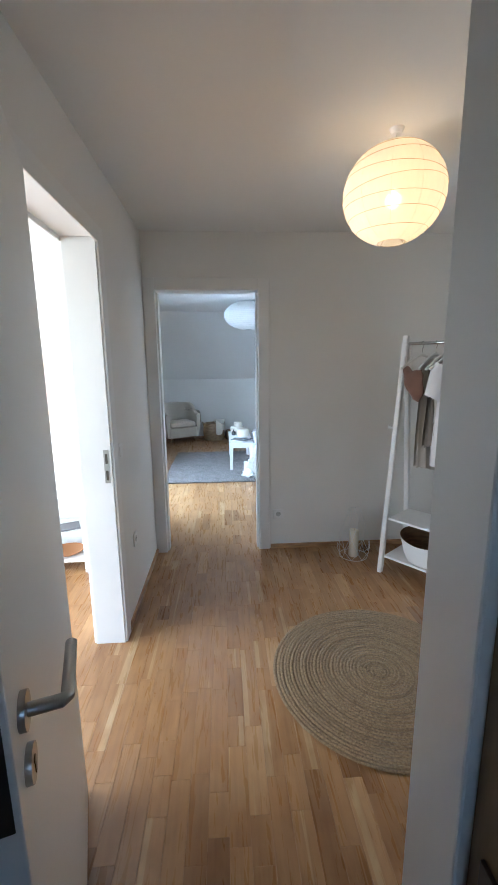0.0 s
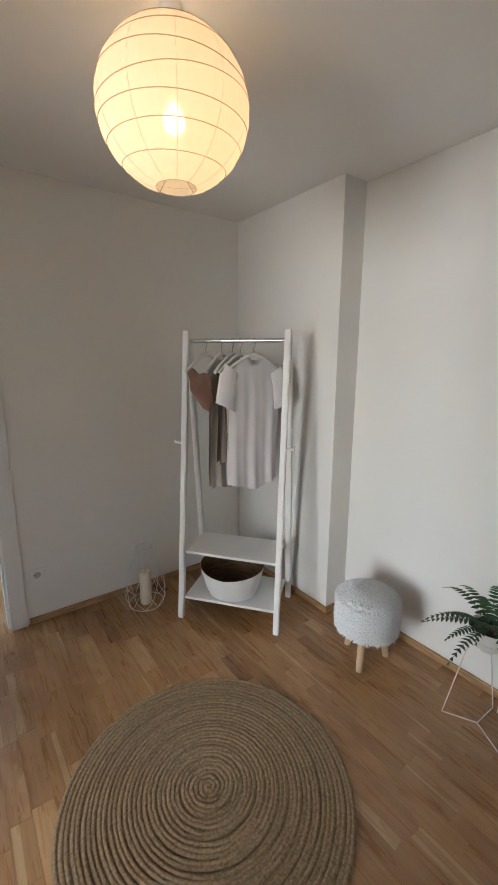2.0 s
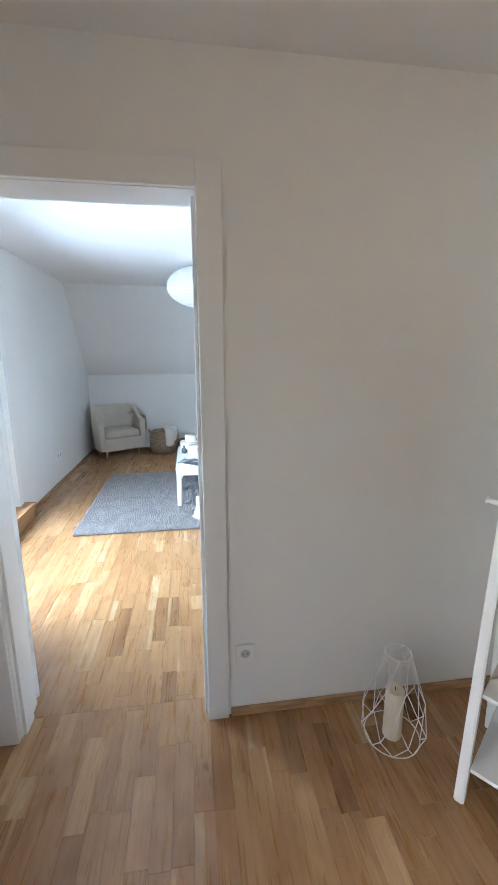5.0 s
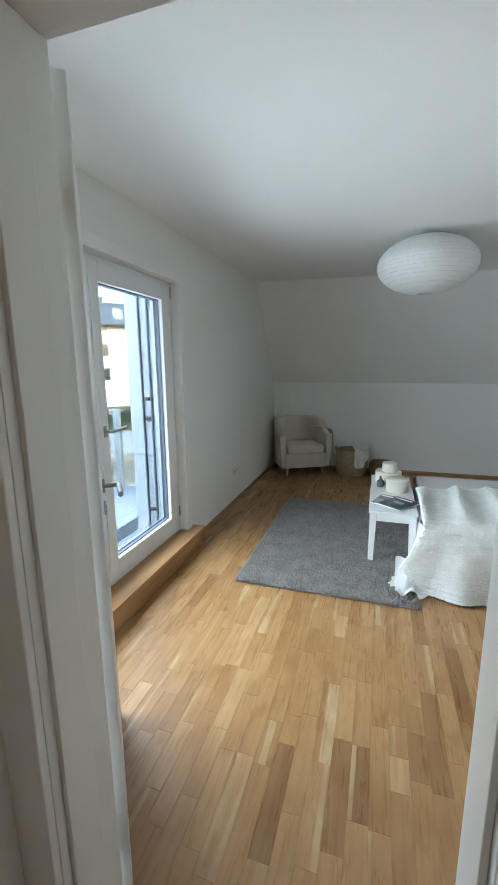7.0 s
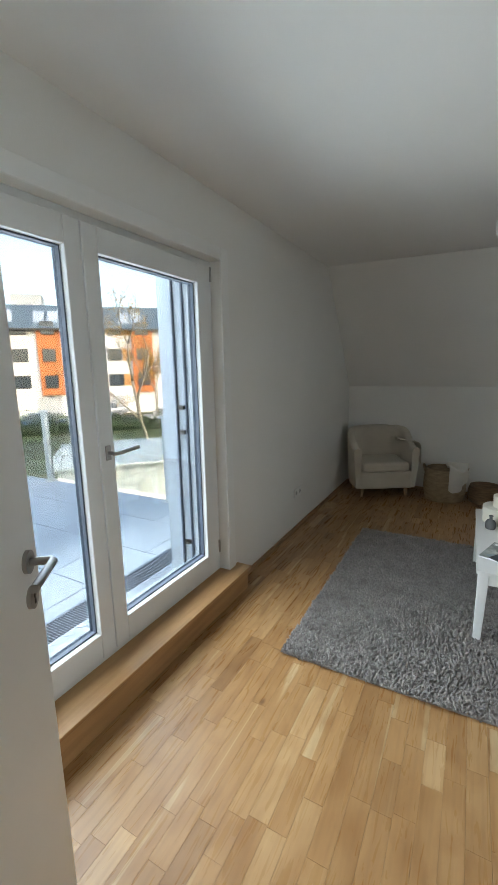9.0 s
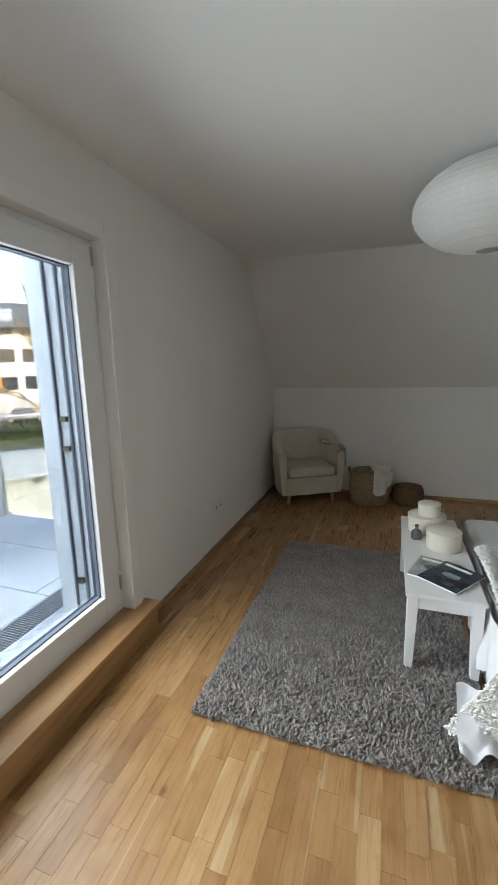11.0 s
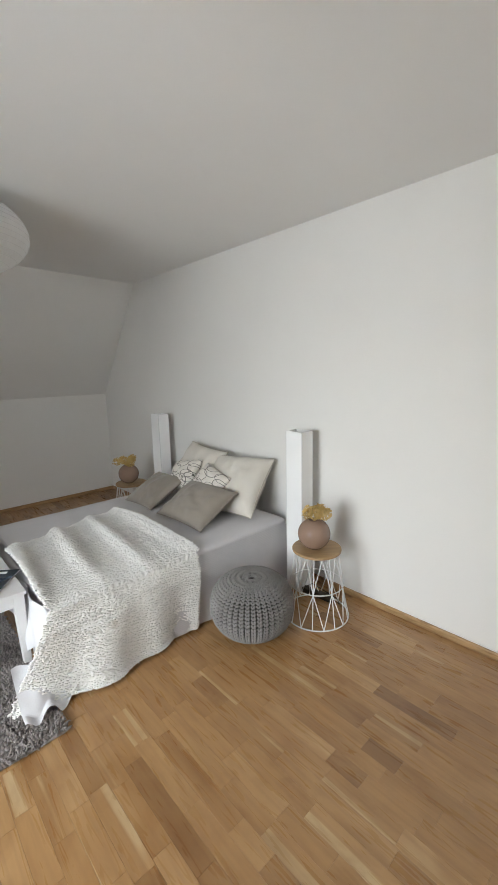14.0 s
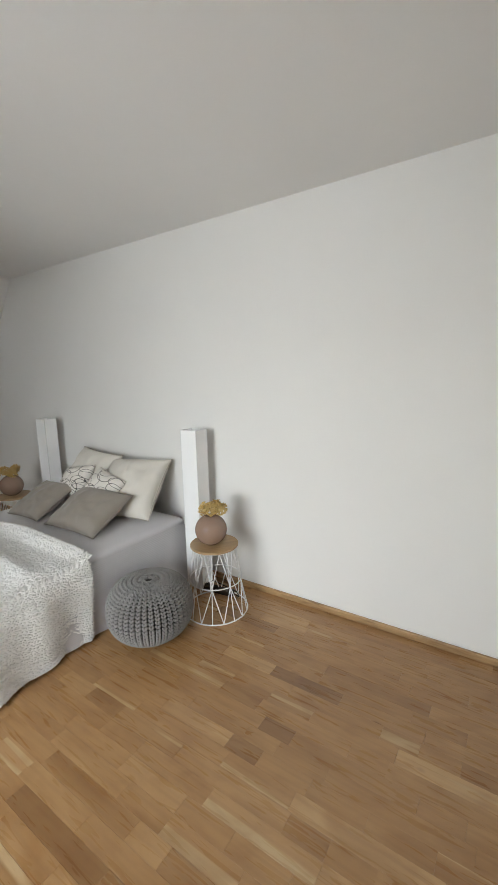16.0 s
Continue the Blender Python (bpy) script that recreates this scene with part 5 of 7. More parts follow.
def plant_stand(m, h, label):
    t = thing("plant_stand", label, "plant stand", m, group="plant stands")
    r = 0.0028
    for k in range(3):
        a = k * 2.0944
        foot = (0.135 * math.cos(a), 0.135 * math.sin(a), r)
        rim = (0.066 * math.cos(a + 0.35), 0.066 * math.sin(a + 0.35), h)
        bm = bmesh.new()
        tube(bm, [(0, 0, r), foot], r, 6)
        tube(bm, [foot, rim], r, 6)
        part("wire_leg", bm, M_STANDW, t, smooth=40)
    bm = bmesh.new()
    tube(bm, [(0.066 * math.cos(a * math.pi / 12), 0.066 * math.sin(a * math.pi / 12), h) for a in range(25)], r, 6)
    part("ring", bm, M_STANDW, t, smooth=40)
    return t


def pot(m, label):
    t = thing("potted_plant", label, "plant", m)
    bm = bmesh.new()
    lathe(bm, [(0.001, -0.06), (0.03, -0.058), (0.055, -0.035), (0.072, 0.005), (0.078, 0.045), (0.075, 0.045), (0.069, 0.01), (0.05, -0.03), (0.001, -0.05)], 32)
    part("pot", bm, M_POT, t, "white bowl-shaped pot", smooth=40)
    bm = bmesh.new()
    lathe(bm, [(0.0735, 0.034), (0.001, 0.038)], 24)
    part("soil", bm, M_SOIL, t)
    return t


PA = pose(1.90, -1.835, 0, 0, 0, 118)
plant_stand(PA, 0.41, "thin wire plant stand with three legs beside the mirror")
f1 = pot(Matrix.Translation((1.90, -1.835, 0.415)), "green fern in a white pot on the wire stand")
rng = random.Random(21)
for k in range(19):
    a = k * 2.399
    L = rng.uniform(0.15, 0.29)
    up = rng.uniform(0.35, 1.5) if k % 4 else 1.6
    bm = bmesh.new()
    d = Vector((math.cos(a), math.sin(a), 0))
    pr = Vector((-math.sin(a), math.cos(a), 0))
    n = 13
    pos = []
    for i in range(n + 1):
        s = i / n
        pos.append(Vector((0, 0, 0.036)) + d * (0.02 + L * s * (0.55 + 0.45 * min(1, 1.2 / (up + 0.2)))) + Vector((0, 0, L * (up * s * 0.75 - (0.35 + 0.6 * up) * s * s * 0.75))))
    tube(bm, pos, 0.0016, 4, 0.0006)
    for i in range(1, n + 1):
        s = i / n
        w = 0.022 * math.sin(math.pi * min(1, 0.18 + s * 0.84)) + 0.004
        t_ = (pos[i] - pos[i - 1]).normalized()
        for sd in (-1, 1):
            tip = pos[i] + pr * sd * w + t_ * 0.008 - Vector((0, 0, w * 0.18))
            bb = t_ * 0.0062
            lift = Vector((0, 0, 0.0018))
            bm.faces.new([bm.verts.new(q) for q in (pos[i] - bb + lift, (pos[i] + tip) / 2 - bb * 0.9 + lift, tip, (pos[i] + tip) / 2 + bb * 0.9 + lift, pos[i] + bb + lift)])
    part("frond", bm, M_FERN, f1)
PB = pose(2.0, -1.995, 0, 0, 0, 80)
plant_stand(PB, 0.53, "taller wire plant stand behind the mirror")
f2 = pot(Matrix.Translation((2.0, -1.995, 0.535)), "bushy dark green plant in a white pot on the tall stand")
for k in range(44):
    a = rng.uniform(0, 6.28)
    r0 = rng.uniform(0.0, 0.07)
    top = Vector((math.cos(a) * r0 * 1.4, math.sin(a) * r0 * 1.4, rng.uniform(0.07, 0.155)))
    bm = bmesh.new()
    tube(bm, [(math.cos(a) * r0 * 0.6, math.sin(a) * r0 * 0.6, 0.03), tuple(top)], 0.0012, 4)
    for i in range(12):
        c = top * (1 - i * 0.06) + Vector((rng.gauss(0, 0.012), rng.gauss(0, 0.012), rng.gauss(0, 0.008)))
        n1 = Vector((rng.uniform(-1, 1), rng.uniform(-1, 1), rng.uniform(-0.2, 0.5))).normalized() * 0.015
        n2 = n1.orthogonal().normalized() * 0.010
        bm.faces.new([bm.verts.new(c + q) for q in (-n1 * 0.2, n1 * 0.4 + n2, n1 * 1.3, n1 * 0.4 - n2)])
    part("sprig", bm, M_BUSH, f2)

# ---- hall: standing mirror ----
MB = Vector((1.727, -2.018, 0.0))
MX = Vector((-0.579, -0.815, 0)).normalized()
MT = Vector((0.1502, -0.1064, 0.9829)).normalized()
MN = MX.cross(MT).normalized()
MM = Matrix(((MX.x, MT.x, MN.x, MB.x), (MX.y, MT.y, MN.y, MB.y), (MX.z, MT.z, MN.z, MB.z + 0.004), (0, 0, 0, 1)))
mir = thing("standing_mirror", "tall white-framed floor mirror leaning back on its stand", "mirror", MM)
MWD, MHT, FW = 0.446, 1.376, 0.038
M_GLASSM = bpy.data.materials.new("mirror_silver")
M_GLASSM.use_nodes = True
q = M_GLASSM.node_tree.nodes["Principled BSDF"]
q.inputs["Base Color"].default_value, q.inputs["Metallic"].default_value, q.inputs["Roughness"].default_value = (0.86, 0.87, 0.86, 1), 1.0, 0.01
SGN = 1 if (MM.to_3x3() @ Vector((0, 0, 1))).dot(Vector((-1, 0.3, 0))) > 0 else -1
for a, b, c, d in ((0, FW, 0, MHT), (MWD - FW, MWD, 0, MHT), (FW, MWD - FW, 0, FW), (FW, MWD - FW, MHT - FW, MHT)):
    bm = bmesh.new()
    box(bm, a, c, -0.022, b, d, 0.0, 0.004)
    if SGN > 0:
        bmesh.ops.translate(bm, vec=(0, 0, 0.022), verts=bm.verts)
    part("frame_rail", bm, M_WHITE, mir)
bm = bmesh.new()
za, zb = (0.006, 0.012) if SGN > 0 else (-0.012, -0.006)
box(bm, FW - 0.004, FW - 0.004, za, MWD - FW + 0.004, MHT - FW + 0.004, zb)
part("mirror_glass", bm, M_GLASSM, mir, "clear mirror glass")
bm = bmesh.new()
box(bm, 0.01, 0.01, -0.003 if SGN > 0 else 0.0, MWD - 0.01, MHT - 0.01, 0.004 if SGN > 0 else -0.004)
part("back_board", bm, M_BEECH, mir)
inv = MM.inverted()
bm = bmesh.new()
for k in (0.06, MWD - 0.06):
    foot = MB + MX * k + Vector((0.22, -0.145, -0.004)).normalized() * 0.40
    foot.z = 0.008
    top = MM @ Vector((k, 0.95, -0.006 * SGN))
    tube(bm, [inv @ top, inv @ foot], 0.009, 8)
part("stand_leg", bm, M_WHITE, mir)

# ---- next room, seen through the doorway ----
M_CANVAS = mat("abstract_canvas", (0.72, 0.60, 0.42), 0.8, 0.3, 3.5, 40, 0.2, color2=(0.50, 0.38, 0.40))
pc = thing("canvas_picture", "abstract canvas in ochre and dusky pink on the wall", "picture", pose(-1.2, LY1 - 0.003, 1.287))
bm = bmesh.new()
box(bm, -0.55, -0.025, -0.275, 0.55, 0.0, 0.275, 0.003)
part("canvas", bm, M_CANVAS, pc)
bm = bmesh.new()
rng = random.Random(12)
n = 46
vv = []
for i in range(n):
    a = 2 * math.pi * i / n
    vv.append(bm.verts.new((0.05 + 0.46 * math.cos(a) * rng.uniform(0.85, 1.1), -0.0265, 0.03 + 0.155 * math.sin(a) * rng.uniform(0.75, 1.15))))
bm.faces.new(vv)
part("brush_field", bm, mat("dusky_paint", (0.50, 0.42, 0.44), 0.8, 0.4, 7, 60, 0.3, color2=(0.62, 0.50, 0.47)), pc, "dusky pink painted field")
ct = thing("console_table", "white console table with two shelves against the wall", "console table", pose(-1.42, -0.15, 0))
for x in (-0.535, 0.535):
    for y in (-0.125, 0.125):
        bm = bmesh.new()
        box(bm, x - 0.015, y - 0.015, 0, x + 0.015, y + 0.015, 0.555, 0.003)
        part("leg", bm, M_WHITE, ct)
for nm, z in (("tabletop", 0.555), ("shelf", 0.29), ("shelf", 0.085)):
    bm = bmesh.new()
    box(bm, -0.555, -0.145, z, 0.555, 0.145, z + 0.022, 0.003)
    part(nm, bm, M_WHITE, ct)
mg = thing("magazine", "dark-covered magazine on the console shelf", "magazine", pose(-1.05, -0.20, 0.3125, 0, 0, 24))
bm = bmesh.new()
box(bm, -0.1, -0.07, 0, 0.1, 0.07, 0.012, 0.002)
part("cover", bm, mat("grey_cover", (0.16, 0.16, 0.18), 0.4), mg)
dsh = thing("wooden_dish", "flat orange-brown wooden dish on the bottom shelf", "dish", pose(-1.06, -0.17, 0.1075))
bm = bmesh.new()
lathe(bm, [(0.001, 0.0), (0.08, 0.0), (0.12, 0.022), (0.116, 0.024), (0.078, 0.008), (0.001, 0.006)], 32)
part("bowl", bm, mat("orange_wood", (0.5, 0.24, 0.1), 0.5), dsh, smooth=40)


# ---- bedroom: paper lamp ----
lantern("paper_lamp", "flattened white paper ceiling lamp, unlit", Vector((0.505, 2.915, 2.160)), 0.347, 0.200, M_PAPERB, M_WIREW, 16, 9, 0.0)

# ---- bedroom: shag rug ----
M_SHAG = mat("grey_shag_pile", (0.29, 0.257, 0.242), 0.95, 0.45, 9, 160, 0.3, sheen=0.3, color2=(0.20, 0.178, 0.168))
nt = M_SHAG.node_tree
ge = nt.nodes.new("ShaderNodeNewGeometry")
hs = nt.nodes.new("ShaderNodeHueSaturation")
mr = nt.nodes.new("ShaderNodeMapRange")
mr.inputs[3].default_value, mr.inputs[4].default_value = 0.74, 1.30
nt.links.new(ge.outputs["Random Per Island"], mr.inputs[0])
nt.links.new(mr.outputs[0], hs.inputs["Value"])
bs_ = nt.nodes["Principled BSDF"]
src = bs_.inputs["Base Color"].links[0].from_socket
nt.links.new(src, hs.inputs["Color"])
nt.links.new(hs.outputs[0], bs_.inputs["Base Color"])
RX0, RX1, RY0, RY1 = -0.655, 0.505, 1.905, 3.68
sr = thing("shag_rug", "grey shaggy pile rug beside the bed", "rug", pose(0, 0, 0))
bm = bmesh.new()
box(bm, RX0, RY0, 0.0, RX1, RY1, 0.014, 0.004)
part("rug_backing", bm, M_SHAG, sr)
rng = random.Random(31)
pts = []
for i in range(34000):
    x, y = rng.uniform(RX0 - 0.004, RX1 + 0.004), rng.uniform(RY0 - 0.004, RY1 + 0.004)
    pts.append((Vector((x, y, 0.012)), Vector((0, 0, 1))))
tufts("shag_pile", sr, pts, 0.020, 0.0070, M_SHAG, 6, "grey shag pile", 1.0)

# ---- bedroom: bed ----
BEDX0, BEDX1, BEDY0, BEDY1, BEDZ = 0.565, 2.09, 2.10, 3.45, 0.44
M_SHEET = mat("pale_lilac_grey_cotton", (0.63, 0.61, 0.62), 0.9, 0.06, 5, 350, 0.12, sheen=0.15)
nt = M_SHEET.node_tree
wv_ = nt.nodes.new("ShaderNodeTexWave")
wv_.bands_direction = 'Z'
wv_.inputs["Scale"].default_value, wv_.inputs["Distortion"].default_value = 28.0, 0.4
tc_ = nt.nodes.new("ShaderNodeTexCoord")
nt.links.new(tc_.outputs["Object"], wv_.inputs["Vector"])
rb_ = nt.nodes.new("ShaderNodeBump")
rb_.inputs["Strength"].default_value, rb_.inputs["Distance"].default_value = 0.20, 0.004
nt.links.new(wv_.outputs["Fac"], rb_.inputs["Height"])
nt.links.new(rb_.outputs[0], nt.nodes["Principled BSDF"].inputs["Normal"])
bed = thing("bed", "double bed under a pale grey fitted cover", "bed")


def soft_box(x0, y0, z0, x1, y1, z1, r, n=36, wave=0.004, seed=1):
    bm = bmesh.new()
    bmesh.ops.create_cube(bm, size=1.0)
    bmesh.ops.subdivide_edges(bm, edges=list(bm.edges), cuts=n, use_grid_fill=True)
    cx, cy, cz = (x0 + x1) / 2, (y0 + y1) / 2, (z0 + z1) / 2
    hx, hy, hz = (x1 - x0) / 2, (y1 - y0) / 2, (z1 - z0) / 2
    for v in bm.verts:
        p = Vector((v.co.x * 2 * hx, v.co.y * 2 * hy, v.co.z * 2 * hz))
        q = Vector((max(-hx + r, min(hx - r, p.x)), max(-hy + r, min(hy - r, p.y)), max(-hz + r, min(hz - r, p.z))))
        d = p - q
        if d.length > 1e-6:
            p = q + d.normalized() * r
        w = noise.noise(Vector((p.x * 3.1 + seed, p.y * 3.7, p.z * 5))) * wave + noise.noise(Vector((p.x * 11, p.y * 9 + seed, p.z * 4))) * wave * 0.4
        nrm = d.normalized() if d.length > 1e-6 else Vector((0, 0, 1))
        p += nrm * w
        v.co = p + Vector((cx, cy, cz))
    return bm


part("mattress", soft_box(BEDX0 + 0.01, BEDY0 + 0.01, 0.25, BEDX1, BEDY1 - 0.01, BEDZ, 0.035, 40, 0.006, 2), M_SHEET, bed, "mattress under a pale grey sheet", smooth=True)
bm = bmesh.new()
pts = []
n = 300
per = []
for x0, y0, x1, y1, k in ((BEDX1, BEDY0, BEDX0, BEDY0, 110), (BEDX0, BEDY0, BEDX0, BEDY1, 100), (BEDX0, BEDY1, BEDX1, BEDY1, 110)):
    for i in range(k):
        s = i / k
        per.append((x0 + (x1 - x0) * s, y0 + (y1 - y0) * s, (y0 - y1, x1 - x0)))
grid = []
for j in range(9):
    v = j / 8
    row = []
    for i, (x, y, nn_) in enumerate(per):
        o = 0.006 + 0.010 * v * (1 + math.sin(i * 0.42) * 0.6 + noise.noise(Vector((i * 0.13, v, 0))) * 0.8)
        cx, cy = (BEDX0 + BEDX1) / 2, (BEDY0 + BEDY1) / 2
        if abs(nn_[0]) > abs(nn_[1]):
            ox, oy = (-1 if x < cx else 1), 0
        else:
            ox, oy = 0, (-1 if y < cy else 1)
        row.append(bm.verts.new((x + ox * o, y + oy * o, 0.405 - 0.395 * v)))
    grid.append(row)
for a, b in zip(grid, grid[1:]):
    for i in range(len(per) - 1):
        bm.faces.new((a[i], a[i + 1], b[i + 1], b[i]))
part("bed_skirt", bm, M_SHEET, bed, "pale grey cover hanging to the floor", smooth=True)

# fluffy throw over the near foot corner
M_THROW = mat("cream_chunky_wool", (0.90, 0.885, 0.855), 0.95, 0.10, 14, 150, 0.35, sheen=0.3)
th = thing("knitted_throw", "cream chunky knitted throw draped over the bed", "blanket")


def lerp(a, b, k):
    return a + (b - a) * k


def throw_at(u, v):
    """u from the foot to the head, v from the far edge on top to the hem near the floor."""
    xb = lerp(0.545, 1.30, u)
    yfar = lerp(2.86, 3.07, u)
    top_len = yfar - BEDY0
    drop = 0.415
    s = v * (top_len + drop + 0.04)
    fold = 0.5 + 0.5 * math.sin(u * 19 + 0.6 + 1.3 * math.sin(v * 3))
    fold2 = 0.5 + 0.5 * math.sin(u * 31 + 2.0)
    if s < top_len:
        k = s / top_len
        y = yfar - s
        x = xb + 0.05 * (k - 0.5) * (u - 0.3)
        z = BEDZ + 0.016 + 0.046 * fold ** 3 * math.sin(math.pi * min(1, 0.75 * k + 0.2)) + 0.006 * fold2
        if k > 0.93:
            e = (k - 0.93) / 0.07
            z -= 0.018 * e * e
        return Vector((x, y, z))
    k = min(1.0, (s - top_len) / (drop + 0.04))
    bulge = 0.03 + 0.035 * fold * k + 0.05 * k * math.sin(u * 5.2)
    x = xb + (-0.19 * (1 - u) ** 2.2 * k) - 0.03 * k * u
    y = BEDY0 - 0.012 - bulge * min(1, k * 4) + (0.10 * (1 - u) ** 2 * k)
    hem = 0.016 + 0.03 * (0.5 + 0.5 * math.sin(u * 5 + 1.0)) * u * (1 - u)
    z = lerp(BEDZ + 0.0, hem, k)
    return Vector((x, y, z))


nu, nv = 150, 190
bm = bmesh.new()
G = []
for j in range(nv + 1):
    row = []
    for i in range(nu + 1):
        u, v = i / nu, j / nv
        p = throw_at(u, v)
        du = throw_at(min(1, u + 0.01), v) - throw_at(max(0, u - 0.01), v)
        dv = throw_at(u, min(1, v + 0.01)) - throw_at(u, max(0, v - 0.01))
        nr = dv.cross(du)
        nr = nr.normalized() if nr.length > 1e-7 else Vector((0, 0, 1))
        knit = math.sin(j * 2 * math.pi / 6.0 + 0.6 * math.sin(i * 0.9)) * 0.004 + math.sin(i * 2 * math.pi / 6 + (1.2 if (j // 7) % 2 else 0)) * 0.0025
        knit += 0.004 * noise.noise(Vector((i * 0.33, j * 0.33, 2)))
        row.append(bm.verts.new(p + nr * knit))
    G.append(row)
for a, b in zip(G, G[1:]):
    for i in range(nu):
        bm.faces.new((a[i], a[i + 1], b[i + 1], b[i]))
part("knit", bm, M_THROW, th, "cream chunky knit", smooth=True)
rng = random.Random(14)
BLOB = [(0, 0, 1)] + [(0.8 * math.cos(k * 1.2566 + o), 0.8 * math.sin(k * 1.2566 + o), z) for z, o in ((0.5, 0.0), (-0.5, 0.63)) for k in range(5)] + [(0, 0, -1)]
BLOBF = [(0, 1 + k, 1 + (k + 1) % 5) for k in range(5)] + [(11, 6 + (k + 1) % 5, 6 + k) for k in range(5)]
for k in range(5):
    BLOBF += [(1 + k, 6 + k, 1 + (k + 1) % 5), (1 + (k + 1) % 5, 6 + k, 6 + (k + 1) % 5)]
V, F = [], []


def loop(p, ax, n_, l, w):
    """One woolly loop lying along ax on a surface with normal n_."""
    side = n_.cross(ax).normalized()
    up = ax.cross(side).normalized()
    k0 = len(V)
    for q in BLOB:
        V.append(tuple(p + ax * q[2] * l + side * q[0] * w + up * q[1] * w * 0.9))
    F.extend(tuple(k0 + t for t in f) for f in BLOBF)


LROWS, LCOLS = 104, 96
for j in range(LROWS + 1):
    for i in range(LCOLS + 1):
        u = min(1, max(0, (i + rng.uniform(-0.6, 0.6)) / LCOLS))
        v = min(1, max(0, (j + 0.25 * math.sin(i * 0.7 + j) + rng.uniform(-0.3, 0.3)) / LROWS))
        p = throw_at(u, v)
        du = (throw_at(min(1, u + 0.01), v) - throw_at(max(0, u - 0.01), v))
        dv = throw_at(u, min(1, v + 0.01)) - throw_at(u, max(0, v - 0.01))
        n_ = dv.cross(du)
        if n_.length < 1e-7:
            continue
        n_.normalize()
        ax = (du.normalized() * 1.0 + dv.normalized() * rng.uniform(-0.7, 0.7) + n_ * rng.uniform(-0.2, 0.35)).normalized()
        loop(p + n_ * (0.005 + 0.005 * math.sin(j * 1.05) + rng.uniform(-0.002, 0.004)), ax, n_, rng.uniform(0.006, 0.0105), rng.uniform(0.0036, 0.0058))
for k in range(300):
    q = k / 299
    for p, d in ((throw_at(1.0, q), Vector((1, 0, 0))), (throw_at(0.0, q), Vector((-1, 0, 0))), (throw_at(q, 1.0), Vector((0, -1, 0))), (throw_at(q, 0.0), Vector((0, 1, 0)))):
        ax = (d + Vector((rng.uniform(-0.6, 0.6), rng.uniform(-0.6, 0.6), rng.uniform(-0.5, 0.4)))).normalized()
        pp = p + d * rng.uniform(0.0, 0.014) + Vector((0, 0, 0.006))
        pp.z = max(pp.z, 0.012)
        loop(pp, ax, Vector((0, 0, 1)) if abs(ax.z) < 0.9 else Vector((1, 0, 0)), rng.uniform(0.008, 0.016), rng.uniform(0.004, 0.0065))
me = bpy.data.meshes.new("wool_loop")
me.from_pydata(V, [], F)
me.materials.append(M_THROW)
me.polygons.foreach_set("use_smooth", [True] * len(me.polygons))
ob = new("wool_loop", me)
ob.parent = th
ob["kind"], ob["label"] = "stuff", "fluffy wool loops"
# white sheet end under the throw
M_LINEN = mat("white_linen", (0.80, 0.80, 0.82), 0.9, 0.06, 6, 300, 0.15)
se = thing("bed_sheet", "white linen sheet end trailing on the rug", "sheet")
bm = bmesh.new()
G = []
for j in range(26):
    v = j / 25
    row = []
    for i in range(31):
        u = i / 30
        x = lerp(0.375, 0.66, u) - 0.03 * v * math.sin(u * 3)
        y = lerp(2.16, 1.985 + 0.12 * u * u, v) + 0.012 * math.sin(u * 14 + v * 2)
        z = lerp(0.20, 0.042 if x < 0.5 else 0.012, min(1, v * 1.4)) + 0.014 * math.sin(u * 15 + 1) * (0.4 + v) * (1 - 0.4 * v) + 0.006
        row.append(bm.verts.new((x, y, max(z, 0.036 if x < 0.515 else 0.008))))
    G.append(row)
for a, b in zip(G, G[1:]):
    for i in range(30):
        bm.faces.new((a[i], a[i + 1], b[i + 1], b[i]))
part("linen", bm, M_LINEN, se, smooth=True)
bm = bmesh.new()
G = []
for j in range(20):
    v = j / 19
    row = []
    for i in range(16):
        u = i / 15
        row.append(bm.verts.new((0.535 - 0.03 * v + 0.012 * math.sin(u * 12), lerp(2.12, 2.72 - 0.3 * v, u), lerp(0.40, 0.14 + 0.06 * math.sin(u * 4), v))))
    G.append(row)
for a, b in zip(G, G[1:]):
    for i in range(15):
        bm.faces.new((a[i], a[i + 1], b[i + 1], b[i]))
part("hanging_linen", bm, M_LINEN, se, smooth=True)

# ---- pillows ----
M_CREAM = mat("cream_cotton", (0.70, 0.655, 0.585), 0.9, 0.08, 6, 300, 0.12, sheen=0.1)
M_TAUPEP = mat("taupe_satin_cotton", (0.29, 0.25, 0.212), 0.75, 0.1, 5, 300, 0.1, sheen=0.2)


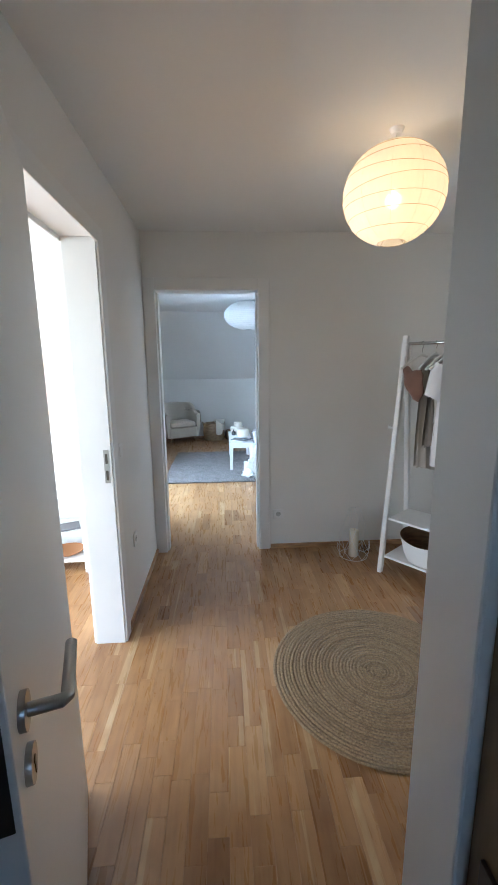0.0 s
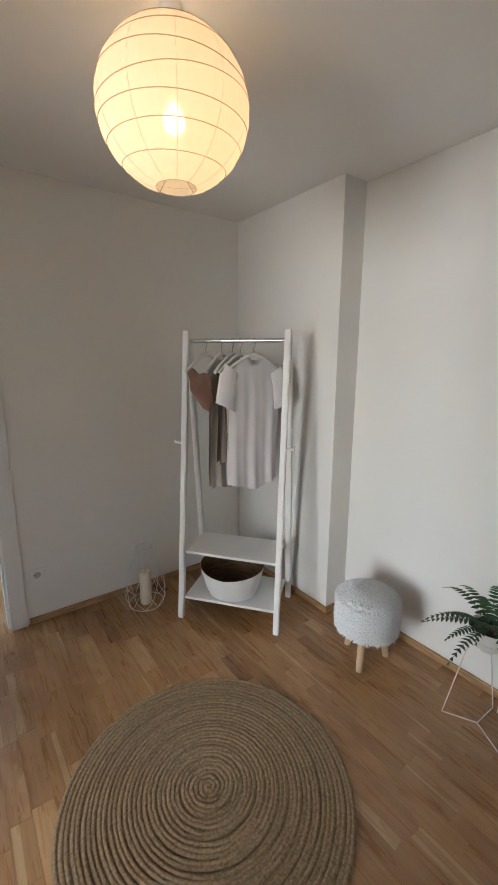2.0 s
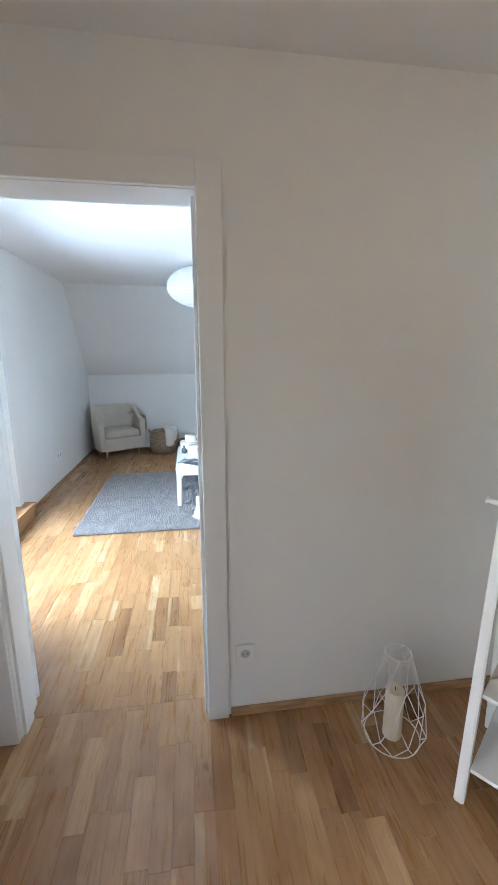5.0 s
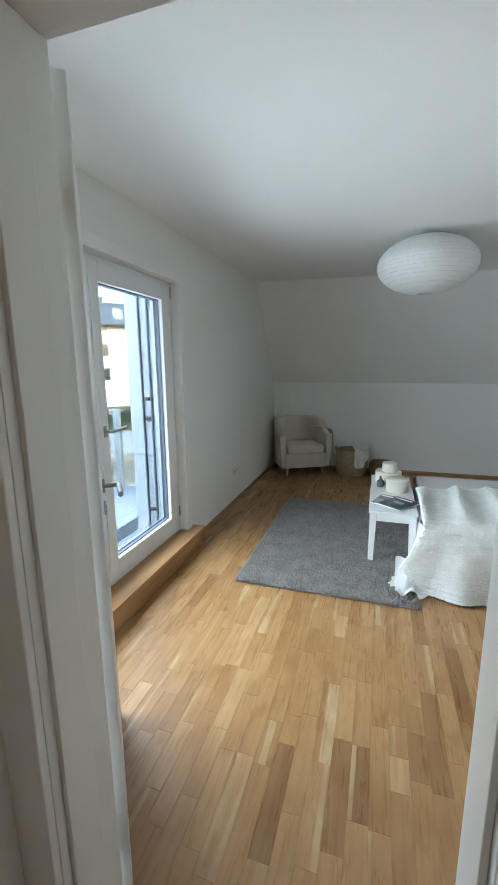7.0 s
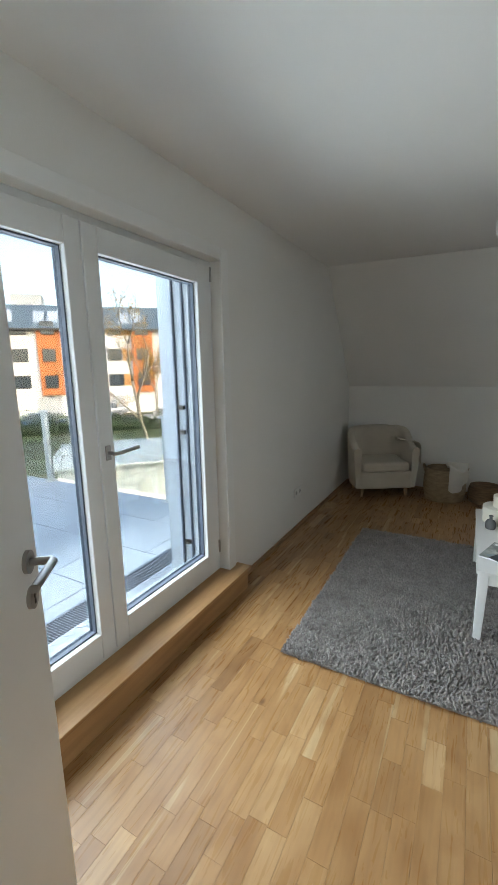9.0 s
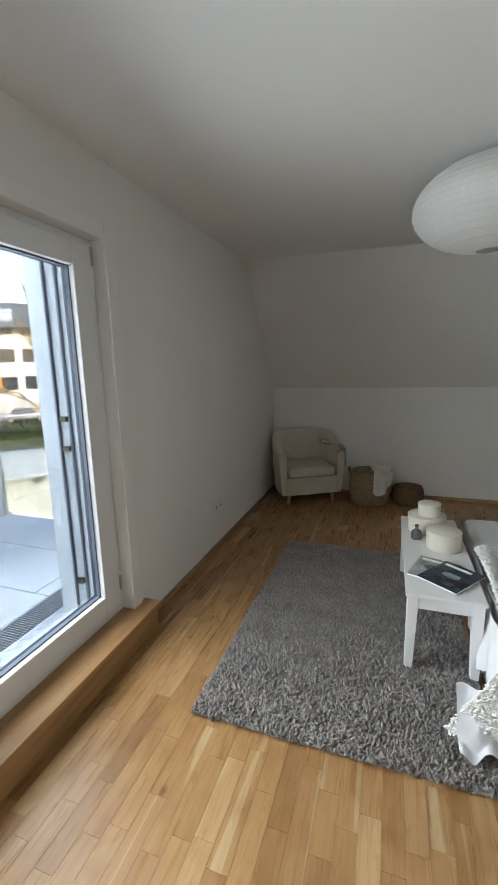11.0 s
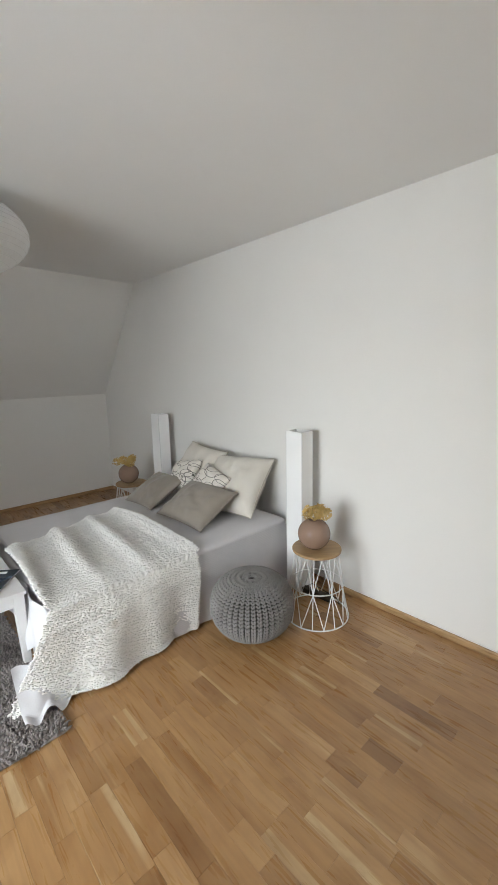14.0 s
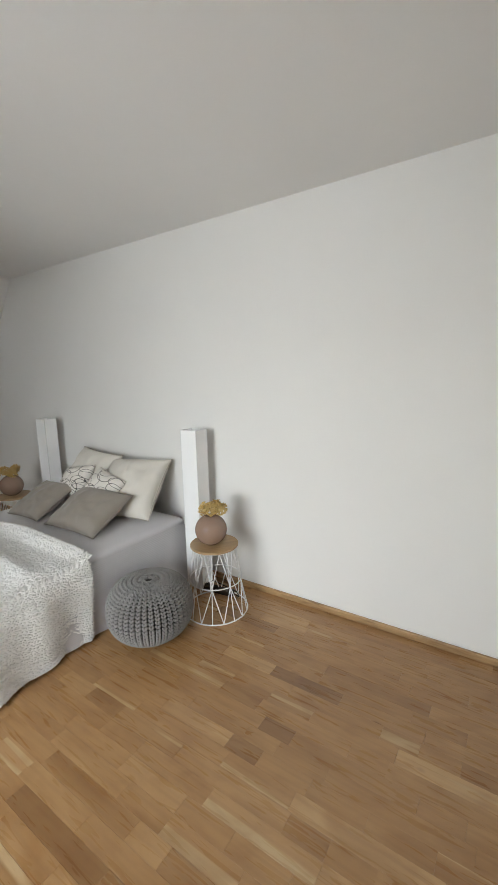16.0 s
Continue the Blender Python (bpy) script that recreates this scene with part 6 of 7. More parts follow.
def ring_cloth():
    m = mat("cream_cloth_with_rings", (0.74, 0.70, 0.64), 0.9, 0.06, 6, 300, 0.1)
    nt = m.node_tree
    N, L = nt.nodes, nt.links
    b = N["Principled BSDF"]
    base = b.inputs["Base Color"].links[0].from_socket
    tc = N.new("ShaderNodeTexCoord")
    total = None
    rng = random.Random(6)
    for k in range(15):
        c = (rng.uniform(-0.15, 0.15), rng.uniform(-0.14, 0.14), 0)
        s = (1.0, rng.uniform(1.2, 1.9), 0.0)
        sub = N.new("ShaderNodeVectorMath")
        sub.operation = 'SUBTRACT'
        sub.inputs[1].default_value = c
        L.new(tc.outputs["Object"], sub.inputs[0])
        mu = N.new("ShaderNodeVectorMath")
        mu.operation = 'MULTIPLY'
        mu.inputs[1].default_value = s
        L.new(sub.outputs[0], mu.inputs[0])
        ln = N.new("ShaderNodeVectorMath")
        ln.operation = 'LENGTH'
        L.new(mu.outputs[0], ln.inputs[0])
        cmp_ = N.new("ShaderNodeMath")
        cmp_.operation = 'COMPARE'
        cmp_.inputs[1].default_value, cmp_.inputs[2].default_value = rng.uniform(0.045, 0.085), 0.0026
        L.new(ln.outputs["Value"], cmp_.inputs[0])
        if total is None:
            total = cmp_.outputs[0]
        else:
            mx = N.new("ShaderNodeMath")
            mx.operation = 'MAXIMUM'
            L.new(total, mx.inputs[0])
            L.new(cmp_.outputs[0], mx.inputs[1])
            total = mx.outputs[0]
    mix = N.new("ShaderNodeMix")
    mix.data_type = 'RGBA'
    mix.inputs[7].default_value = (0.085, 0.075, 0.07, 1)
    L.new(total, mix.inputs[0])
    L.new(base, mix.inputs[6])
    L.new(mix.outputs[2], b.inputs["Base Color"])
    return m


M_RINGS = ring_cloth()


def pillow(name, label, m, w, h, t, mt, seed, piping=None, group=""):
    tg = thing(name, label, "pillow", m, group=group)
    rng = random.Random(seed)
    ox = rng.uniform(0, 50)
    bm = bmesh.new()
    n = 30
    for side in (-1, 1):
        g = []
        for j in range(n + 1):
            row = []
            for i in range(n + 1):
                a, b = -1 + 2 * i / n, -1 + 2 * j / n
                pinch = 1 - 0.07 * (1 - b * b) * abs(a) ** 3
                pinch2 = 1 - 0.07 * (1 - a * a) * abs(b) ** 3
                prof = ((1 - a * a) * (1 - b * b)) ** 0.5 * 0.75 + 0.25 * ((1 - a ** 4) * (1 - b ** 4)) ** 0.55 if abs(a) < 1 and abs(b) < 1 else 0.0
                wr = noise.noise(Vector((a * 2.3 + ox, b * 2.3, side))) * 0.22 + noise.noise(Vector((a * 6 + ox, b * 5, side))) * 0.08
                row.append(bm.verts.new((a * w / 2 * pinch, b * h / 2 * pinch2, side * t / 2 * prof * (1 + wr))))
            g.append(row)
        for j in range(n):
            for i in range(n):
                q = (g[j][i], g[j][i + 1], g[j + 1][i + 1], g[j + 1][i])
                bm.faces.new(q if side > 0 else q[::-1])
    bmesh.ops.remove_doubles(bm, verts=bm.verts, dist=0.0005)
    part("cushion", bm, mt, tg, smooth=True)
    if piping:
        pts = []
        for k in range(4):
            for i in range(12):
                a = -1 + 2 * i / 12
                q = [(a, -1), (1, a), (-a, 1), (-1, -a)][k]
                pts.append((q[0] * w / 2 * (1 - 0.07 * (1 - q[1] ** 2) * abs(q[0]) ** 3), q[1] * h / 2 * (1 - 0.07 * (1 - q[0] ** 2) * abs(q[1]) ** 3), 0))
        bm = bmesh.new()
        tube(bm, pts + [pts[0]], 0.0035, 5)
        part("piping", bm, piping, tg, "dark piped edge")
    return tg


def lean(x, y, z, yaw, tilt, roll=0):
    """Pillow pose: it faces -x turned by yaw, leaning back by tilt from upright."""
    return Matrix.Translation((x, y, z)) @ Matrix.Rotation(radians(yaw), 4, 'Z') @ Matrix.Rotation(radians(-90 + tilt), 4, 'Y') @ Matrix.Rotation(radians(90 + roll), 4, 'Z')


M_CREAMP = mat("cream_piping", (0.50, 0.45, 0.38), 0.85)
pillow("pillow", "large cream pillow with piped edge against the wall", lean(1.965, 2.52, BEDZ + 0.185, 6, 42, 4), 0.54, 0.47, 0.21, M_CREAM, 1, M_CREAMP, "pillows on the bed")
pillow("pillow", "large cream pillow with piped edge against the wall", lean(1.995, 3.02, BEDZ + 0.195, -3, 33, -3), 0.54, 0.45, 0.19, M_CREAM, 2, M_CREAMP, "pillows on the bed")
pillow("cushion", "small cream cushion with dark looped rings", lean(1.82, 2.64, BEDZ + 0.19, 2, 40, -14), 0.33, 0.26, 0.13, M_RINGS, 3, None, "ring cushions")
pillow("cushion", "small cream cushion with dark looped rings", lean(1.85, 3.00, BEDZ + 0.195, -4, 38, 12), 0.33, 0.26, 0.13, M_RINGS, 4, None, "ring cushions")
pillow("pillow", "taupe pillow lying against the cream ones", lean(1.65, 2.56, BEDZ + 0.105, 6, 62, -3), 0.48, 0.38, 0.15, M_TAUPEP, 5, M_TAUPEP, "taupe pillows")
pillow("pillow", "taupe pillow lying against the ring cushions", lean(1.65, 3.12, BEDZ + 0.09, -6, 62, 6), 0.42, 0.37, 0.12, M_TAUPEP, 6, M_TAUPEP, "taupe pillows")

# ---- bench-like table at the foot of the bed ----
tb = thing("coffee_table", "low white table at the foot of the bed", "table", pose(0.19, 2.425, 0))
TW, TL, TH = 0.335, 1.02, 0.41
bm = bmesh.new()
box(bm, 0, 0, TH - 0.018, TW, TL, TH, 0.003)
part("tabletop", bm, M_WHITE, tb)
for x in (0.008, TW - 0.058):
    for y in (0.008, TL - 0.058):
        z0 = 0.017 if x < 0.3 else 0.017
        bm = bmesh.new()
        r = bmesh.ops.create_cube(bm, size=1.0)
        for v in r["verts"]:
            k = 0.05 if v.co.z > 0 else 0.036
            cx = (x + 0.025) + (-0.007 if x < 0.1 else 0.007) * (0 if v.co.z > 0 else 1)
            v.co = Vector((cx + v.co.x * k, y + 0.025 + v.co.y * k, z0 if v.co.z < 0 else TH - 0.018))
        bmesh.ops.bevel(bm, geom=list(bm.edges), offset=0.003, segments=1, affect='EDGES')
        part("leg", bm, M_WHITE, tb)
for a, b, c, d in ((0.05, 0.012, TW - 0.05, 0.03), (0.05, TL - 0.03, TW - 0.05, TL - 0.012), (0.012, 0.05, 0.03, TL - 0.05), (TW - 0.03, 0.05, TW - 0.012, TL - 0.05)):
    bm = bmesh.new()
    box(bm, a, b, TH - 0.075, c, d, TH - 0.018, 0.002)
    part("apron", bm, M_WHITE, tb)


M_BOX = mat("cream_cardboard", (0.74, 0.69, 0.60), 0.75, 0.05, 8, 120, 0.08)


def round_box(x, y, z, r, h, label):
    t = thing("round_box", label, "box", pose(x, y, z), group="round boxes")
    bm = bmesh.new()
    lathe(bm, [(r * 0.975 - 0.002, 0), (r * 0.975, 0.002), (r * 0.975, h * 0.72)], 44)
    part("box_body", bm, M_BOX, t, smooth=40)
    bm = bmesh.new()
    lathe(bm, [(r, h * 0.58), (r, h - 0.002), (r - 0.003, h), (0.001, h)], 44)
    part("lid", bm, M_BOX, t, smooth=40)


round_box(0.405, 2.985, TH, 0.092, 0.105, "round cream hat box standing on the table")
round_box(0.335, 3.225, TH, 0.112, 0.105, "wide round cream hat box on the table")
round_box(0.345, 3.22, TH + 0.105, 0.066, 0.075, "small round cream box on top of a wide one")
bt = thing("glass_bottle", "small grey glass bottle on the table", "bottle", pose(0.268, 3.07, TH))
bm = bmesh.new()
lathe(bm, [(0.001, 0.0), (0.026, 0.0), (0.03, 0.008), (0.03, 0.04), (0.022, 0.055), (0.009, 0.062), (0.009, 0.078), (0.013, 0.082), (0.012, 0.086), (0.001, 0.086)], 24)
part("glass", bm, mat("smoky_grey_glass", (0.14, 0.14, 0.145), 0.15, 0.1), bt, smooth=40)


def magazine(x, y, z, turn, w, h, cover, accents, label):
    t = thing("magazine", label, "magazine", pose(x, y, z, 0, 0, turn))
    bm = bmesh.new()
    box(bm, -w / 2, -h / 2, 0, w / 2, h / 2, 0.006)
    part("pages", bm, M_LINEN, t)
    bm = bmesh.new()
    box(bm, -w / 2, -h / 2, 0.006, w / 2, h / 2, 0.0072)
    part("cover", bm, cover, t, "printed glossy cover")
    for (a, b, c, d, mt) in accents:
        bm = bmesh.new()
        n = 14
        vs = []
        rng = random.Random(int(a * 1000) + 7)
        cx, cy, rx, ry = (a + c) / 2, (b + d) / 2, (c - a) / 2, (d - b) / 2
        for i in range(n):
            an = 6.283 * i / n
            vs.append(bm.verts.new((cx + rx * math.cos(an) * rng.uniform(0.7, 1), cy + ry * math.sin(an) * rng.uniform(0.7, 1), 0.0076)))
        bm.faces.new(vs)
        part("printed_shape", bm, mt, t)
    bm = bmesh.new()
    box(bm, -w / 2 + 0.015, h / 2 - 0.045, 0.0072, w / 2 - 0.05, h / 2 - 0.022, 0.0078)
    part("title_bar", bm, M_LINEN, t)


M_COVN = mat("navy_print", (0.035, 0.055, 0.08), 0.25, 0.5, 9, 60, 0.0)
M_COVL = mat("pale_print", (0.5, 0.52, 0.5), 0.25, 0.5, 14, 60, 0.0, color2=(0.2, 0.22, 0.22))
M_INKB = mat("grey_blue_print", (0.25, 0.33, 0.38), 0.3, 0.4, 20, 80, 0.0)
M_INKD = mat("dark_print", (0.05, 0.05, 0.05), 0.3)
magazine(0.335, 2.685, TH, -20, 0.20, 0.24, M_COVL, ((-0.06, -0.04, 0.05, 0.05, M_INKD), (-0.08, -0.11, 0.02, -0.05, M_INKB)), "magazine with a pale cover under another one")
magazine(0.40, 2.62, TH + 0.008, -38, 0.20, 0.255, M_COVN, ((-0.05, -0.03, 0.06, 0.03, M_INKB), (-0.02, -0.1, 0.07, -0.05, M_INKD)), "magazine with a dark blue cover on the table")

# ---- knitted pouf ----
M_KNIT = mat("grey_cotton_knit", (0.27, 0.258, 0.25), 0.95, 0.15, 10, 200, 0.35)
# darker than the knit: shade between the stitches put into the core's colour
M_KNITSHADE = mat("knit_gap_shade", (0.06, 0.056, 0.053), 0.95)
pf = thing("knitted_pouf", "round grey chunky knitted pouf beside the bed", "pouf", pose(1.505, 1.855, 0, 0, 0, 20))
PR, PH = 0.226, 0.315


def pouf_at(s):
    """s from 0 at the top middle to 1 at the bottom."""
    a = math.pi * (s - 0.5)
    r = PR * max(0.0, math.cos(a)) ** 0.62
    z = PH / 2 - PH / 2 * (abs(math.sin(a)) ** 0.92) * (1 if a > 0 else -1)
    if s < 0.18:
        z -= 0.012 * (1 - s / 0.18)
    return r, z


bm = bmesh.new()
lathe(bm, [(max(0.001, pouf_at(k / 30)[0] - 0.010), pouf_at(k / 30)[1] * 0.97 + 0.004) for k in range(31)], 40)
part("core", bm, M_KNITSHADE, pf, smooth=True)
V, F = [], []
COLS = 44
ell = [(0, 0, 1)]
for zz in (0.55, -0.55):
    for k in range(6):
        ell.append((0.83 * math.cos(k * 1.0472 + (0.5 if zz < 0 else 0)), 0.83 * math.sin(k * 1.0472 + (0.5 if zz < 0 else 0)), zz))
ell.append((0, 0, -1))
ef_ = [(0, 1 + k, 1 + (k + 1) % 6) for k in range(6)] + [(7 + k, 13, 7 + (k + 1) % 6) for k in range(6)]
for k in range(6):
    ef_ += [(1 + k, 7 + k, 1 + (k + 1) % 6), (1 + (k + 1) % 6, 7 + k, 7 + (k + 1) % 6)]
ROWS = 26
for j in range(ROWS):
    s = 0.002 + 0.955 * (j + 0.35) / ROWS
    r, z = pouf_at(s)
    r2, z2 = pouf_at(s + 0.01)
    td = Vector((r2 - r, 0, z2 - z)).normalized()
    step = 0.88 / ROWS * 0.62
    rn, zn = pouf_at(min(1.0, s + 0.955 / ROWS))
    half_l = max(0.0115, (0.58 if s > 0.3 else 0.84) * math.hypot(rn - r, zn - z))
    cols = COLS if r > 0.04 else 10
    for c in range(cols):
        for sd in (-1, 1):
            w = 2 * math.pi / cols
            a = (c + 0.5 + sd * 0.17) * w
            er = Vector((math.cos(a), math.sin(a), 0))
            et = Vector((-math.sin(a), math.cos(a), 0))
            down = er * td.x + Vector((0, 0, td.z))
            nor = et.cross(down).normalized()
            if nor.dot(er + Vector((0, 0, 0.3 if z > PH / 2 else -0.3))) < 0:
                nor = -nor
            ax = (down * 0.76 - et * sd * 0.65).normalized()
            cw = min(1.0, r * w / 0.033) * 0.0066 + 0.001
            ce = er * r + Vector((0, 0, z))
            a2 = nor.cross(ax).normalized()
            k0 = len(V)
            for q in ell:
                V.append(tuple(ce + ax * q[2] * half_l + a2 * q[0] * cw + nor * q[1] * 0.0115))
            F += [tuple(k0 + t for t in f) for f in ef_]
me = bpy.data.meshes.new("knit_stitches")
me.from_pydata(V, [], F)
me.materials.append(M_KNIT)
me.polygons.foreach_set("use_smooth", [True] * len(me.polygons))
zmin = min(v[2] for v in V)
ob = new("knit_stitches", me)
ob.parent = pf
ob["kind"] = "stuff"
ob["label"] = "grey plaited knit"
pf.location.z = -min(0.0, zmin) + 0.001

# ---- side tables with vases ----
M_OAKTOP = mat("oak_veneer_top", (0.44, 0.28, 0.14), 0.45, 0.25, 3, 50, 0.04, stretch=(12, 1, 1))
M_VASE = mat("rosy_brown_glaze", (0.30, 0.195, 0.145), 0.12, 0.12, 6, 80, 0.01)
M_FLOWER = mat("mustard_petals", (0.55, 0.34, 0.09), 0.8, 0.35, 16, 90, 0.1, color2=(0.68, 0.50, 0.22))


def side_table(m, label):
    t = thing("side_table", label, "side table", m, group="side tables")
    H, rt, rb, rm = 0.418, 0.130, 0.188, 0.152
    bm = bmesh.new()
    lathe(bm, [(0.001, H - 0.016), (rt + 0.008, H - 0.016), (rt + 0.012, H - 0.012), (rt + 0.012, H - 0.002), (rt + 0.01, H), (0.001, H)], 48)
    part("tabletop", bm, M_OAKTOP, t, "round oak top", smooth=40)
    for r, z, q in ((rb, 0.004, 0.004), (rm + 0.004, 0.20, 0.0032), (rt - 0.004, H - 0.02, 0.003)):
        bm = bmesh.new()
        tube(bm, [(r * math.cos(k * math.pi / 24), r * math.sin(k * math.pi / 24), z) for k in range(49)], q, 6)
        part("ring", bm, M_WIREW, t, smooth=40)
    n = 9
    for k in range(n):
        a0 = 2 * math.pi * k / n
        for s in (0, 0.5, -0.5):
            a1 = a0 + s * 2 * math.pi / n
            bm = bmesh.new()
            tube(bm, [(rb * math.cos(a1), rb * math.sin(a1), 0.004), ((rm + 0.004) * math.cos(a0), (rm + 0.004) * math.sin(a0), 0.20)], 0.0028, 5)
            if s == 0:
                tube(bm, [((rm + 0.004) * math.cos(a0), (rm + 0.004) * math.sin(a0), 0.20), ((rt - 0.004) * math.cos(a0), (rt - 0.004) * math.sin(a0), H - 0.02)], 0.0028, 5)
            else:
                tube(bm, [((rm + 0.004) * math.cos(a0), (rm + 0.004) * math.sin(a0), 0.20), ((rt - 0.004) * math.cos(a1), (rt - 0.004) * math.sin(a1), H - 0.02)], 0.0028, 5)
            part("wire", bm, M_WIREW, t)
    return t


def vase(x, y, z, seed, label):
    t = thing("flower_vase", label, "vase", pose(x, y, z), group="vases on the side tables")
    bm = bmesh.new()
    R = 0.094
    prof = [(0.001, 0.0), (0.034, 0.0)]
    for k in range(13):
        a = -1.12 + 2.3 * k / 12
        prof.append((R * math.cos(a), R * 0.92 + R * 0.97 * math.sin(a)))
    zt = prof[-1][1]
    prof += [(0.028, zt + 0.002), (0.024, zt - 0.004), (0.001, zt - 0.01)]
    lathe(bm, prof, 40)
    part("bowl", bm, M_VASE, t, "glossy rosy brown glaze", smooth=True)
    rng = random.Random(seed)
    for c in range(9):
        cc = Vector((rng.gauss(0, 0.034), rng.gauss(0, 0.034), zt + 0.034 + rng.uniform(-0.006, 0.018)))
        bm = bmesh.new()
        tube(bm, [(0, 0, zt - 0.008), tuple(cc)], 0.002, 5)
        for i in range(85):
            d = Vector((rng.gauss(0, 1), rng.gauss(0, 1), rng.gauss(0.2, 1))).normalized()
            p = cc + d * rng.uniform(0.022, 0.034)
            a = d.orthogonal().normalized()
            a.rotate(Matrix.Rotation(rng.uniform(0, 6.28), 3, d))
            b = d.cross(a)
            s = rng.uniform(0.007, 0.012)
            v = [bm.verts.new(q) for q in (p - a * s * 0.3, p + b * s * 0.7 + d * s * 0.5, p + a * s + d * s * 0.9, p - b * s * 0.7 + d * s * 0.5)]
            bm.faces.new(v)
        part("flower_head", bm, M_FLOWER, t, "dried mustard-yellow petals")
    return t


for x, y, sd, wh in ((1.885, 1.70, 3, "by the pouf"), (1.80, 3.84, 4, "behind the bed")):
    side_table(pose(x, y, 0, 0, 0, sd * 17), "white wire side table with round oak top, " + wh)
    vase(x - 0.012, y + 0.01, 0.418, sd, "brown vase with dried yellow flowers, " + wh)

# ---- column lamps ----
M_SHADEW = mat("white_card_shade", (0.90, 0.90, 0.89), 0.8, 0.02, 6, 120, 0.04)
for y0, y1, lb_ in ((1.905, 2.035, "near the bedside vase"), (3.60, 3.735, "in the far bed corner")):
    t = thing("floor_lamp", "slim square white paper floor lamp " + lb_, "floor lamp", pose(2.05, (y0 + y1) / 2, 0), group="column lamps")
    w, d, H = 0.053, (y1 - y0) / 2, 1.06
    bm = bmesh.new()
    box(bm, -w, -d, 0.012, w, d, H)
    for f in [f for f in bm.faces if abs(f.normal.z) > 0.9]:
        bm.faces.remove(f)
    part("paper_shade", bm, M_SHADEW, t)
    for sx in (-1, 1):
        for sy in (-1, 1):
            bm = bmesh.new()
            box(bm, sx * (w - 0.001) - 0.002, sy * (d - 0.001) - 0.002, 0, sx * (w - 0.001) + 0.002, sy * (d - 0.001) + 0.002, H + 0.001)
            part("frame_rod", bm, M_WIREW, t)
    bm = bmesh.new()
    box(bm, -w + 0.002, -d + 0.002, 0.0, w - 0.002, d - 0.002, 0.012)
    part("base", bm, M_WHITE, t)
    bm = bmesh.new()
    box(bm, -w + 0.002, -d + 0.002, H - 0.02, w - 0.002, d - 0.002, H - 0.016)
    part("top_sheet", bm, M_PAPERB, t)

# ---- armchair ----
M_CHAIR = mat("beige_woven_cotton", (0.60, 0.54, 0.45), 0.9, 0.08, 6, 260, 0.2, sheen=0.15)
ac = thing("armchair", "beige tub armchair with short wooden legs in the corner", "armchair", pose(-0.785, 4.925, 0, 0, 0, 30))
AW, AD = 0.72, 0.53
bm = bmesh.new()
outer, inner = [], []
n = 40
for i in range(n + 1):
    s = i / n
    if s < 0.25:
        p = (AW / 2, -AD / 2 + (s / 0.25) * AD * 0.5)
    elif s > 0.75:
        p = (-AW / 2, -AD / 2 + ((1 - s) / 0.25) * AD * 0.5)
    else:
        a = (s - 0.25) / 0.5 * math.pi
        p = (AW / 2 * math.cos(a), AD * 0.5 * math.sin(a) * 0.98)
    c = (p[0] * 0.77, p[1] * (0.77 if p[1] > 0 else 1.0))
    k = min(1.0, max(0.0, (s - 0.05) / 0.3)) if s < 0.5 else min(1.0, max(0.0, (0.95 - s) / 0.3))
    k = k * k * (3 - 2 * k)
    h = 0.555 + 0.195 * k
    outer.append((p, h))
    inner.append((c, h))
rings = []
for (p, h), (c, _) in zip(outer, inner):
    m_ = ((p[0] + c[0]) / 2, (p[1] + c[1]) / 2)
    rings.append([bm.verts.new(q) for q in ((p[0] * 0.90, p[1] * 0.96, 0.11), (p[0] * 0.965, p[1], 0.34), (p[0], p[1], h - 0.035), (p[0] * 0.97, p[1] * 0.97, h - 0.008), (m_[0], m_[1], h), (c[0] * 1.03, c[1] * 1.02, h - 0.010), (c[0], c[1], h - 0.04), (c[0], c[1], 0.11))])
for a, b in zip(rings, rings[1:]):
    for k in range(7):
        bm.faces.new((a[k], a[k + 1], b[k + 1], b[k]))
    bm.faces.new((a[7], a[0], b[0], b[7]))
bm.faces.new(rings[0])
bm.faces.new(rings[-1][::-1])
part("tub_back", bm, M_CHAIR, ac, smooth=60)
part("base", soft_box(-AW / 2 * 0.82, -AD / 2 - 0.005, 0.10, AW / 2 * 0.82, AD / 2 * 0.6, 0.295, 0.02, 14, 0.003, 4), M_CHAIR, ac, smooth=True)
part("seat_cushion", soft_box(-AW / 2 * 0.72, -AD / 2 - 0.015, 0.29, AW / 2 * 0.72, AD / 2 * 0.62, 0.40, 0.038, 18, 0.006, 5), M_CHAIR, ac, smooth=True)
for x in (-0.25, 0.25):
    for y in (-AD / 2 + 0.05, AD / 2 - 0.14):
        bm = bmesh.new()
        tube(bm, [(x, y, 0.0), (x * 0.95, y, 0.11)], 0.014, 12, 0.021)
        part("leg", bm, M_BEECH, ac, "short wooden leg", smooth=40)
# shawl over the chair's arm
shw = thing("shawl", "beige fringed shawl over the armchair arm", "shawl")
cm = pose(-0.785, 4.925, 0, 0, 0, 30)
bm = bmesh.new()
G = []
for j in range(22):
    v = j / 21
    row = []
    for i in range(18):
        u = i / 17
        x = lerp(0.20, 0.42, min(1, v * 1.5))
        z = 0.60 - 0.05 * v - (0.20 * max(0, v - 0.6) / 0.4) + 0.014 * math.sin(u * 16 + v * 4) + 0.012
        y = lerp(-0.10, 0.16, u) - 0.08 * v
        row.append(bm.verts.new(cm @ Vector((x, y, z))))
    G.append(row)
for a, b in zip(G, G[1:]):
    for i in range(17):
        bm.faces.new((a[i], a[i + 1], b[i + 1], b[i]))
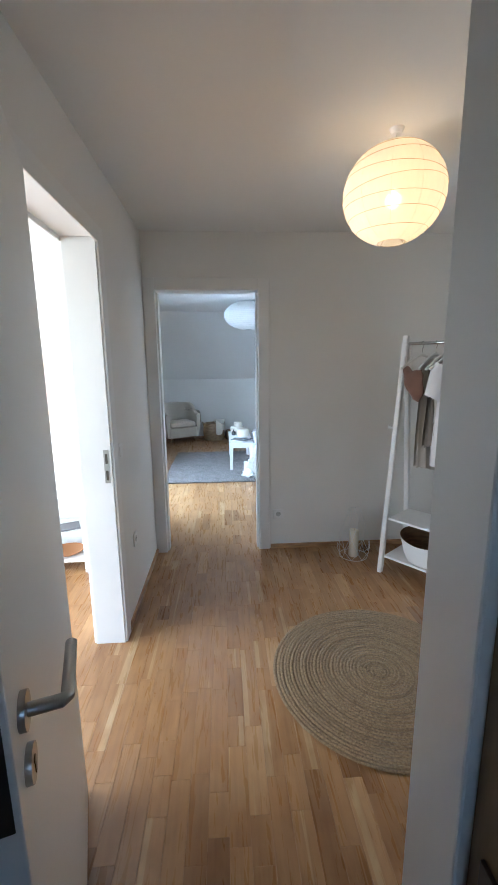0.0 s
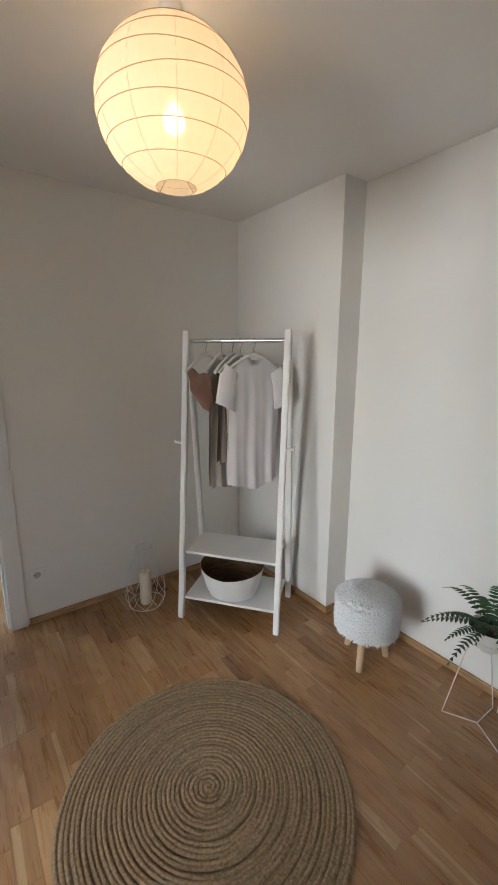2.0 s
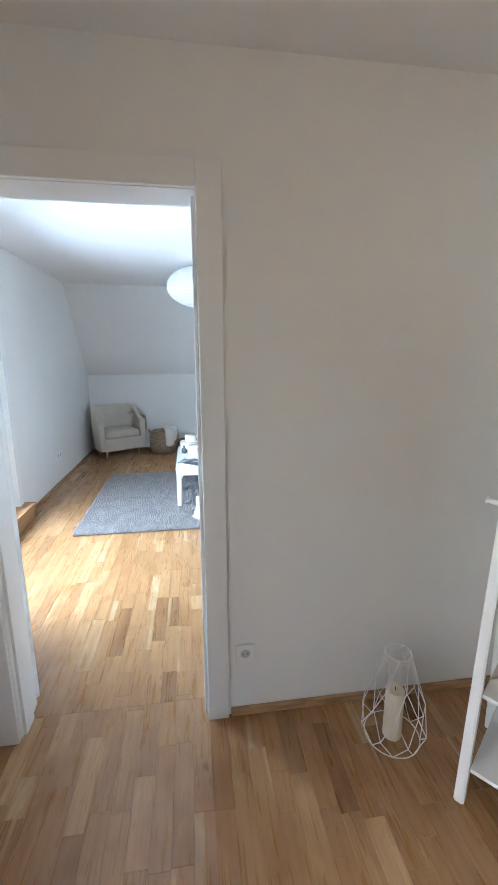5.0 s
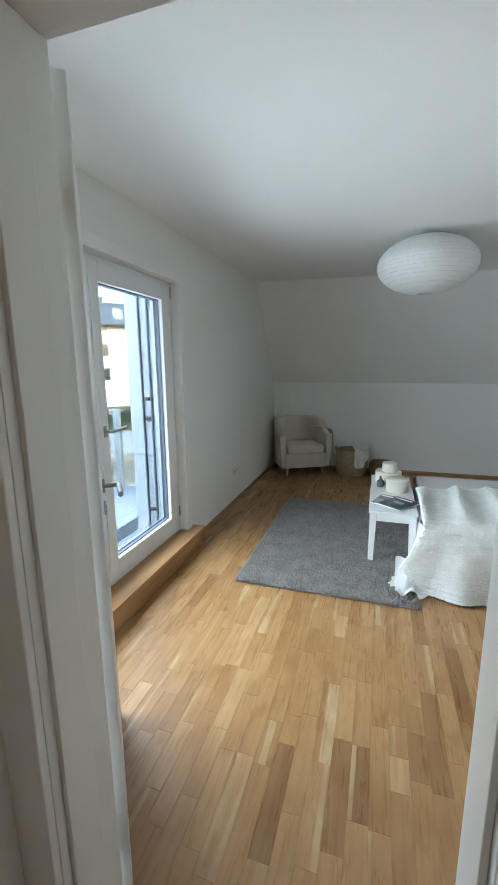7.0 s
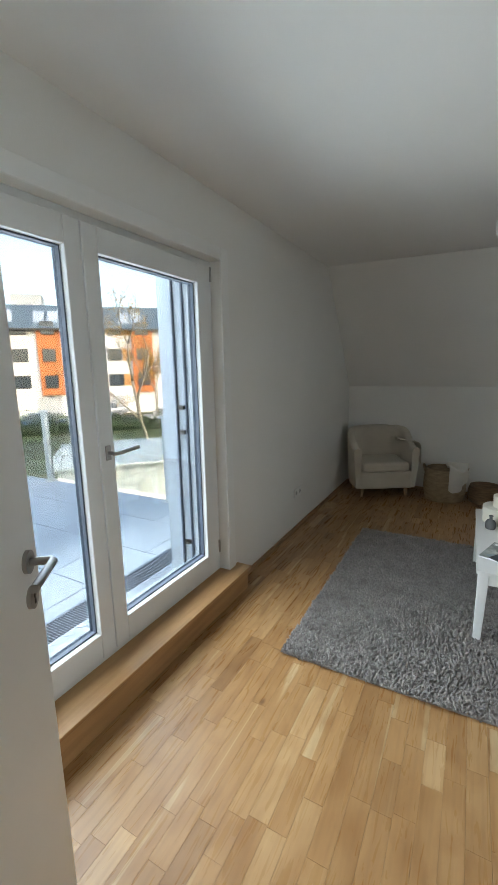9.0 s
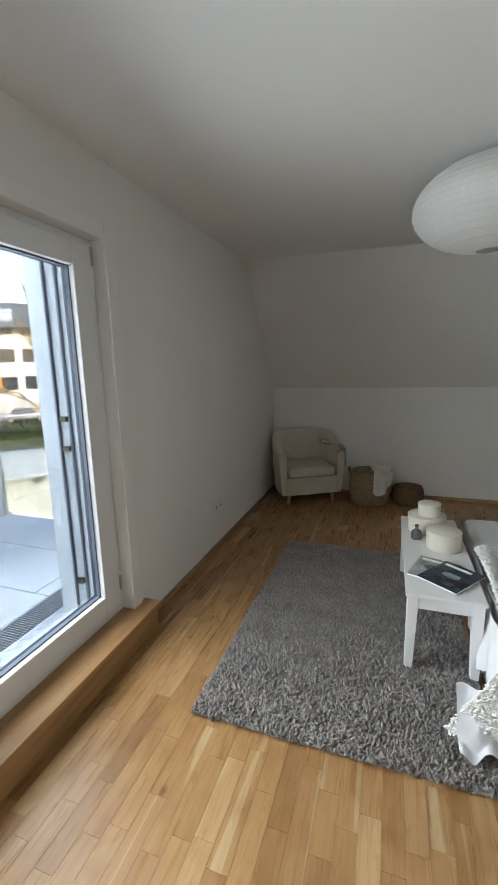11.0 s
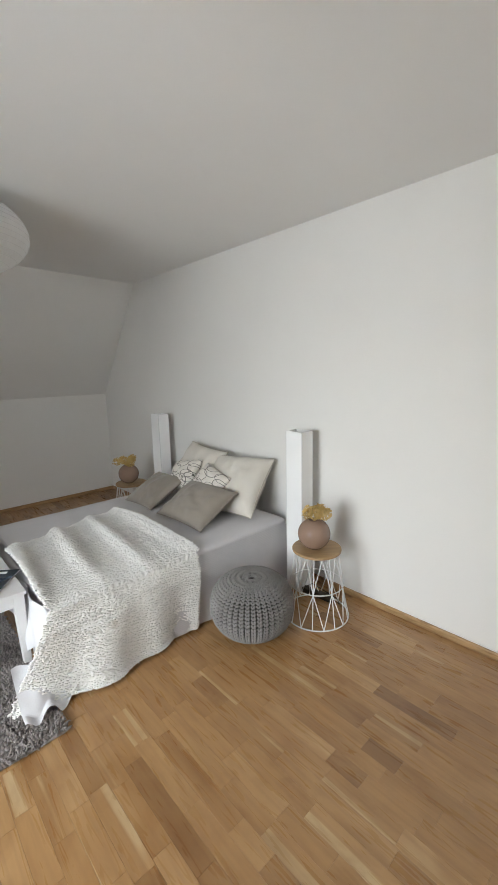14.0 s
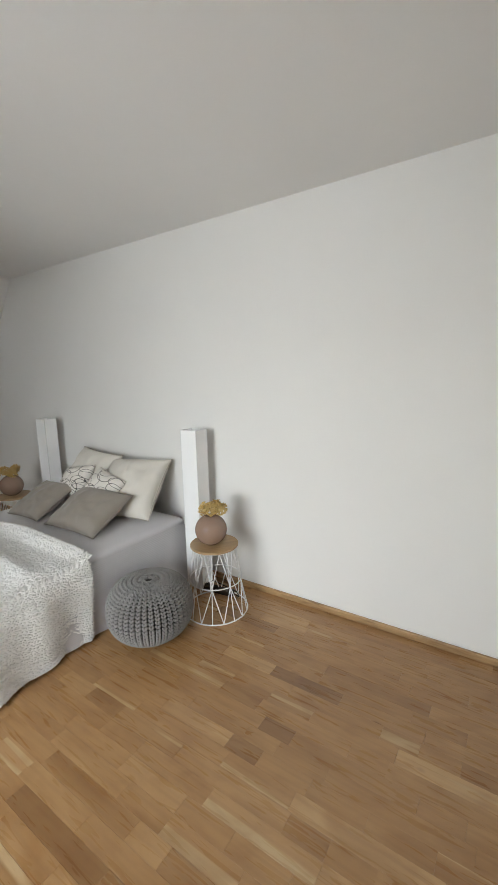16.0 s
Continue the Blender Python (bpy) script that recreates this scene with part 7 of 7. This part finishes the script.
part("cloth", bm, M_CHAIR, shw, smooth=True)

# ---- baskets in the far corner ----
M_SEAGRASS = mat("seagrass_weave", (0.36, 0.27, 0.165), 0.9, 0.4, 16, 110, 0.6, stretch=(1, 1, 3), color2=(0.22, 0.155, 0.09))


def woven(m, r, h, mt, label, name="woven_basket"):
    t = thing(name, label, "basket", m)
    bm = bmesh.new()
    prof = [(r * 0.84, 0.0)]
    rows = int(h / 0.008)
    for k in range(rows):
        s = k / (rows - 1)
        rr_ = r * (0.86 + 0.2 * math.sin(math.pi * (0.15 + 0.7 * s)) - 0.06)
        prof.append((rr_ + 0.0035 * (k % 2), 0.002 + s * (h - 0.002)))
    prof += [(prof[-1][0] - 0.012, h), (prof[-1][0] - 0.014, h * 0.5), (0.001, h * 0.45)]
    lathe(bm, prof, 56, wob=lambda a, j: 1 + 0.006 * math.sin(28 * a + (math.pi if j % 2 else 0)) + 0.015 * math.sin(2 * a + 1))
    part("weave", bm, mt, t, smooth=True)
    return t


wb = woven(pose(-0.085, 4.93, 0), 0.205, 0.345, M_SEAGRASS, "tall seagrass basket with a cloth hanging out")
for s in (-1, 1):
    bm = bmesh.new()
    tube(bm, [(s * 0.19, -0.06, 0.30), (s * 0.215, -0.03, 0.36), (s * 0.215, 0.03, 0.36), (s * 0.19, 0.06, 0.30)], 0.010, 8)
    part("handle", bm, M_SEAGRASS, wb, smooth=True)
woven(pose(0.30, 4.98, 0), 0.155, 0.185, M_WICKER, "low dark wicker basket")
bc = thing("cloth_throw", "cream cloth spilling over the seagrass basket", "cloth")
bm = bmesh.new()
G = []
for j in range(26):
    v = j / 25
    row = []
    for i in range(26):
        u = i / 25
        a = lerp(-1.35, 0.75, u)
        rr_ = lerp(0.02, 0.222, min(1, v * 1.9))
        over = max(0, v - 0.53) / 0.47
        z = 0.355 + 0.03 * math.sin(u * 9 + v * 3) * (1 - over) + 0.02 - over * (0.12 + 0.13 * (0.5 + 0.5 * math.sin(u * 7 + 0.6)))
        rr_ += 0.012 * math.sin(u * 30) * over
        row.append(bm.verts.new((-0.085 + rr_ * math.cos(a), 4.93 + rr_ * math.sin(a), z)))
    G.append(row)
for a, b in zip(G, G[1:]):
    for i in range(25):
        bm.faces.new((a[i], a[i + 1], b[i + 1], b[i]))
part("cloth", bm, M_CREAM, bc, smooth=True)
# mains plugs and cable behind the near side table
cb = thing("power_strip", "dark plug strip with cable behind the side table", "power strip", pose(2.03, 1.80, 0, 0, 0, 96))
bm = bmesh.new()
box(bm, -0.11, -0.022, 0.0, 0.11, 0.022, 0.035, 0.006)
part("strip_body", bm, M_DARKMETAL, cb)
bm = bmesh.new()
tube(bm, [(-0.10, 0, 0.02), (-0.16, 0.01, 0.012), (-0.12, -0.035, 0.012), (-0.02, -0.04, 0.03), (0.06, -0.03, 0.055), (0.10, 0.0, 0.03)], 0.0035, 6)
part("cable", bm, M_DARKMETAL, cb, smooth=True)


# ---- parquet strips ----
def strip_data(w, l):
    """One strip with a fine chamfer round its top."""
    v = []
    for dx, dy, z in ((0.0002, 0.0002, -0.004), (0.0002, 0.0002, -0.0005), (0.0008, 0.0008, 0.0)):
        v += [(-w / 2 + dx, dy, z), (w / 2 - dx, dy, z), (w / 2 - dx, l - dy, z), (-w / 2 + dx, l - dy, z)]
    f = [(8, 9, 10, 11)]
    for k in (0, 4):
        f += [(k + i, k + (i + 1) % 4, k + 4 + (i + 1) % 4, k + 4 + i) for i in range(4)]
    return v, f


STRIP_W = 0.069
strip_meshes = {}


def lay(floor, x0, y0, x1, y1, near, seed):
    """Strips along y over a rectangle; those inside the box near are parts, the rest one joined mesh."""
    rng = random.Random(seed)
    rv, rf = [], []
    n = max(1, round((x1 - x0) / STRIP_W))
    w = (x1 - x0) / n
    for i in range(n):
        x = x0 + (i + 0.5) * w
        y = y0 - rng.uniform(0.0, 0.4)
        while y < y1:
            l = rng.choice((0.14, 0.20, 0.28, 0.34, 0.40, 0.46))
            a, z = max(y, y0), min(y + l, y1)
            y += l
            if z - a < 0.02:
                continue
            L = round(z - a, 3)
            if near[0] <= x <= near[2] and near[1] <= (a + z) / 2 <= near[3]:
                key = (round(w, 5), L)
                if key not in strip_meshes:
                    me = bpy.data.meshes.new("strip")
                    v, f = strip_data(w, L)
                    me.from_pydata(v, [], f)
                    me.materials.append(M_FLOOR)
                    strip_meshes[key] = me
                ob = new("strip", strip_meshes[key])
                ob.location = (x, a, 0)
                ob.parent = floor
            else:
                v, f = strip_data(w, L)
                k = len(rv)
                rv += [(p[0] + x, p[1] + a, p[2]) for p in v]
                rf += [tuple(q + k for q in face) for face in f]
    if rv:
        me = bpy.data.meshes.new("strips")
        me.from_pydata(rv, [], rf)
        me.materials.append(M_FLOOR)
        ob = new("strips", me)
        ob.parent = floor
        ob["kind"] = "stuff"


lay(floor_hall, HX0, -2.9, HX1B, 0.1, (-0.45, -2.7, 2.2, 0.2), 3)
lay(floor_bedroom, BX0, 0.1, BX1, BY1, (-1.1, 0.15, 1.9, 1.95), 5)
lay(floor_living, LX0, LY0, JX + 0.15, LY1, (9, 9, 9, 9), 8)
